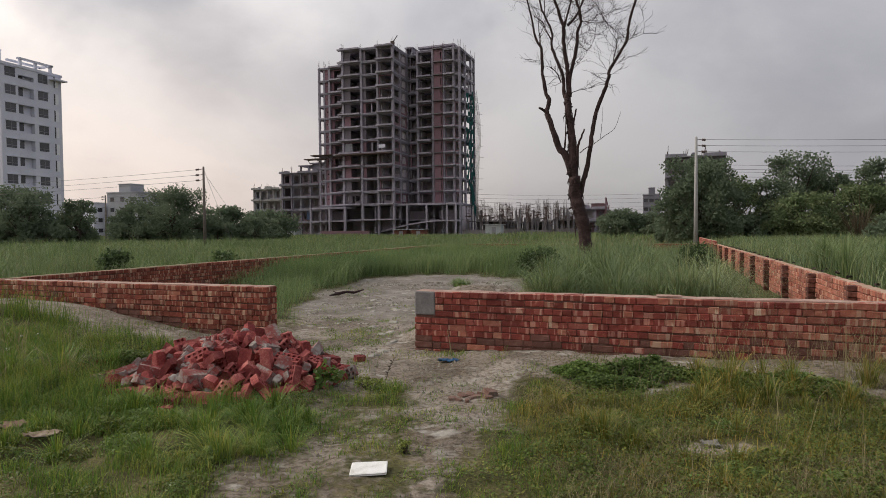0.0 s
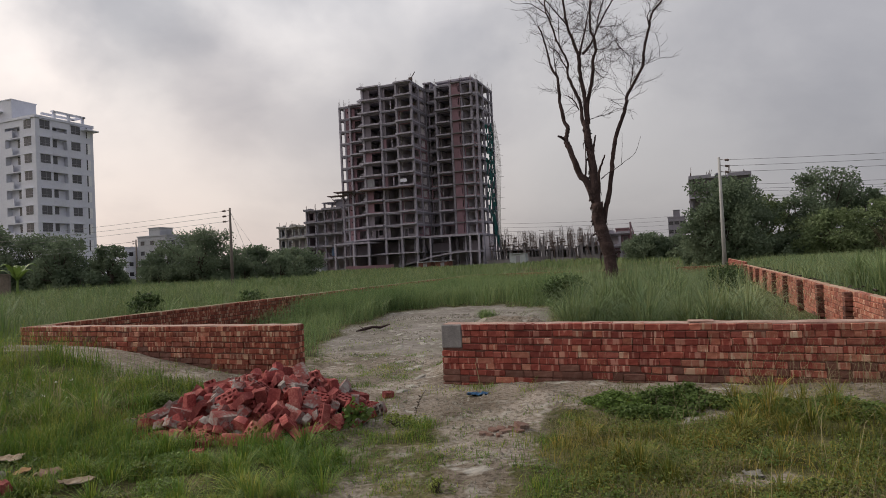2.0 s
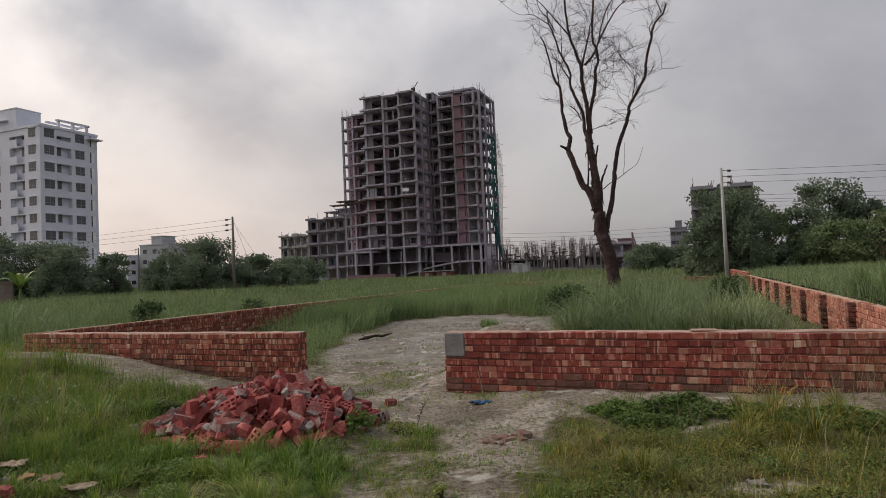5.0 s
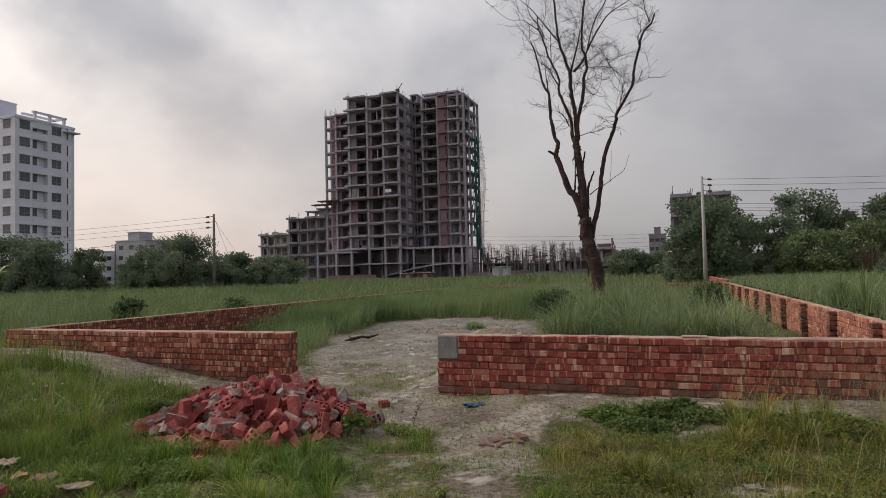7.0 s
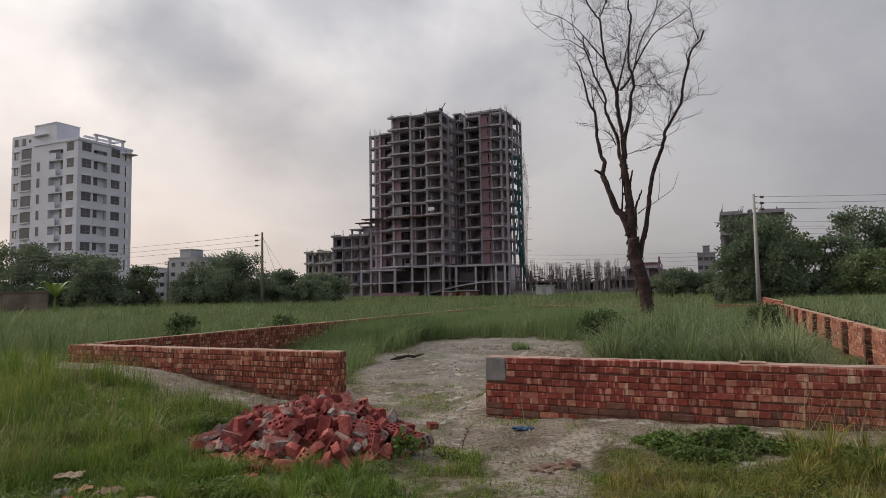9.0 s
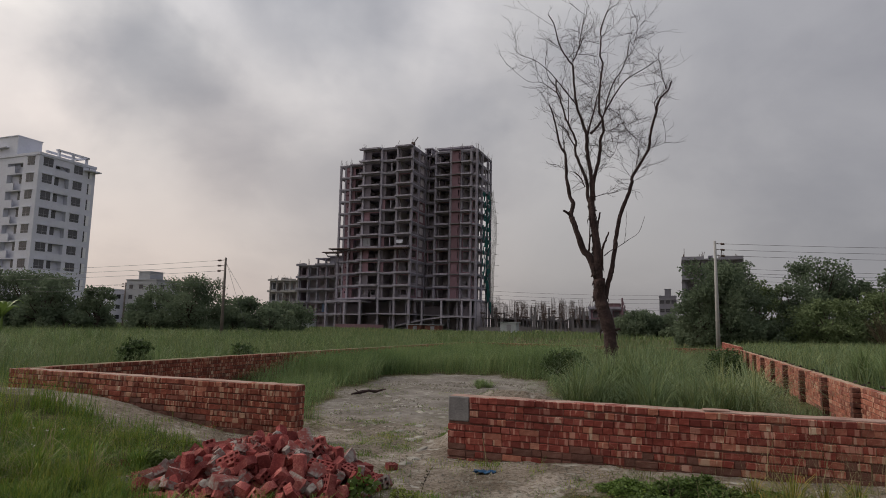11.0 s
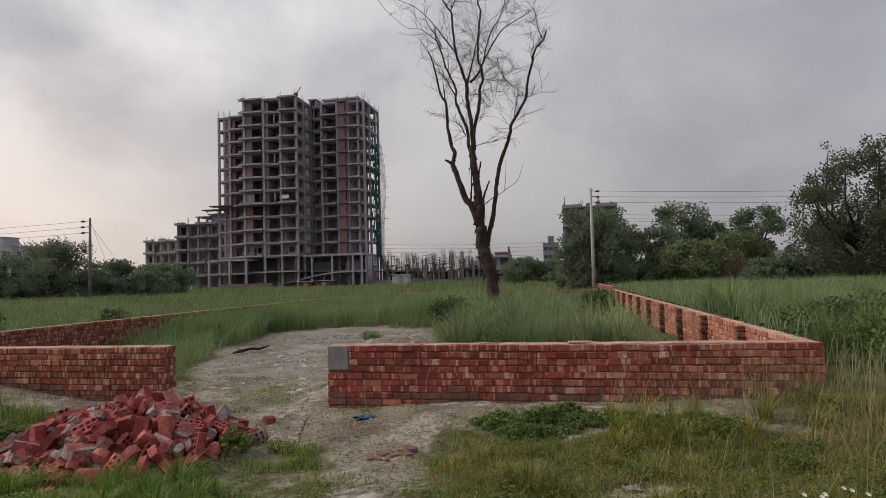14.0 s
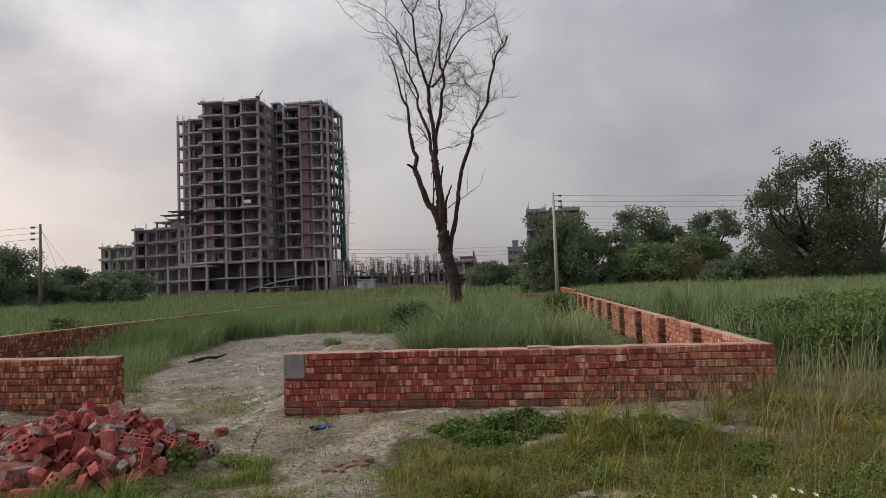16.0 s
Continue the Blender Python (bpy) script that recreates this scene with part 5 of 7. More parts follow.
bough("limb", 0.12, 0.018, 0.004, (-1.49, 8.94), (-1.77, 9.17), (-2.0, 9.33), (-2.43, 9.41), (-2.96, 9.94))
bough("limb", 0.1, 0.022, 0.007, (-1.34, 8.74), (-1.49, 9.19), (-1.75, 9.64), (-1.84, 10.21))
bough("limb", 0.1, 0.026, 0.01, (-0.93, 7.12), (-1.11, 7.49), (-1.21, 7.74), (-1.47, 7.91))
bough("limb", 0.05, 0.02, 0.008, (-1.1, 7.8), (-1.15, 8.11), (-1.13, 8.61), (-1.14, 9.11))
bough("limb", 0.1, 0.022, 0.008, (-1.28, 6.82), (-1.34, 7.37), (-1.37, 7.81))
bough("limb", -0.1, 0.022, 0.008, (1.42, 8.21), (1.41, 8.46), (1.46, 8.64))
bough("limb", -0.1, 0.02, 0.006, (1.75, 8.87), (1.59, 9.2), (1.53, 9.7))
bough("limb", -0.1, 0.04, 0.022, (-0.38, 4.52), (-0.32, 4.83), (-0.26, 5.08))
bough("limb", -0.14, 0.05, 0.02, (-0.28, 3.39), (-0.29, 3.9), (-0.21, 4.17), (-0.12, 4.4))
bough("limb", 0.14, 0.035, 0.014, (-0.65, 3.82), (-0.6, 4.35), (-0.59, 4.92))
bough("stub", 0.1, 0.05, 0.022, (-0.2, 2.05), (-0.42, 2.16), (-0.5, 2.12))
bough("stub", -0.1, 0.05, 0.02, (-0.05, 1.5), (0.16, 1.62), (0.22, 1.58))
bough("limb", 0.1, 0.05, 0.03, (-1.15, 4.96), (-1.26, 5.04), (-1.38, 5.08))
bough("limb", -0.1, 0.018, 0.004, (-0.23, 3.73), (-0.03, 3.89), (0.17, 3.99), (0.48, 4.21), (0.76, 4.43), (0.92, 4.88))
bough("limb", -0.1, 0.008, 0.003, (0.36, 4.13), (0.4, 4.61), (0.44, 5.06))
bough("limb", 0.05, 0.022, 0.01, (-0.7, 5.88), (-0.81, 6.16), (-0.98, 6.35))
bough("limb", 0.0, 0.014, 0.004, (-0.46, 5.55), (-0.21, 5.64), (0.12, 5.74), (0.4, 5.81))
bough("limb", 0.05, 0.012, 0.003, (-0.16, 7.03), (0.07, 6.78), (0.26, 7.14), (0.34, 7.63))
bough("limb", -0.1, 0.012, 0.003, (-0.08, 7.64), (0.34, 7.69), (0.81, 7.61), (0.95, 7.98))
bough("limb", 0.1, 0.012, 0.003, (0.07, 8.44), (0.37, 8.31), (0.59, 7.99), (0.87, 7.67))
bough("limb", 0.1, 0.012, 0.003, (1.22, 7.05), (1.5, 7.16), (1.74, 7.25))
bough("limb", -0.1, 0.014, 0.003, (0.8, 6.45), (0.91, 7.0), (0.69, 7.37), (0.58, 7.81))
# snags of loose bark on the trunk
snags = Bag()
for k in range(90):
    p, way, r = starts[r_d.randrange(8, 58)]
    a = r_d.uniform(0, 6.28)
    q = p + Vector((math.cos(a), math.sin(a), 0)) * r * 0.9
    if k % 5 == 0:
        drop = r_d.uniform(0.15, 0.4)
        snags.tube([q, q + Vector((math.cos(a) * 0.07, math.sin(a) * 0.05, -0.3 * drop)), q + Vector((math.cos(a) * 0.06, 0, -drop))], [0.022, 0.012, 0.004], 4)
    snags.tube([q, q + Vector((math.cos(a) * 0.03, math.sin(a) * 0.03, r_d.uniform(-0.08, 0.04))), q + Vector((math.cos(a) * 0.06, 0, r_d.uniform(-0.13, 0.03)))], [0.03, 0.018, 0.005], 4)
tagged(part("loose_bark", snags, M_BARK, dead), kind="stuff")
# fine twigs
twigs = Bag()


def twig(p, way, length, r, level):
    pts, cur, d = [p], p.copy(), way.copy()
    for i in range(5):
        d = (d + Vector((r_d.uniform(-1, 1), r_d.uniform(-1, 1), r_d.uniform(-0.7, 0.75))) * 0.33).normalized()
        cur = cur + d * length / 5
        pts.append(cur.copy())
        if level and r_d.random() < 0.75:
            twig(cur, (d + Vector((r_d.uniform(-1, 1), r_d.uniform(-1, 1), r_d.uniform(-0.6, 0.8))) * 0.8).normalized(), length * r_d.uniform(0.4, 0.7), r * 0.65, level - 1)
    twigs.tube(pts, [r * (1 - 0.13 * i) for i in range(6)], 4, False)


high = [s for s in starts if s[0].z > 5.6 and s[2] < 0.11]
near_mid = [s for s in high if -0.75 < s[0].x < 0.9]
for k in range(310):
    p, way, r = high[r_d.randrange(len(high))] if k % 4 else near_mid[r_d.randrange(len(near_mid))]
    lift = min(1.0, (p.z - 4.8) / 4.0)
    side = Vector((r_d.uniform(-1, 1), r_d.uniform(-1, 1), r_d.uniform(-0.5, 0.9)))
    twig(p, (way * 0.5 + side).normalized(), r_d.uniform(0.35, 0.6 + (0.5 if k % 4 else 0.8) * lift), 0.0062, 2 if r_d.random() < 0.5 * lift + 0.15 else 1)
tagged(part("twig_tangle", twigs, M_BARK, dead, "tangle of fine bare twigs"), kind="stuff")

# ---- leafy trees and shrubs ----


def leaf_cloud(centres, radii, count, size, seed, flat=0.55):
    """Folded leaf cards scattered over the shells of several clumps."""
    g = np.random.default_rng(seed)
    centres, radii = np.asarray(centres, float), np.asarray(radii, float)
    pick = g.choice(len(centres), count, p=radii ** 2 / (radii ** 2).sum())
    way = g.normal(size=(count, 3))
    way /= np.linalg.norm(way, axis=1, keepdims=True)
    shell = g.random(count) ** 0.5 * (1 + 0.2 * g.normal(size=count).clip(-1, 0.9))
    p = centres[pick] + way * (radii[pick] * shell)[:, None] * np.array([1, 1, 0.8])
    axis = g.normal(size=(count, 3)) + way * 0.7
    axis[:, 2] -= 0.2
    axis /= np.linalg.norm(axis, axis=1, keepdims=True)
    side = np.cross(axis, g.normal(size=(count, 3)))
    side /= np.linalg.norm(side, axis=1, keepdims=True)
    s = size * g.uniform(0.6, 1.3, count)[:, None]
    v = np.stack([p, p + axis * s * 0.5 + side * s * 0.32, p + axis * s, p + axis * s * 0.5 - side * s * 0.32], 1).reshape(-1, 3)
    k = np.arange(count)[:, None] * 4
    return v, np.concatenate([k + [0, 1, 2], k + [0, 2, 3]])


def leafy_tree(label, x, y, height, width, seed, leaves=5000, leaf=0.3, mat=None, skirt=0.25, name="tree", category="tree", clumps=24):
    r = random.Random(seed)
    z0, height, width = float(ground_z(x, y)), height * 0.93, width * 0.84
    t = thing(name, label, category, pose(x, y, z0))
    fork = height * r.uniform(0.2, 0.3)
    wood = Bag().tube([(0, 0, -0.1), (r.uniform(-0.1, 0.1), 0, fork * 0.6), (r.uniform(-0.2, 0.2), r.uniform(-0.2, 0.2), fork), (r.uniform(-0.3, 0.3), 0, height * 0.6)], [0.035 * height, 0.026 * height, 0.022 * height, 0.008 * height], 8)
    centres, radii = [], []
    for k in range(clumps):
        a, h = r.uniform(0, 6.28), skirt + (1 - skirt) * (k + 0.5) / clumps * r.uniform(0.85, 1.1)
        reach = width * 0.5 * (0.45 + 0.6 * math.sin(math.pi * min(1.0, 0.12 + 0.82 * h))) * r.uniform(0.3, 1.0)
        cr = width * r.uniform(0.06, 0.16)
        c = Vector((math.cos(a) * reach, math.sin(a) * reach, min(height * h, height - cr * 0.55)))
        centres.append(tuple(c)), radii.append(cr)
        if k % 3 == 0:
            wood.tube([(0, 0, fork * r.uniform(0.7, 1.3)), tuple(c * 0.55 + Vector((0, 0, fork * 0.45))), tuple(c)], [0.014 * height, 0.009 * height, 0.003 * height], 6)
    part("trunk", wood, M_TRUNK, t, smooth=True)
    part("crown", soup("crown", *leaf_cloud(centres, radii, leaves, leaf, seed), mat or M_LEAF), None, t)
    return t


DARK = "dark green leafy tree at the edge of the field"
WEST_BELT = [(-60, 61, 7.6, 10, 10000), (-53.5, 60, 8.0, 10, 10000), (-47, 61, 6.6, 9, 7500), (-43.5, 58, 5.6, 6, 4000), (-39.2, 60, 5.0, 4.2, 3800), (-66, 58, 7.0, 9, 4000), (-34.6, 70, 7.0, 11.5, 11500), (-39.5, 71, 5.0, 6, 4000), (-32.0, 78, 4.9, 8, 4500), (-29.0, 88, 4.6, 9, 4500), (-36, 95, 4.5, 8, 3000)]
EAST_BELT = [(20.0, 55, 8.3, 8.6, 9500), (18.4, 54, 5.6, 5.2, 3500), (22.2, 57, 8.1, 7.0, 6000), (25.5, 60, 6.6, 7, 5000), (31.0, 60, 8.8, 8.5, 7500), (36.8, 56, 7.6, 7.0, 7500), (27.8, 52, 4.2, 7.0, 5000), (33.2, 53, 5.0, 7.0, 5000), (34.2, 59, 6.3, 6.5, 5000), (28.2, 58, 6.0, 6, 4500), (42.5, 43, 9.5, 10, 6000), (21.5, 90, 4.3, 8, 4500), (25.4, 91, 3.8, 9, 4000), (50, 62, 8, 10, 4000)]
for i, (x, y, h, w, n) in enumerate(WEST_BELT + EAST_BELT):
    light = (x, y) in ((27.8, 52), (33.2, 53))
    leafy_tree(DARK if not light else "olive green young tree before darker trees", x, y, h, w, 40 + i, int(n * 1.4), 0.21 if y < 45 else 0.245 if y < 75 else 0.33, M_OLIVE if light or (x, y) in ((33.2, 53), (25.5, 60)) else M_LEAF, skirt=0.06, clumps=62)


def spreading_tree(label, x, y, height, width, seed, leaves, leaf):
    """A forked tree whose limbs end in loose sprays of leaves, ragged at the top and full below."""
    r = random.Random(seed)
    t = thing("tree", label, "tree", pose(x, y, float(ground_z(x, y))))
    wood, centres, radii = Bag().tube([(0, 0, -0.1), (0.1, 0, height * 0.12), (-0.05, 0.1, height * 0.25)], [0.034 * height, 0.026 * height, 0.022 * height], 9), [], []
    for k in range(15):
        a = k * 2.4 + r.uniform(-0.4, 0.4)
        reach, top = width * 0.5 * r.uniform(0.25, 0.85), height * r.uniform(0.7, 0.98)
        fork = Vector((0, 0, height * r.uniform(0.12, 0.28)))
        end = Vector((math.cos(a) * reach, math.sin(a) * reach, top * (1 - 0.3 * (reach / width))))
        knee = fork.lerp(end, 0.5) + Vector((math.cos(a) * 0.1 * width, math.sin(a) * 0.1 * width, -0.03 * height))
        wood.tube([tuple(fork), tuple(knee), tuple(end)], [0.012 * height, 0.007 * height, 0.002 * height], 6)
        for q in range(7):
            p = (fork.lerp(knee, r.uniform(0.5, 1)) if q < 2 else knee.lerp(end, r.uniform(0.1, 1.05))) + Vector((r.gauss(0, 0.05), r.gauss(0, 0.05), r.gauss(0, 0.03))) * width
            centres.append(tuple(p)), radii.append(width * r.uniform(0.03, 0.085))
    for k in range(26):
        a, q = r.uniform(0, 6.28), width * 0.5 * r.uniform(0.2, 0.85)
        centres.append((math.cos(a) * q, math.sin(a) * q, height * r.uniform(0.06, 0.4))), radii.append(width * r.uniform(0.07, 0.13))
    part("trunk", wood, M_BARK, t, smooth=True)
    part("crown", soup("crown", *leaf_cloud(centres, radii, leaves, leaf, seed), M_SPREAD), None, t)
    return t


spreading_tree("tall dark spreading tree at the east edge of the field", 34.9, 41, 10.6, 12.8, 11, 30000, 0.195)

# undergrowth that closes the tree belts
for i in range(34):
    x, y, h, w = [(-66 + 3.1 * i, 57 + (i * 7) % 5, 2.6 + (i * 5) % 4 * 0.45, 6.0) if i < 9 else (-43 + 2.0 * (i - 9), 66 + (i * 5) % 9 + 0.8 * (i - 9), 2.4 + (i * 3) % 4 * 0.4, 6.0) if i < 18 else (18.5 + 2.3 * (i - 18), 54 + (i * 3) % 5, 2.3 + (i * 5) % 5 * 0.45, 5.5) if i < 30 else (30 + 5 * (i - 30), 44, 2.2, 6.0)][0]
    leafy_tree("dense dark undergrowth below the trees", x, y, h, w, 140 + i, 2300, 0.30, M_LEAF, 0.1, "undergrowth", "bush")

M_LITTER_BARK = material("withered_stems", [(0.075, 0.06, 0.036), (0.12, 0.095, 0.058)], 3, 0.9, 0.3, 20)
# withered brown shrub in the east field
dry = thing("dry_shrub", "withered brown leafless shrub in the meadow", "shrub", pose(30.5, 49.5, float(ground_z(30.5, 49.5)) - 0.02))
r_w, b = random.Random(12), Bag()
for k in range(70):
    a, w, h = r_w.uniform(0, 6.28), r_w.uniform(0.2, 1.9), r_w.uniform(1.2, 3.0)
    b.tube([(0.2 * math.cos(a), 0.2 * math.sin(a), 0), (0.5 * w * math.cos(a), 0.5 * w * math.sin(a), h * 0.5), (w * math.cos(a), w * math.sin(a), h)], [0.03, 0.022, 0.01], 4)
b.tube([(0, 0, 0), (0.1, 0, 2.5), (-0.05, 0, 4.6)], [0.04, 0.03, 0.012], 5)
tagged(part("branching_stem", b, M_LITTER_BARK, dry), kind="stuff")

# ---- banana plant ----
banana = thing("banana_plant", "small banana plant with broad torn leaves", "plant", pose(-35.4, 43.0, float(ground_z(-35.4, 43.0))))
part("stem", Bag().tube([(0, 0, -0.05), (0, 0, 0.8), (0.05, 0, 1.6)], [0.12, 0.10, 0.06], 8), M_LEAF_LIGHT, banana)
for k in range(7):
    a, b, rise = k * 0.9, Bag(), 0.9 + 0.5 * ((k * 3) % 4) / 3
    for i in range(8):
        s = i / 7
        c = Vector((math.cos(a) * 1.3 * s, math.sin(a) * 1.3 * s, 1.5 + rise * math.sin(s * 2.2) * 0.9))
        w = 0.26 * math.sin(math.pi * min(1, s * 0.9 + 0.08))
        off = Vector((-math.sin(a), math.cos(a), 0)) * w
        b.v += [tuple(c - off - Vector((0, 0, 0.06))), tuple(c), tuple(c + off - Vector((0, 0, 0.06)))]
    b.f += [q for i in range(7) for q in ((3 * i, 3 * i + 1, 3 * i + 4, 3 * i + 3), (3 * i + 1, 3 * i + 2, 3 * i + 5, 3 * i + 4))]
    part("leaf", b, M_LEAF_LIGHT, banana)

# ---- concrete fence, sheds and site clutter in the distance ----
thing("concrete_fence", "low mossy brown concrete boundary fence", "fence", pose(-50, 45.5, 0.2, 0, 0, 2), kind="structure", bag=Bag().box(0, 0, -0.3, 11.5, 0.2, 1.9).box(-0.1, -0.1, 1.9, 11.6, 0.3, 2.0), mat=M_OLD_WALL)
thing("brick_parapet", "low reddish brick wall before the tower", "wall", grid(-73.5, 122, 0.3), kind="structure", bag=Bag().box(0, 0, -0.3, 12.8, 0.3, 1.1), mat=M_INFILL)
for u, v, w, h, m, lab in ((-84, 118, 6.0, 1.5, M_TIN, "low tin site shed with a pale roof"), (-31.5, 118, 3.4, 2.1, M_TIN, "pale tin site hut"), (-53.0, 119, 3.0, 1.2, M_PIER_SHADE_SHED, "rusty red site shed before the ramp"), (-48.9, 119, 3.2, 1.25, M_PIER_SHADE_SHED, "rusty red site shed before the ramp")):
    shed = thing("shed", lab, "shed", grid(u, v, 0.3))
    part("wall", Bag().box(0, 0, -0.2, w, 2.5, h), m, shed)
    part("roof", Bag().box(-0.3, -0.4, h, w + 0.3, 2.9, h + 0.12), M_TIN, shed)
    part("door", Bag().box(w * 0.4, -0.05, -0.1, w * 0.4 + 0.9, 0.01, h * 0.8), M_FRAME, shed)
# column starters with upright bars
r_c = random.Random(9)
site = thing("column_starters", "field of short concrete columns with upright rebar", "construction site", grid(-40.0, 136.0, 0.3))
stub_me = Bag().box(-0.24, -0.24, 0, 0.24, 0.24, 3.4).mesh("column", M_CONCRETE_DARK)
bars_me = []
for k in range(10):
    b, tall, lean, wide = Bag(), r_c.uniform(5.6, 8.4), r_c.uniform(-0.25, 0.25), r_c.uniform(0.26, 0.6)
    for q in range(7):
        a = q * 0.898
        b.tube([(0.22 * math.cos(a), 0.22 * math.sin(a), 2.6), (wide * math.cos(a), wide * math.sin(a), 3.6), (wide * math.cos(a) + lean, wide * math.sin(a), tall + r_c.uniform(-0.35, 0.35))], 0.026, 4)
    for q in range(5):
        z = 3.6 + q * (0.3 if k % 2 else 0.8)
        b.tube([(wide * math.cos(c * 1.571), wide * math.sin(c * 1.571), z) for c in range(5)], 0.032, 4)
    if k % 3 == 0:
        b.box(-wide - 0.1, -wide, 4.4, wide + 0.25, wide, 4.62)
    bars_me.append(b.mesh("rebar_cage", M_STEEL))
for k in range(66):
    u, v = (k % 11) * 2.15 + r_c.uniform(-0.95, 0.95), (k // 11) * 5 + r_c.uniform(-0.6, 0.6)
    c = part("column", stub_me, None, site, at=pose(u, v, 0))
    tagged(part("rebar_cage", r_c.choice(bars_me), None, c), kind="stuff")
    c.location.z = r_c.uniform(-1.0, 0.8)
for x0, x1, y0, h in ((-1.5, 5.5, -2, 1.0), (6.5, 13, -1, 1.3), (14, 19.5, -1.5, 0.9), (20.5, 26, -0.5, 1.2)):
    part("low_wall", Bag().box(x0, y0, -0.3, x1, y0 + 0.3, h), M_CONCRETE_DARK, site)
for x0, y0, x1, y1, z in ((-1, 2, 8, 14, 3.0), (9.5, 4, 17, 15, 2.7), (18.5, 6, 26, 16, 3.1)):
    part("slab", Bag().box(x0, y0, z, x1, y1, z + 0.3), M_CONCRETE_DARK, site)
    part("back_wall", Bag().box(x0, y1, -0.3, x1, y1 + 0.2, z), M_DARK, site)
slim_me = Bag().box(-0.19, -0.19, -2.5, 0.19, 0.19, 4.4).mesh("column", M_CONCRETE_DARK)
for k in range(24):
    part("column", slim_me, None, site, at=pose(-1 + 1.15 * k + r_c.uniform(-0.6, 0.6), r_c.uniform(0, 14), r_c.choice((-1.9, -1.2, -0.6, 0.4, 1.6))))
for k in range(9):
    part("prop", Bag().tube([(k * 2.9, -1, 0), (k * 2.9 + r_c.uniform(-1.5, 1.5), -0.5, r_c.uniform(2.5, 5.5))], 0.07, 5), M_STEEL, site)
drill = thing("piling_rig", "red piling rig mast on the building site", "machine", grid(-8.5, 140, 0.3))
part("mast", Bag().tube([(0, 0, 0), (0, 0, 8.3)], 0.22, 6), M_INFILL, drill)
part("brace", Bag().tube([(0, 0, 8.2), (2.0, 0, 0)], 0.12, 5), M_INFILL, drill)
bridge = thing("road_bridge", "pale concrete flyover edge seen between trees", "bridge", pose(66, 95, 0), kind="structure")
part("deck", Bag().box(-5, 0, 3.2, 30, 6, 4.6), M_POLE, bridge)
for k in range(3):
    part("pier", Bag().box(-4 + 13 * k, 2, -0.5, -2.4 + 13 * k, 4, 3.2), M_POLE, bridge)

# ---- heap of broken bricks ----
HX, HY = -2.19, 6.42
r_h = random.Random(31)


def holed_brick(length, mat, seed, holes=True):
    """A wire-cut brick with two rows of core holes sunk in both bed faces, and worn corners."""
    r = random.Random(seed)
    w, h = 0.115, 0.072
    nx = max(1, round(length / 0.05)) if holes else 1
    xs = [0.0]
    for i in range(nx):
        a = length * (i + 0.5) / nx
        xs += [a - 0.0135, a + 0.0135] if holes else [a]
    xs.append(length)
    ys = [0.0, 0.023, 0.048, 0.067, 0.092, w] if holes else [0.0, w / 2, w]
    b = Bag()
    pos = {}

    def vert(x, y, z):
        key = (round(x, 4), round(y, 4), round(z, 4))
        if key not in pos:
            pos[key] = len(b.v)
            edge = (x in (0.0, length)) + (y in (0.0, w)) + (z in (0.0, h))
            pull = 0.003 * (edge >= 2) + (r.uniform(0, 0.010) if edge >= 3 else 0)
            cx, cy, cz = length / 2, w / 2, h / 2
            j = 0.0025
            b.v.append((x + (pull if x < cx else -pull) - cx + r.uniform(-j, j), y + (pull if y < cy else -pull) - cy + r.uniform(-j, j), z + (pull if z < cz else -pull) - cz + r.uniform(-j, j)))
        return pos[key]

    for top in (0, 1):
        z, zi = (h, h / 2 + 0.002) if top else (0.0, h / 2 - 0.002)
        for i in range(len(xs) - 1):
            for j in range(len(ys) - 1):
                c = [(xs[i], ys[j]), (xs[i + 1], ys[j]), (xs[i + 1], ys[j + 1]), (xs[i], ys[j + 1])]
                if holes and i % 2 == 1 and j % 2 == 1:
                    for q in range(4):
                        p0, p1 = c[q], c[(q + 1) % 4]
                        b.f.append((vert(*p0, z), vert(*p1, z), vert(*p1, zi), vert(*p0, zi)))
                    b.f.append(tuple(vert(*p, zi) for p in c))
                else:
                    b.f.append(tuple(vert(*p, z) for p in (c if top else c[::-1])))
    for i in range(len(xs) - 1):
        b.f.append((vert(xs[i], 0.0, 0.0), vert(xs[i + 1], 0.0, 0.0), vert(xs[i + 1], 0.0, h), vert(xs[i], 0.0, h)))
        b.f.append((vert(xs[i + 1], w, 0.0), vert(xs[i], w, 0.0), vert(xs[i], w, h), vert(xs[i + 1], w, h)))
    for j in range(len(ys) - 1):
        b.f.append((vert(0.0, ys[j + 1], 0.0), vert(0.0, ys[j], 0.0), vert(0.0, ys[j], h), vert(0.0, ys[j + 1], h)))
        b.f.append((vert(length, ys[j], 0.0), vert(length, ys[j + 1], 0.0), vert(length, ys[j + 1], h), vert(length, ys[j], h)))
    return b.mesh("brick", mat)


PLAIN = [holed_brick(L, M_BROKEN, 60 + i, hl) for i, (L, hl) in enumerate([(0.24, True), (0.24, True), (0.24, False), (0.17, True), (0.13, True), (0.13, False), (0.19, False), (0.24, False)])]
CLAD = [holed_brick(L, M_MORTAR_CLAD, 80 + i, hl) for i, (L, hl) in enumerate([(0.24, True), (0.22, False), (0.15, False)])]

CHIPS = [holed_brick(L, M_BROKEN if i % 3 else M_MORTAR_CLAD, 95 + i, False) for i, L in enumerate((0.07, 0.09, 0.055, 0.10))]


def heap_height(x, y):
    a = math.hypot((x - HX) / (0.98 if x > HX else 1.42), (y - HY - 0.04 * (HX - x)) / (0.86 if y > HY else 1.12))
    return 0.43 * max(0.0, 1 - a ** 1.45) if a < 1 else 0.0


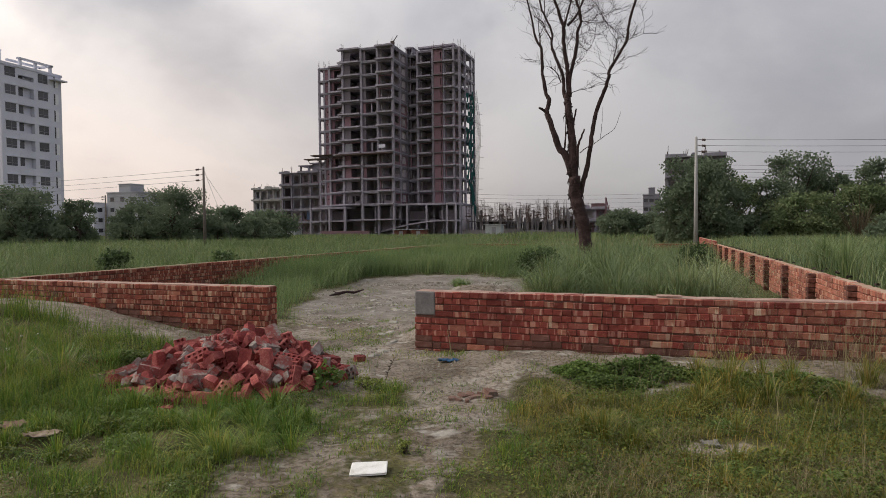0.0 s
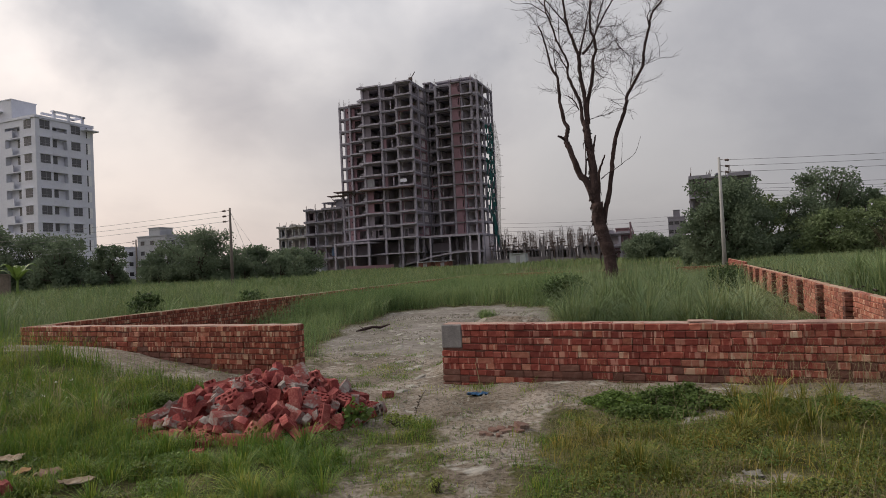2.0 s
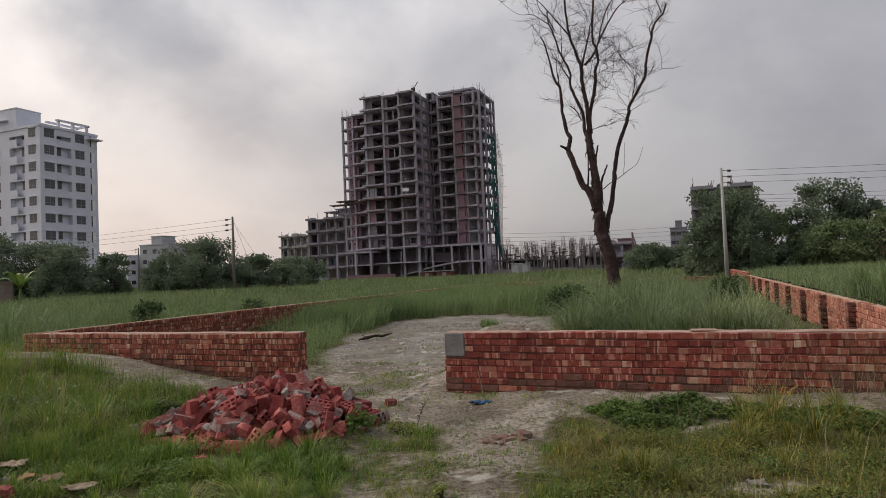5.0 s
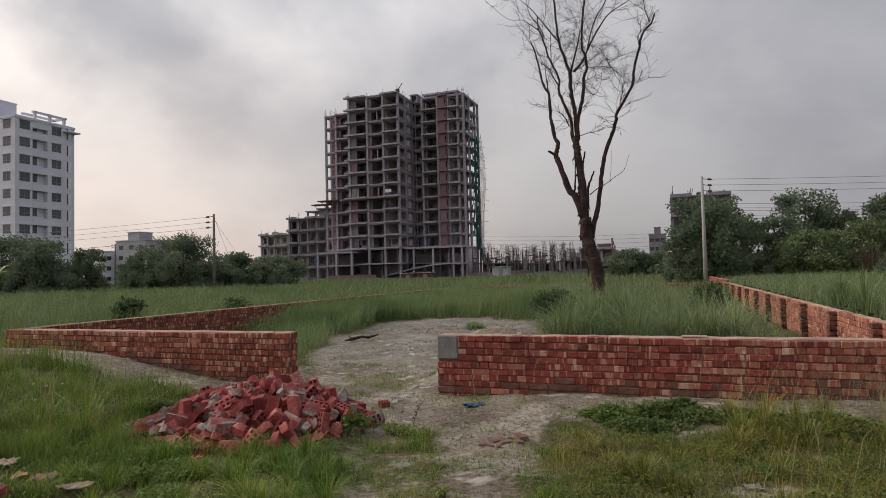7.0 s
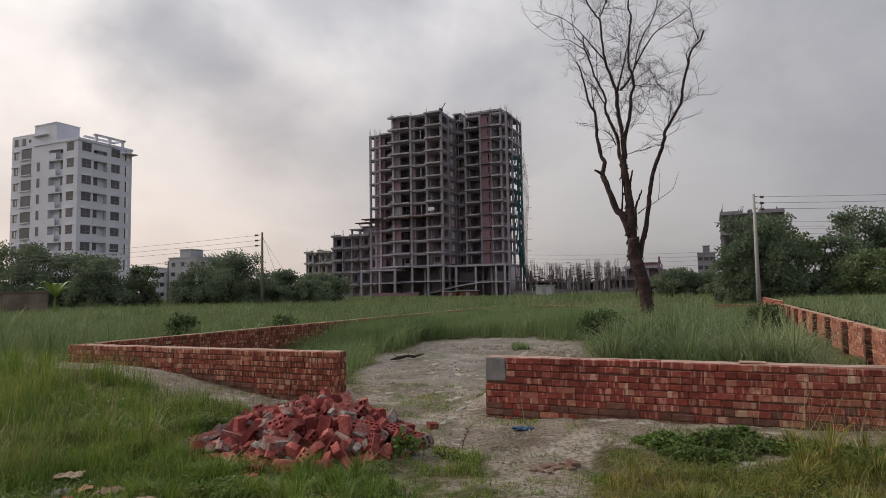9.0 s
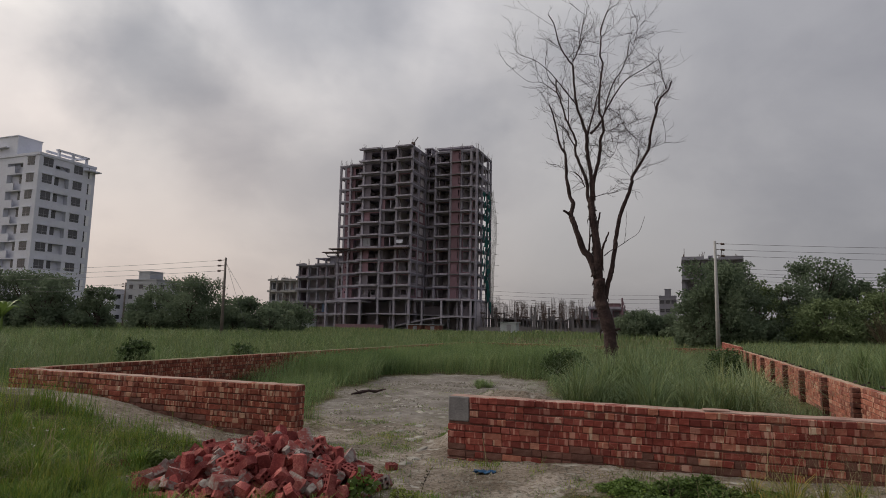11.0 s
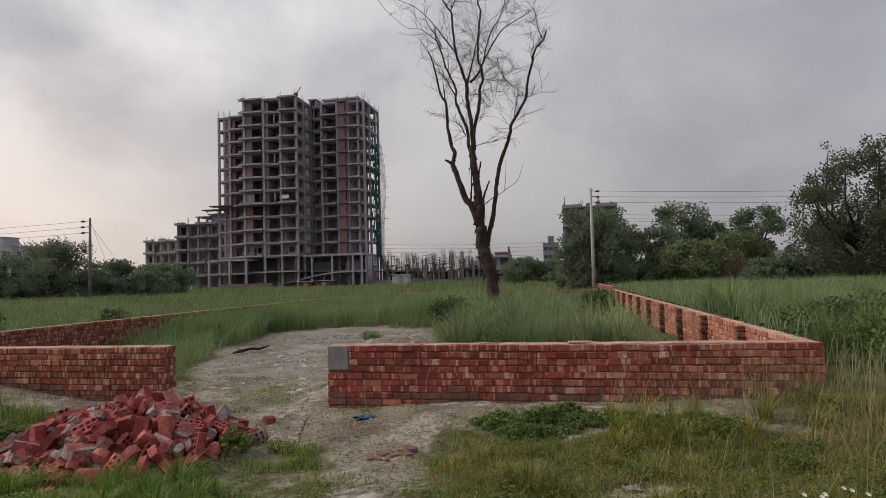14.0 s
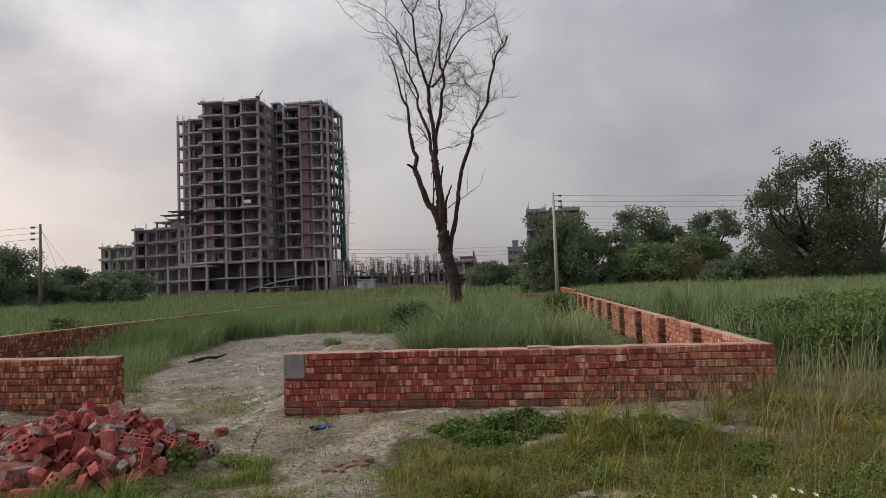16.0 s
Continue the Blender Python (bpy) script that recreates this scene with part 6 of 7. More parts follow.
level = 0
while level < 6:
    zc = 0.035 + 0.078 * level
    gap = 0.168
    for i in range(-10, 10):
        for j in range(-8, 9):
            x, y = HX + (i + 0.5 * (level % 2)) * gap + r_h.uniform(-0.06, 0.06), HY + j * gap + r_h.uniform(-0.06, 0.06)
            if heap_height(x, y) > max(0.004, zc - 0.03 + r_h.uniform(-0.02, 0.02)):
                surface = heap_height(x, y) < zc + 0.17
                if not surface:
                    continue
                clad = r_h.random() < 0.2
                me = r_h.choice(CLAD if clad else PLAIN + PLAIN[:3] + PLAIN[6:])
                tilt = 38 if level else 22
                b = new("brick", me)
                b.matrix_basis = pose(x, y, float(ground_z(x, y)) + zc + r_h.uniform(-0.01, 0.035), r_h.gauss(0, tilt) + (90 if r_h.random() < 0.45 else 0), r_h.gauss(0, tilt), r_h.uniform(0, 360)) @ Matrix.Diagonal((1.10, 1.08, 1.08, 1))
                tagged(b, "broken brick caked in old grey mortar in the heap" if clad else "broken red clay brick lying in the heap", "brick", "bricks in the heap")
    level += 1
for x, y, turn, tip in ((-2.0, 6.2, 30, 25), (-2.75, 5.95, 80, -30), (-1.75, 5.95, 10, 40), (-2.5, 5.65, 55, 15), (-2.25, 6.75, 110, 20), (-3.05, 6.25, 160, 30), (-1.6, 6.5, 75, -35)):
    b = new("brick", r_h.choice(CLAD))
    b.matrix_basis = pose(x, y, float(ground_z(x, y)) + heap_height(x, y) + 0.02, tip, 0.6 * tip, turn) @ Matrix.Diagonal((1.15, 1.4, 1.6, 1))
    tagged(b, "lump of bricks stuck together with grey mortar", "brick", "bricks in the heap")
for k in range(90):
    a, q = r_h.uniform(0, 6.28), r_h.uniform(0.1, 0.85)
    x, y = HX - 0.15 + math.cos(a) * q * 1.45, HY - 0.15 + math.sin(a) * q * 1.12
    b = new("brick_fragment", r_h.choice(CHIPS))
    b.matrix_basis = pose(x, y, float(ground_z(x, y)) + heap_height(x, y) + 0.03, r_h.uniform(0, 360), r_h.uniform(-40, 40), r_h.uniform(0, 360))
    tagged(b, "small broken chip of red brick on the heap", "brick", "brick chips")
for x, y, turn, me in ((-3.62, 6.25, 50, PLAIN[3]), (-3.4, 5.75, 110, PLAIN[3]), (-2.9, 5.4, 10, CLAD[2]), (-2.55, 5.3, 75, PLAIN[5]), (-3.95, 6.6, 30, PLAIN[6]), (-1.22, 7.19, 35, PLAIN[4]), (-4.05, 6.35, 75, PLAIN[4]), (-3.2, 5.62, 35, PLAIN[0]), (-2.72, 5.5, 60, PLAIN[3]), (-2.5, 5.08, 20, PLAIN[4]), (-3.3, 5.95, 130, PLAIN[0]), (-3.7, 6.05, 15, CLAD[2])):
    b = new("brick", me)
    b.matrix_basis = pose(x, y, float(ground_z(x, y)) + 0.03, r_h.uniform(-8, 8), r_h.uniform(-8, 8), turn)
    tagged(b, "stray broken brick lying on the ground", "brick", "stray bricks")

# ---- litter on the ground ----
M_DUSTY = material("dusty_brick_rubble", [(0.13, 0.062, 0.048), (0.175, 0.108, 0.086), (0.24, 0.19, 0.16)], 6, 0.95, 0.8, 50)
tile = new("tile", Bag().soft_box(-0.115, -0.085, 0, 0.115, 0.085, 0.015, 0.003, 0.003, random.Random(5)).mesh("tile", M_TILE))
tile.matrix_basis = pose(-0.56, 3.87, float(ground_z(-0.56, 3.87)) + 0.006, 3, -2, 4)
tagged(tile, "white glazed tile lying flat on the silt", "tile")


def crumpled(nx, ny, w, d, h, seed, mat, name):
    g = random.Random(seed)
    b = Bag()
    for side in (0.0, 0.006):
        for i in range(nx + 1):
            for j in range(ny + 1):
                gg = random.Random(seed * 977 + i * 31 + j)
                b.v.append(((i / nx - 0.5) * w * gg.uniform(0.8, 1.1), (j / ny - 0.5) * d * gg.uniform(0.8, 1.15), gg.uniform(0, h) + side))
    k = (nx + 1) * (ny + 1)
    for i in range(nx):
        for j in range(ny):
            a = i * (ny + 1) + j
            b.f += [(a, a + ny + 1, a + ny + 2, a + 1)[::-1], (k + a, k + a + ny + 1, k + a + ny + 2, k + a + 1)]
    return b.mesh(name, mat)


def litter(name, label, category, me, x, y, turn, group=""):
    ob = new(name, me)
    ob.matrix_basis = pose(x, y, float(ground_z(x, y)) + 0.004, 0, 0, turn)
    return tagged(ob, label, category, group)


litter("plastic_film", "crumpled blue plastic bag on the silt", "litter", crumpled(7, 4, 0.26, 0.10, 0.04, 3, M_PLASTIC, "plastic_film"), -0.17, 7.08, -8)
RUBBLE = [holed_brick(L, M_DUSTY, 120 + i, False) for i, L in enumerate((0.10, 0.07, 0.13, 0.055))]
for i in range(9):
    x, y, bit = -0.08 + 0.04 * i + 0.02 * math.sin(i * 7.1), 5.62 + 0.007 * i + 0.07 * math.sin(i * 3.7), new("brick_fragment", RUBBLE[i % 4])
    bit.matrix_basis = pose(x, y, float(ground_z(x, y)) + 0.002, 7 * math.sin(i), 9 * math.sin(2 * i), 61 * i) @ Matrix.Diagonal((0.75, 0.75, 0.45, 1))
    tagged(bit, "dusty crushed brick fragment sunk in the path", "brick", "crushed brick on the path")
chunk = new("brick", RUBBLE[2])
chunk.matrix_basis = pose(0.27, 5.72, float(ground_z(0.27, 5.72)) + 0.012, 10, 12, 35)
tagged(chunk, "broken brick half sunk in the path", "brick", "stray bricks")
litter("cement_lump", "spilled lump of pale cement in the grass", "rubble", crumpled(8, 6, 0.13, 0.10, 0.02, 8, M_STONE, "cement_lump"), 1.79, 4.42, 0)
M_TAN_CARD = material("tan_card", [(0.30, 0.17, 0.08), (0.42, 0.26, 0.13)], 8, 0.9, 0.4, 30)
M_PINK_TILE = material("pinkish_tile", [(0.22, 0.12, 0.10), (0.32, 0.20, 0.17)], 8, 0.9, 0.4, 30)
SCRAPS = [(-3.98, 4.80, 0.23, 0.14, M_LITTER, "torn cream card lying in the grass", 25), (-3.66, 4.52, 0.2, 0.12, M_TAN_CARD, "torn tan scrap of card in the grass", 35), (-3.42, 4.56, 0.2, 0.13, M_PINK_TILE, "pinkish broken tile lying flat in the grass", 10), (-3.07, 4.38, 0.24, 0.10, M_LITTER, "torn cream card lying in the grass", 15)]
for i, (x, y, w, d, mat, label, turn) in enumerate(SCRAPS):
    litter("torn_card" if i != 2 else "broken_tile", label, "litter", crumpled(6, 4, w, d, 0.03, 20 + i, mat, "torn_card"), x, y, turn, "torn card scraps").location.z += 0.055
litter("stone", "round grey stone half hidden in the grass", "stone", crumpled(7, 6, 0.19, 0.15, 0.10, 29, M_STONE, "stone"), -3.74, 4.43, 20)
half = new("brick", PLAIN[5])
half.matrix_basis = pose(-3.5, 4.2, float(ground_z(-3.5, 4.2)) + 0.07, 0, 78, 70) @ Matrix.Diagonal((1.1, 1.25, 1.0, 1))
tagged(half, "broken half brick standing on end in the grass", "brick", "stray bricks")
litter("fallen_branch", "dark fallen branch lying on the sand", "branch", Bag().tube([(-0.42, 0, 0.03), (-0.2, 0.06, 0.06), (-0.02, 0.0, 0.10), (0.16, 0.05, 0.07), (0.40, 0.0, 0.13)], [0.015, 0.04, 0.03, 0.035, 0.012], 6).tube([(-0.2, 0.05, 0.05), (-0.3, 0.2, 0.12)], [0.02, 0.008], 5).tube([(0.1, 0.03, 0.07), (0.2, -0.12, 0.12)], [0.018, 0.008], 5).mesh("fallen_branch", M_BARK), -2.8, 14.3, 25)
# pale flakes of dried mud along a trodden line through the gate
r_f = random.Random(77)


def mud_patch(w, d, seed):
    """A low crust with a ragged rim that dips into the ground."""
    g, b = random.Random(seed), Bag()
    b.v.append((0, 0, 0.016))
    for ring, lift in ((0.55, 0.013), (1.0, -0.012)):
        for k in range(12):
            q = ring * g.uniform(0.7, 1.15)
            b.v.append((w / 2 * q * math.cos(k * 0.5236), d / 2 * q * math.sin(k * 0.5236), lift))
    for k in range(12):
        j = (k + 1) % 12
        b.f += [(0, 1 + k, 1 + j), (1 + k, 13 + k, 13 + j, 1 + j)]
    return b.mesh("mud_flake", M_FLAKE)


for i in range(14):
    y = 7.4 + 0.5 * i + r_f.uniform(-0.2, 0.2)
    x = -1.2 - 0.13 * (y - 8.8) + r_f.uniform(-0.25, 0.25)
    litter("mud_flake", "pale flake of dried mud on the silt", "soil", mud_patch(r_f.uniform(0.12, 0.26), r_f.uniform(0.16, 0.4), 40 + i), x, y, r_f.uniform(-30, 30), "dried mud flakes")
for i, (x, y) in enumerate([(2.53, 3.72), (2.62, 3.66), (2.66, 3.69), (2.78, 3.73), (2.81, 3.69), (2.86, 3.62), (2.75, 3.5), (2.98, 3.45), (-5.3, 7.0), (-5.15, 6.95), (-5.0, 7.1), (-4.93, 6.5), (-4.85, 6.45)]):
    f = thing("wild_flower", "white wild flower on a thin stem", "flower", pose(x, y, float(ground_z(x, y)) - 0.01, 30, 8 * math.sin(5 * i), 12 * math.sin(3 * i)), "white wild flowers")
    part("stem", Bag().tube([(0, 0, 0), (0.01, 0, 0.1), (0.015, 0, 0.17)], 0.003, 4), M_GRASS, f)
    for k in range(5):
        a = k * 1.2566
        c, s = math.cos(a), math.sin(a)
        b = Bag()
        b.v += [(0.015, 0, 0.17), (0.015 + 0.011 * c - 0.006 * s, 0.011 * s + 0.006 * c, 0.178), (0.015 + 0.018 * c, 0.018 * s, 0.175), (0.015 + 0.011 * c + 0.006 * s, 0.011 * s - 0.006 * c, 0.178), (0.015 + 0.011 * c, 0.011 * s, 0.171)]
        b.f += [(0, 3, 2, 1), (0, 1, 4), (1, 2, 4), (2, 3, 4), (3, 0, 4)]
        part("petal", b, M_PETAL, f)

# ---- grass ----


def blades(name, label, x, y, h, w, mat, seed, bend=0.45, wind=(0.25, 0.0)):
    """Tapered, bent blades of grass, each of three triangles, joined."""
    g = np.random.default_rng(seed)
    n = len(x)
    if not n:
        return None
    z = ground_z(x, y) - 0.01
    a = g.random(n) * 2 * np.pi
    face = np.stack([np.cos(a), np.sin(a), np.zeros(n)], 1)
    lean = np.stack([np.cos(a + 1.57), np.sin(a + 1.57), np.zeros(n)], 1) * (g.random(n) * bend)[:, None] + np.array([wind[0], wind[1], 0]) * g.uniform(-0.5, 1.0, n)[:, None] + 0.12 * g.normal(size=(n, 3)) * [1, 1, 0]
    base = np.stack([x, y, z], 1)
    up = np.array([0, 0, 1.0])
    half = (w / 2)[:, None]
    hh = h[:, None]
    mid = base + up * hh * 0.55 + lean * hh * 0.3
    tip = base + up * hh * (1 - 0.25 * np.linalg.norm(lean, axis=1, keepdims=True)) + lean * hh * 0.95
    v = np.stack([base - face * half, base + face * half, mid - face * half * 0.8, mid + face * half * 0.8, tip], 1).reshape(-1, 3)
    k = np.arange(n)[:, None] * 5
    tris = np.concatenate([k + [0, 1, 3], k + [0, 3, 2], k + [2, 3, 4]])
    return tagged(new(name, soup(name, v, tris, mat)), label, "grass", kind="stuff")


def scatter(n, x0, x1, y0, y1, seed):
    g = np.random.default_rng(seed)
    return g.uniform(x0, x1, n), g.uniform(y0, y1, n), g


def clear_of_walls(u, v):
    """False inside the bricks of the four walls."""
    front = (np.abs(v - 0.12) < 0.17) & (((u > -0.03) & (u < 6.0)) | ((u > -8.1) & (u < -2.2)))
    sides = (v > -0.05) & (v < 24.7) & ((np.abs(u - 5.5) < 0.24) | (np.abs(u + 7.87) < 0.17))
    return ~(front | sides)


def plot_free(x, y):
    u, v = to_uv(x, y)
    heap = np.hypot((x - HX + 0.25) / 1.12, (y - HY + 0.17) / 0.85) > 1
    for q in SCRAPS:
        heap = heap & (np.hypot(x - q[0], (y - q[1] + 0.05) * 0.8) > 0.12)
    return clear_of_walls(u, v) & heap


# short turf in front of the wall
x, y, g = scatter(222000, -5.6, 5.2, 2.6, 8.8, 1)
u, v = to_uv(x, y)
s = sandiness(x, y)
keep = (g.random(len(x)) < np.clip(1.05 - 1.5 * s, 0.015 + 0.4 * step(value_noise(x, y, 0.55), 0.5, 0.8), 1) * (0.12 + 0.88 * step(value_noise(x, y, 0.2) + 0.35 * value_noise(x, y, 0.9), 0.42, 0.85))) & plot_free(x, y) & (v < 0.0) & (np.hypot(x + 0.56, y - 3.87) > 0.19)
x, y, s = x[keep], y[keep], s[keep]
tuft = value_noise(x, y, 0.2) * (0.25 + 0.75 * value_noise(x, y, 0.8)) * (0.5 + 0.5 * step(y, 3.9, 5.2))
h = (0.03 + 0.26 * tuft ** 1.1) * g.uniform(0.5, 1.3, len(x)) * (1 - 0.6 * s) * (1 + 0.6 * step(-x, 1.0, 2.2))
w = g.uniform(0.003, 0.006, len(x))
east = x + 0.25 * np.sin(3 * y) > 0.55
blades("turf", "short lush green turf round the brick heap", x[~east], y[~east], h[~east], w[~east], M_FRESH, 2, 0.9)
blades("turf", "short patchy yellow-green turf east of the path", x[east], y[east], 0.75 * h[east], w[east], M_ROUGH, 2, 1.3)
# small leaves of clover and creeping weeds woven into the turf
x, y, g = scatter(200000, -5.6, 5.6, 2.6, 7.6, 31)
u, v = to_uv(x, y)
patch = step(value_noise(x, y, 0.7) + 0.45 * value_noise(x, y, 0.22) + 0.12 * step(x, 0.4, 1.0), 0.62, 0.95)
keep = (g.random(len(x)) < patch * np.clip(1.0 - 1.7 * sandiness(x, y), 0, 1)) & plot_free(x, y) & (v < -0.6) & (np.hypot(x + 0.56, y - 3.87) > 0.19)
x, y, patch = x[keep], y[keep], patch[keep]
n = len(x)
p = np.stack([x, y, ground_z(x, y) + g.uniform(0.005, 0.02 + 0.10 * patch, n)], 1)
axis = g.normal(size=(n, 3)) * [1, 1, 0.35]
axis /= np.linalg.norm(axis, axis=1, keepdims=True)
side = np.cross(axis, np.array([0, 0, 1.0]) + 0.45 * g.normal(size=(n, 3)))
side /= np.linalg.norm(side, axis=1, keepdims=True)
size = g.uniform(0.010, 0.024, n)[:, None]
k = np.arange(n)[:, None] * 4
tagged(new("clover", soup("clover", np.stack([p, p + axis * size * 0.5 + side * size * 0.4, p + axis * size, p + axis * size * 0.5 - side * size * 0.4], 1).reshape(-1, 3), np.concatenate([k + [0, 1, 2], k + [0, 2, 3]]), M_CLOVER)), "low clover leaves and creeping weeds in the turf", "weed", kind="stuff")
# withered low grass in patches
x, y, g = scatter(36000, 0.5, 5.6, 2.8, 6.2, 33)
keep = (g.random(len(x)) < step(value_noise(x, y, 0.6), 0.5, 0.75) * np.clip(1 - 1.7 * sandiness(x, y), 0, 1)) & plot_free(x, y)
x, y = x[keep], y[keep]
blades("withered_grass", "withered straw-brown grass lying in patches", x, y, g.uniform(0.04, 0.16, len(x)), g.uniform(0.0025, 0.0045, len(x)), M_DRY, 34, 2.0)
# thin wiry grass on the silt inside the gate
x, y, g = scatter(170000, -4.0, 2.6, 3.0, 17, 21)
u, v = to_uv(x, y)
thin = (1 - 0.85 * step(y, 9.8, 11.0)) * np.maximum(step(value_noise(x, y, 1.3), 0.45, 0.7), step(np.maximum(1 - np.hypot((u + 1.35) / 0.9, (v - 0.3) / 1.5), 1 - np.hypot((x + 0.8) / 1.0, (y - 4.7) / 1.5)), 0.0, 0.3)) * step(value_noise(x, y, 0.22) + 0.3 * value_noise(x, y, 0.7), 0.55, 0.9)
keep = (sandiness(x, y) > 0.1) & (g.random(len(x)) < 1.2 * thin) & plot_free(x, y) & (np.hypot(x + 0.56, y - 3.87) > 0.19)
x, y = x[keep], y[keep]
blades("thin_grass", "thin yellow-green grass creeping over the silt", x, y, g.uniform(0.02, 0.06, len(x)) * (0.8 + 0.03 * y), g.uniform(0.004, 0.007, len(x)), M_FRESH, 22, 2.0)
# turf behind and beside the viewer
x, y, g = scatter(34000, -9, 9, -5, 3.2, 23)
keep = g.random(len(x)) < np.clip(1 - 1.4 * sandiness(x, y), 0, 1) * (0.3 + 0.7 * value_noise(x, y, 0.5)) * np.maximum(step(np.maximum(np.abs(x), -y + 2.0), 1.6, 3.0), 0.5 * step(y, 1.6, 2.7))
x, y = x[keep], y[keep]
blades("outer_turf", "short green turf beside the path", x, y, g.uniform(0.05, 0.16, len(x)), g.uniform(0.006, 0.011, len(x)), M_FRESH, 24, 0.9)
# knee-high grass round the heap and to the west
x, y, g = scatter(60000, -9.5, -2.6, 3.2, 10.2, 3)
u, v = to_uv(x, y)
s = sandiness(x, y)
keep = (g.random(len(x)) < np.clip(1 - 2.2 * s, 0, 1) * step(-x, 3.0, 5.0) * step(value_noise(x, y, 0.8), 0.25, 0.65)) & plot_free(x, y) & (v < -0.9)
x, y = x[keep], y[keep]
blades("knee_high_grass", "knee-high soft green grass beside the silt strip", x, y, g.uniform(0.12, 0.42, len(x)) * (0.6 + 0.4 * step(-x, 3.5, 6)), g.uniform(0.004, 0.008, len(x)), M_FRESH, 4, 0.8)
# long thin stalks leaning over the silt bank
x, y, g = scatter(9000, -8.5, -3.1, 5.5, 8.2, 41)
u, v = to_uv(x, y)
keep = (v < -0.95) & (g.random(len(x)) < (0.10 + 0.5 * step(-x, 4.2, 6.5)) * np.clip(1.2 - 1.6 * sandiness(x, y), 0, 1) * step(value_noise(x, y, 0.6), 0.25, 0.6)) & plot_free(x, y)
x, y = x[keep], y[keep]
blades("leaning_stalks", "long thin green stalks leaning over the silt bank", x, y, g.uniform(0.35, 0.72, len(x)) * (0.75 + 0.3 * step(-x, 4.0, 6.0)), g.uniform(0.003, 0.0055, len(x)), M_FRESH, 42, 0.7)
# rough grass to the east of the path, and dry stalks before the wall
x, y, g = scatter(24000, 0.4, 7.5, 2.8, 7.0, 5)
u, v = to_uv(x, y)
s = sandiness(x, y)
keep = (g.random(len(x)) < np.clip(1 - 1.9 * s, 0, 1) * step(value_noise(x, y, 0.25) + 0.5 * value_noise(x, y, 0.9), 0.55, 0.95)) & (v < -0.55) & plot_free(x, y)
x, y = x[keep], y[keep]
blades("rough_grass", "rough yellow-green grass in uneven tufts", x, y, g.uniform(0.04, 0.17, len(x)), g.uniform(0.003, 0.0055, len(x)), M_ROUGH, 6, 1.3)
x, y, g = scatter(7000, 1.2, 7.0, 3.2, 7.2, 7)
u, v = to_uv(x, y)
keep = (v < -0.15) & (g.random(len(x)) < 0.06 + 0.7 * step(u, 3.3, 5.2) * step(v, -1.6, -0.5)) & plot_free(x, y)
x, y = x[keep], y[keep]
blades("dry_stalks", "thin dry straw-coloured stalks before the brick wall", x, y, g.uniform(0.35, 0.9, len(x)), g.uniform(0.0022, 0.004, len(x)), M_DRY, 8, 1.3)
# reed grass inside the plot
x, y, g = scatter(190000, -9, 14, 8.5, 34, 9)
u, v = to_uv(x, y)
s = sandiness(x, y)
dens = np.clip(1 - 2.4 * s, 0, 1) * (0.5 + 0.5 * step(value_noise(x, y, 1.4), 0.25, 0.6)) * np.where((u > -0.5) & (v > 3) & (v < 18), 0.3 + 0.6 * step(value_noise(x, y, 0.8), 0.4, 0.75), 1.0)
keep = (u > -7.7) & (u < 5.35) & (v > 0.45) & (v < 24.3) & (g.random(len(x)) < dens) & clear_of_walls(u, v)
x, y, u, v = x[keep], y[keep], u[keep], v[keep]
clump = value_noise(x, y, 1.9)
h = (0.55 + 0.7 * clump) * g.uniform(0.55, 1.15, len(x)) * (0.4 + 0.6 * step(v, 0.8, 3.0)) * (0.45 + 0.55 * step(5.4 - u, 0.4, 2.4)) * (0.45 + 0.55 * np.maximum(step(u + 7.6, 1.2, 4.0), step(v, 4, 9)))
tall = np.where(u < -2.0, 0.74 + 0.05 * np.clip(u + 7.7, 0, 3) + 0.14 * value_noise(x, y, 0.6), 1.3)
h = np.minimum(h * (1 + 0.45 * step(v, 6, 10)), tall) * (0.55 + 0.45 * step(v, 3.0, 6.5))
h = np.where((u < -3.5) & (v > 7.0 + 0.6 * value_noise(x, y, 1.1)), g.uniform(0.55, 0.80, len(x)) + 0.045 * np.clip(u + 7.7, 0, 3), h)
h = np.where((u > 2.9) & (v > 7), np.minimum(h, 0.62) * 0.95, h)
h = np.where(np.hypot((x - 1.9) / 1.0, (y - 17.0) / 1.5) < 1, h * 0.35, h)
h = np.where(v > 20.5, g.uniform(0.7, 1.12, len(x)), h)
w = g.uniform(0.005, 0.010, len(x)) * (1 + 0.03 * v)
blue = u + 2.0 * (value_noise(x, y, 2.6) - 0.5) + 0.12 * (v - 8) > -0.3
blades("reed_grass", "soft bright green reed grass west of the bare silt", x[~blue], y[~blue], h[~blue], w[~blue], M_TALL, 10, 1.15)
h = np.where(blue, h * (0.45 + 0.75 * value_noise(x, y, 0.75)), h)
blades("reed_grass", "tall blue-green reed grass round the dead tree", x[blue], y[blue], h[blue], w[blue], M_REED, 17, 1.25)
# the same grass grown thick against the far half of the west wall
g = np.random.default_rng(18)
u, v = g.uniform(-7.68, -6.2, 15000), g.uniform(7.4, 24.2, 15000)
x, y = GX + u * UX + v * VX, GY + u * UY + v * VY
blades("reed_grass", "reed grass crowding the foot of the side wall", x, y, g.uniform(0.76, 0.97, len(x)) * (0.9 + 0.2 * value_noise(x, y, 0.8)), g.uniform(0.008, 0.014, len(x)), M_TALL, 19, 0.6)
# tussocks: blades springing out of one root


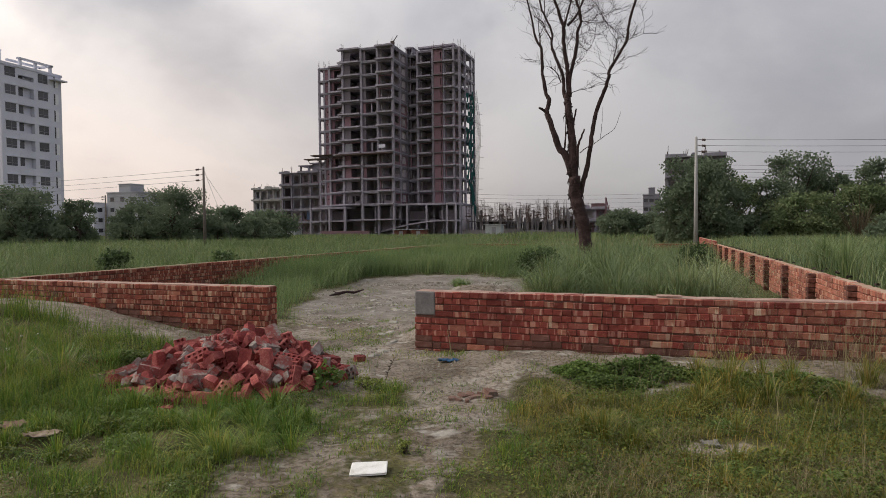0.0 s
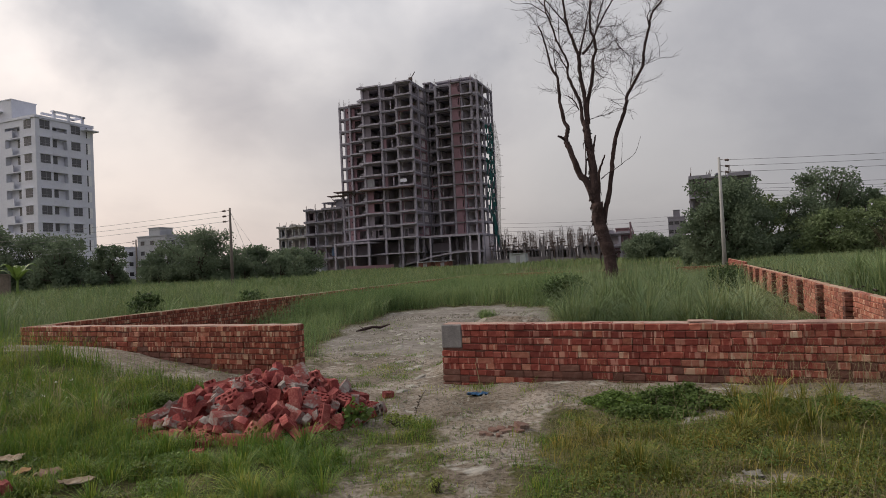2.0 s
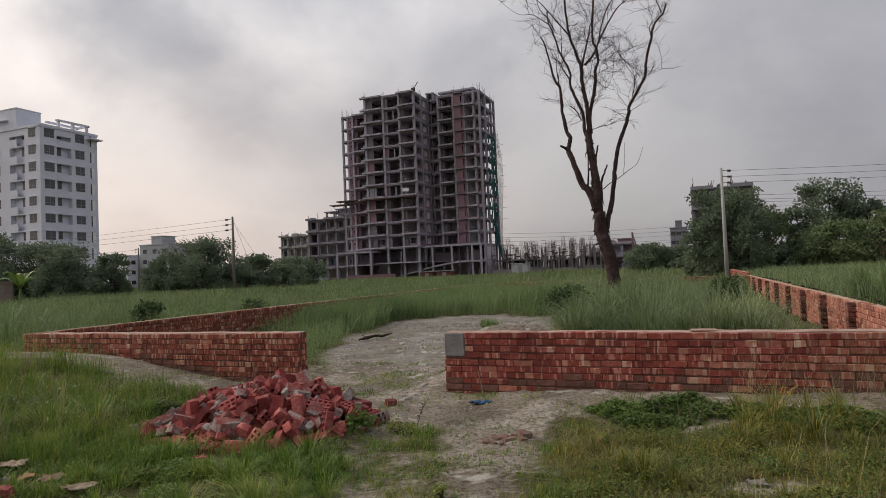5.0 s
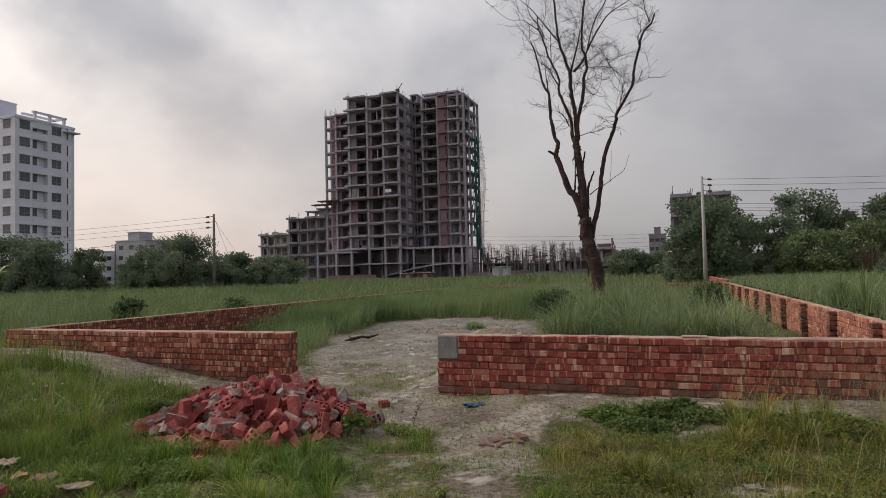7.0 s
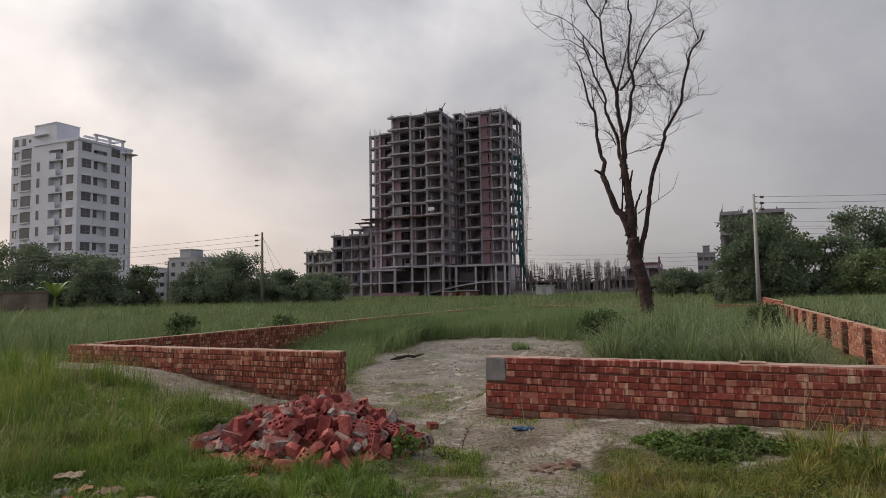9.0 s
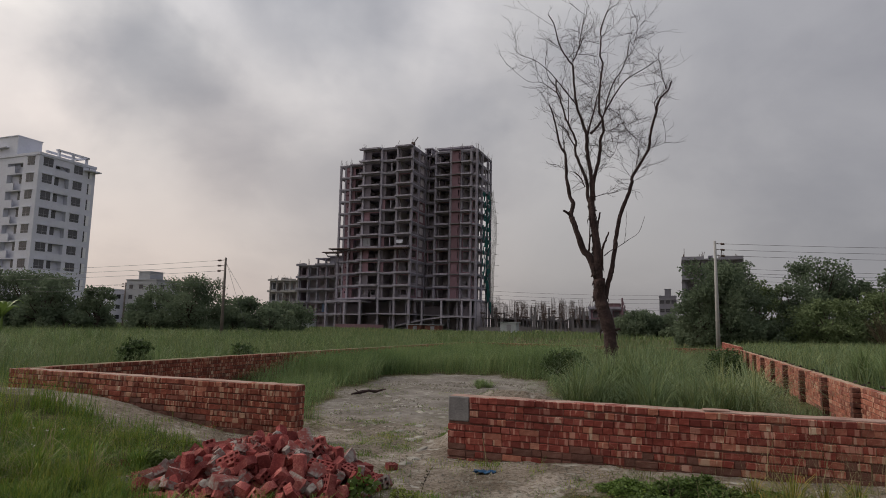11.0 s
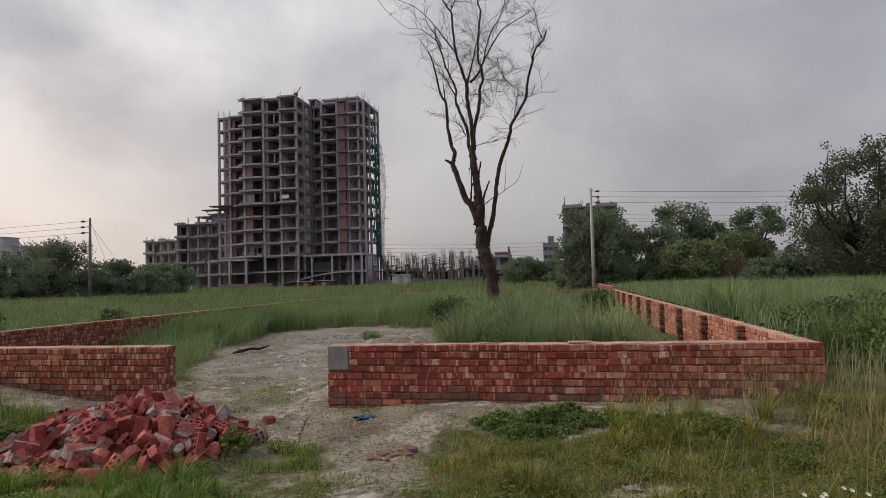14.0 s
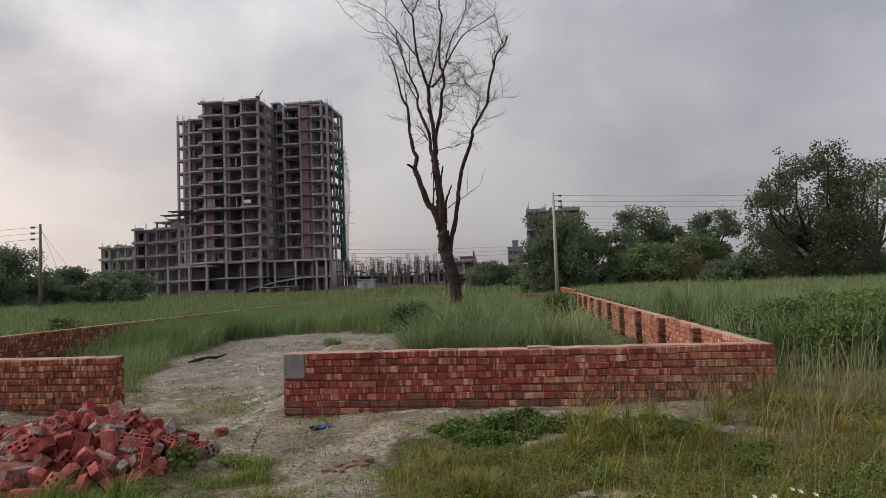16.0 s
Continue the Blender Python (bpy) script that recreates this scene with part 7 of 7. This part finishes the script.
def tussocks(name, label, centres, count, h, spread, mat, seed, width=0.009):
    g = np.random.default_rng(seed)
    cx, cy, ch = (np.repeat(np.array(q, float), count) for q in zip(*centres))
    n = len(cx)
    a, q = g.random(n) * 2 * np.pi, g.random(n)
    x, y = cx + np.cos(a) * 0.12 * q * ch, cy + np.sin(a) * 0.12 * q * ch
    hh = h * ch * g.uniform(0.5, 1.1, n)
    out = (q * spread * g.uniform(0.5, 1.2, n))[:, None] * np.stack([np.cos(a), np.sin(a), 0 * a], 1)
    base = np.stack([x, y, ground_z(x, y) - 0.01], 1)
    face = np.stack([-np.sin(a), np.cos(a), 0 * a], 1) * (width * g.uniform(0.6, 1.3, n))[:, None] / 2
    up = np.array([0, 0, 1.0]) * hh[:, None]
    m1, m2 = base + up * 0.5 + out * hh[:, None] * 0.25, base + up * (0.85 - 0.15 * np.linalg.norm(out, axis=1, keepdims=True)) + out * hh[:, None] * 0.7
    tip = m2 + up * (0.15 - 0.35 * np.linalg.norm(out, axis=1, keepdims=True)) + out * hh[:, None] * 0.35
    vv = np.stack([base - face, base + face, m1 - face, m1 + face, m2 - face * 0.7, m2 + face * 0.7, tip], 1).reshape(-1, 3)
    k = np.arange(n)[:, None] * 7
    tagged(new(name, soup(name, vv, np.concatenate([k + [0, 1, 3], k + [0, 3, 2], k + [2, 3, 5], k + [2, 5, 4], k + [4, 5, 6]]), mat)), label, "grass", kind="stuff")


g = np.random.default_rng(77)
spots = []
while len(spots) < 205:
    x, y = g.uniform(-6, 9), g.uniform(10, 24)
    u, v = to_uv(x, y)
    if -0.6 < u < (4.0 if v < 7 else 2.8) and v > 4 and sandiness(x, y) < 0.2 and math.hypot((x - 1.9) / 1.2, (y - 17.2) / 1.7) > 1:
        spots.append((x, y, g.uniform(0.5, 1.15)))
tussocks("tussock_grass", "pale arching tussocks of reed grass in the plot", spots, 135, 1.25, 1.6, M_REED, 78, 0.0075)
spots = [(x, y, h) for x, y, h in zip(g.uniform(6.2, 13, 60), g.uniform(5.5, 16, 60), g.uniform(0.8, 1.15, 60)) if to_uv(x, y)[0] > 6.4]
tussocks("tussock_grass", "tall arching tussocks outside the corner of the wall", spots, 240, 1.0, 0.95, M_TALL, 79, 0.007)
spots = [(x, y, h) for x, y, h in zip(g.uniform(-8.5, -3.6, 40), g.uniform(4.2, 8.6, 40), g.uniform(0.5, 1.0, 40)) if to_uv(x, y)[1] < -1.3]
tussocks("tussock_grass", "soft green tussocks beside the silt strip", spots, 200, 0.44, 1.2, M_FRESH, 80, 0.006)
spots = [(-3.6 + 0.23 * i + 0.1 * math.sin(i * 9), 5.0 + 0.22 * math.sin(i * 5) - 0.1 * (i % 3), 0.6 + 0.1 * (i % 5)) for i in range(11)] + [(-4.5 + 0.15 * math.sin(i * 7), 5.6 + 0.2 * i, 0.6 + 0.1 * (i % 4)) for i in range(7)]
tussocks("tussock_grass", "fresh green tufts round the foot of the brick heap", spots, 170, 0.26, 1.2, M_FRESH, 82, 0.005)
spots = [(x, y, h) for x, y, h in zip(g.uniform(0.7, 5.5, 60), g.uniform(3.0, 5.8, 60), g.uniform(0.5, 1.0, 60)) if sandiness(x, y) < 0.25]
tussocks("tussock_grass", "low yellow-green tussocks of rough grass", spots, 110, 0.19, 1.5, M_ROUGH, 81, 0.0045)
spots = [(-1.85 + 0.036 * i + 0.12 * math.sin(i * 4.7), 4.5 + 0.4 * math.sin(i * 2.9), 0.45 + 0.5 * abs(math.sin(i * 1.3))) for i in range(18)]
tussocks("tussock_grass", "bright green long grass in front of the brick heap", spots, 110, 0.27, 1.7, M_FRESH, 86, 0.0042)
spots = [(-3.9 + 0.19 * i + 0.15 * math.sin(i * 3.1), 4.6 + 0.5 * math.sin(i * 1.9), 0.5 + 0.4 * abs(math.sin(i * 2.3))) for i in range(12)]
tussocks("tussock_grass", "soft green tufts in the turf beside the heap", spots, 130, 0.24, 1.6, M_FRESH, 85, 0.0045)
spots = [(g.normal(-0.17, 0.2), g.normal(16.9, 0.2), g.uniform(0.35, 1.0)) for i in range(14)]
tussocks("tussock_grass", "small green tuft standing alone on the silt", spots, 60, 0.33, 1.5, M_TALL, 87, 0.006)
clumps = [(1.05, 4.5, 0.85), (1.2, 4.3, 0.7), (0.95, 4.7, 0.75), (2.3, 6.1, 0.8), (2.6, 6.0, 1.05), (2.45, 5.7, 1.1), (2.75, 5.75, 0.95), (2.9, 5.5, 0.9), (2.2, 5.6, 0.9), (3.1, 5.9, 0.8), (2.6, 5.3, 0.9), (3.6, 5.6, 1.0), (3.9, 5.3, 0.9), (4.2, 5.7, 1.1), (4.5, 5.4, 1.0), (2.0, 5.2, 0.8), (3.2, 5.2, 0.85)]
tussocks("tussock_grass", "knee-high green clumps of coarse grass before the wall", clumps, 160, 0.30, 1.35, M_ROUGH, 88, 0.005)
spots = [(x, y, h) for x, y, h in zip(g.uniform(-5.6, -3.6, 26), g.uniform(4.3, 7.0, 26), g.uniform(0.7, 1.15, 26)) if to_uv(x, y)[1] < -1.2]
tussocks("arching_stalks", "long pale arching grass stalks in the green turf", spots, 16, 0.62, 1.9, M_DRY, 83, 0.0038)
spots = [(x, y, h) for x, y, h in zip(g.uniform(3.2, 6.2, 26), g.uniform(4.6, 6.4, 26), g.uniform(0.7, 1.15, 26)) if to_uv(x, y)[1] < -0.3]
tussocks("arching_stalks", "long thin dry stalks crossing before the wall", spots, 16, 0.75, 1.5, M_DRY, 84, 0.0035)
# fields to the east and the west
x, y, g = scatter(185000, 3, 46, 4, 62, 11)
u, v = to_uv(x, y)
keep = (u > 6.15) & (v > -0.6) & (g.random(len(x)) < np.clip(1.15 - 0.012 * np.hypot(x, y), 0.25, 1)) & (np.abs(x / np.maximum(y, 1)) < 1.3)
x, y = x[keep], y[keep]
d = np.hypot(x, y)
blades("east_field_grass", "tall pale green meadow grass outside the wall", x, y, (0.45 + 0.55 * value_noise(x, y, 2.3) + 0.2 * value_noise(x, y, 0.7)) * g.uniform(0.5, 1.15, len(x)) * (1.05 - 0.004 * d), 0.005 + 0.00046 * d * g.uniform(0.6, 1.3, len(x)), M_REED, 12, 1.0)
x, y, g = scatter(145000, -62, 2, 7, 62, 13)
u, v = to_uv(x, y)
keep = ((u < -8.15) & (v > -2.5)) & (g.random(len(x)) < np.clip(1.15 - 0.012 * np.hypot(x, y), 0.25, 1)) & (np.abs(x / np.maximum(y, 1)) < 1.25)
x, y = x[keep], y[keep]
d = np.hypot(x, y)
blades("west_field_grass", "tall wind-bent meadow grass west of the plot", x, y, (0.32 + 0.62 * value_noise(x, y, 2.3) + 0.3 * value_noise(x, y, 0.7)) * g.uniform(0.55, 1.2, len(x)), 0.006 + 0.0005 * d * g.uniform(0.6, 1.3, len(x)), M_FIELD, 14, 1.0)
spots = [(x, y, h) for x, y, h in zip(g.uniform(-34, 4, 260), g.uniform(11, 44, 260), g.uniform(0.6, 1.1, 260)) if to_uv(x, y)[0] < -9.2 and x > -0.95 * y]
tussocks("tussock_grass", "wispy pale tufts standing over the west meadow", spots, 60, 1.25, 1.3, M_TALL, 89, 0.011)
x, y, g = scatter(48000, -120, 110, 40, 150, 15)
u, v = to_uv(x, y)
keep = (np.hypot(x, y) > 44) & ~((u > -9) & (u < 7) & (v < 36.5)) & (np.abs(x / y) < 0.95) & (v < 121)
x, y = x[keep], y[keep]
d = np.hypot(x, y)
blades("far_field_grass", "open grass field reaching back to the buildings", x, y, (0.45 + 0.45 * value_noise(x, y, 6)) * g.uniform(0.6, 1.2, len(x)), 0.001 * d * g.uniform(0.7, 1.5, len(x)), M_FIELD, 16, 0.6)

# ---- weeds and bushes ----
M_CLOD = material("dark_earth", [(0.04, 0.033, 0.025), (0.075, 0.06, 0.047), (0.12, 0.096, 0.075)], 9, 0.95, 0.8, 40, spread=0.2)
M_CRUMB = material("dry_silt_crumb", [(0.09, 0.078, 0.06), (0.15, 0.135, 0.11), (0.22, 0.205, 0.175)], 3, 0.95, 0.0, -5, spread=-0.3)


def bush(label, x, y, w, h, seed, leaves, leaf, mat, name="bush"):
    g = np.random.default_rng(seed)
    z0 = float(ground_z(x, y))
    b = thing(name, label, "bush", pose(x, y, z0))
    stems = Bag()
    centres, radii = [], []
    for k in range(12):
        a, q = g.random() * 6.28, g.random() ** 0.6 * 0.36 * w
        hz = h * g.uniform(0.3, 0.75)
        centres.append((math.cos(a) * q, math.sin(a) * q, hz)), radii.append(min(w, h) * g.uniform(0.22, 0.36))
        stems.tube([(0.2 * math.cos(a) * q, 0.2 * math.sin(a) * q, -0.02), (math.cos(a) * q * 0.7, math.sin(a) * q * 0.7, hz * 0.6), (math.cos(a) * q, math.sin(a) * q, hz)], [0.008, 0.006, 0.003], 5)
    tagged(part("branching_stem", stems, M_TRUNK, b), kind="stuff")
    part("foliage", soup("foliage", *leaf_cloud(centres, radii, leaves, leaf, seed), mat), None, b)
    return b


def weed_mat(label, x, y, w, d, h, seed, leaves, leaf, mat, turn=0.0):
    """A low spreading mat of small leaves on creeping stems."""
    g = np.random.default_rng(seed)
    a, q = g.random(leaves) * 2 * np.pi, np.sqrt(g.random(leaves))
    ragged = 0.72 + 0.28 * np.sin(a * 3 + seed) * np.cos(a * 5)
    px, py = np.cos(a) * q * ragged * w / 2, np.sin(a) * q * ragged * d / 2
    dome = np.clip(1 - q ** 2.2, 0, 1) * (0.5 + 0.5 * value_noise(px + seed, py, 0.16))
    pz = h * dome * g.uniform(0.55, 1.0, leaves) + g.uniform(0.0, 0.03, leaves)
    p = np.stack([px, py, pz], 1)
    axis = g.normal(size=(leaves, 3)) * [1, 1, 0.45]
    axis /= np.linalg.norm(axis, axis=1, keepdims=True)
    side = np.cross(axis, np.array([0, 0, 1.0]) + 0.5 * g.normal(size=(leaves, 3)))
    side /= np.linalg.norm(side, axis=1, keepdims=True)
    s = leaf * g.uniform(0.6, 1.3, leaves)[:, None]
    vv = np.stack([p, p + axis * s * 0.5 + side * s * 0.35, p + axis * s, p + axis * s * 0.5 - side * s * 0.35], 1).reshape(-1, 3)
    k = np.arange(leaves)[:, None] * 4
    m = thing("creeping_weed", label, "weed", pose(x, y, float(ground_z(x, y)), 0, 0, turn))
    tagged(part("leaf_mat", soup("leaf_mat", vv, np.concatenate([k + [0, 1, 2], k + [0, 2, 3]]), mat), None, m), kind="stuff")
    return m


for i, (x, y, w, d, h) in enumerate([(1.25, 6.35, 0.95, 0.5, 0.13), (1.85, 6.2, 1.1, 0.7, 0.19), (2.5, 5.9, 1.1, 0.7, 0.17), (1.5, 5.95, 0.9, 0.5, 0.1), (3.0, 5.6, 1.2, 0.6, 0.15), (-3.9, 5.6, 0.9, 0.7, 0.14), (-2.6, 4.9, 0.8, 0.5, 0.1), (-4.3, 6.15, 1.0, 0.7, 0.22), (-4.9, 5.7, 1.1, 0.7, 0.2), (-3.75, 6.75, 0.8, 0.5, 0.18), (-5.2, 6.4, 1.0, 0.7, 0.22)]):
    weed_mat("low green creeping weed spreading over the silt", x, y, w, d, h, 200 + i, 4200, 0.034, M_WEED if i % 2 else M_LEAF_LIGHT, -15)
g = np.random.default_rng(303)
for i in range(80):
    x, y = (g.uniform(0.6, 5.4), g.uniform(3.0, 5.9)) if i < 38 else (g.uniform(-5.0, -1.4), g.uniform(3.2, 5.5))
    if sandiness(x, y) < 0.35:
        w = g.uniform(0.25, 0.6)
        weed_mat("small flat patch of clover-like weed in the turf", x, y, w, w * g.uniform(0.6, 1.0), g.uniform(0.05, 0.13), 400 + i, int(900 * w + 150), g.uniform(0.016, 0.028), M_CLOVER if i % 3 else M_LEAF_LIGHT, g.uniform(0, 360))
# dark clods heaped along the outside of the east wall
g = np.random.default_rng(71)
for i in range(46):
    v = 1.2 + 21 * (i + g.random()) / 46
    at, size = grid(5.66 + 0.32 * g.random(), v).translation, g.uniform(0.03, 0.075)
    clod = new("clod", crumpled(4, 3, size * 1.5, size, size * 0.7, 300 + i, M_CLOD, "clod"))
    clod.matrix_basis = pose(at.x, at.y, 0.70 + 0.03 * g.random(), 0, 0, g.uniform(0, 360))
    tagged(clod, "dark clod of earth lying against the wall top", "soil", "clods along the wall")
# crumbs of dry silt
x, y, g = scatter(26000, -4.5, 5.0, 3.2, 18, 61)
keep = (sandiness(x, y) > 0.6) & (g.random(len(x)) < step(value_noise(x, y, 0.45), 0.45, 0.8)) & plot_free(x, y)
x, y = x[keep], y[keep]
n = len(x)
r0 = g.uniform(0.006, 0.02, n) * (1 + 0.06 * (y - 3))
z = ground_z(x, y)
cube = np.array([[-1, -1, -0.6], [1, -1, -0.6], [1, 1, -0.6], [-1, 1, -0.6], [0.1, 0.0, 0.9]])
turned = g.random(n) * 6.28
cv = cube[None] * r0[:, None, None] * g.uniform(0.6, 1.3, (n, 5, 1))
cs, sn = np.cos(turned)[:, None], np.sin(turned)[:, None]
vv = np.stack([cv[..., 0] * cs - cv[..., 1] * sn + x[:, None], cv[..., 0] * sn + cv[..., 1] * cs + y[:, None], cv[..., 2] + z[:, None]], -1).reshape(-1, 3)
k = np.arange(n)[:, None] * 5
tagged(new("silt_crumbs", soup("silt_crumbs", vv, np.concatenate([k + [0, 1, 4], k + [1, 2, 4], k + [2, 3, 4], k + [3, 0, 4]]), M_CRUMB)), "dry crumbs and clods of grey silt", "soil", kind="stuff")
bush("light green broad-leaved weed beside the brick heap", -1.36, 6.0, 0.3, 0.26, 210, 130, 0.075, M_LEAF_LIGHT, "broadleaf_weed")
bush("small grey-green weed on the path", -0.9, 6.02, 0.42, 0.12, 211, 360, 0.028, M_GRASS, "path_weed")
bush("small green weed tuft on the path", -0.36, 4.22, 0.15, 0.10, 212, 150, 0.022, M_GRASS, "path_weed")
bush("dark green leafy shrub beyond the west wall", -10.7, 18.2, 0.85, 1.12, 213, 1300, 0.12, M_SHRUB, "shrub")
bush("dark green leafy shrub beyond the west wall", -8.6, 21.5, 0.9, 0.92, 214, 420, 0.12, M_SHRUB, "shrub")
bush("dark leafy shrub in the tall grass near the dead tree", 2.15, 17.7, 2.0, 1.0, 215, 4200, 0.085, M_SHRUB, "shrub")
bush("dark leafy shrub near the inner side of the wall", 6.75, 18.6, 1.15, 1.2, 216, 2800, 0.085, M_SHRUB, "shrub")
for i, (x, y, w, h) in enumerate([(6.7, 7.8, 1.5, 0.8), (7.6, 7.0, 1.6, 0.9), (8.4, 8.4, 1.8, 1.0), (6.7, 6.2, 1.0, 0.6), (9.5, 10.5, 1.8, 1.1), (7.4, 9.5, 1.6, 0.9), (6.1, 5.3, 0.9, 0.4)]):
    bush("bushy green weeds among tall grass", x, y, w, h, 220 + i, 1900, 0.075, M_SHRUB if i % 2 else M_WEED, "weed_bush")
sprig = thing("seed_sprig", "thin dark sprig with yellow buds on the path", "weed", pose(-0.80, 6.36, float(ground_z(-0.80, 6.36)) - 0.01))
part("stem", Bag().tube([(0, 0, 0), (0.03, 0, 0.12), (0.09, 0.01, 0.24), (0.13, 0.01, 0.29)], [0.004, 0.003, 0.0025, 0.002], 5), M_TRUNK, sprig)
for k in range(7):
    h = 0.10 + 0.03 * k
    part("bud", Bag().tube([(0.02 + 0.38 * (h - 0.1), 0, h), (0.02 + 0.38 * (h - 0.1) + (0.022 if k % 2 else -0.02), 0.008, h + 0.012)], [0.010, 0.004], 5), M_DRY if k > 4 else M_TRUNK, sprig)
stick = thing("dry_stick", "dry leaning straw stick before the gate wall", "stick", pose(-0.16, 7.45, float(ground_z(-0.16, 7.45)) - 0.02), bag=Bag().tube([(0.02, 0, 0), (0.0, 0.01, 0.16), (-0.035, 0.02, 0.34)], [0.007, 0.006, 0.004], 6), mat=M_DRY)
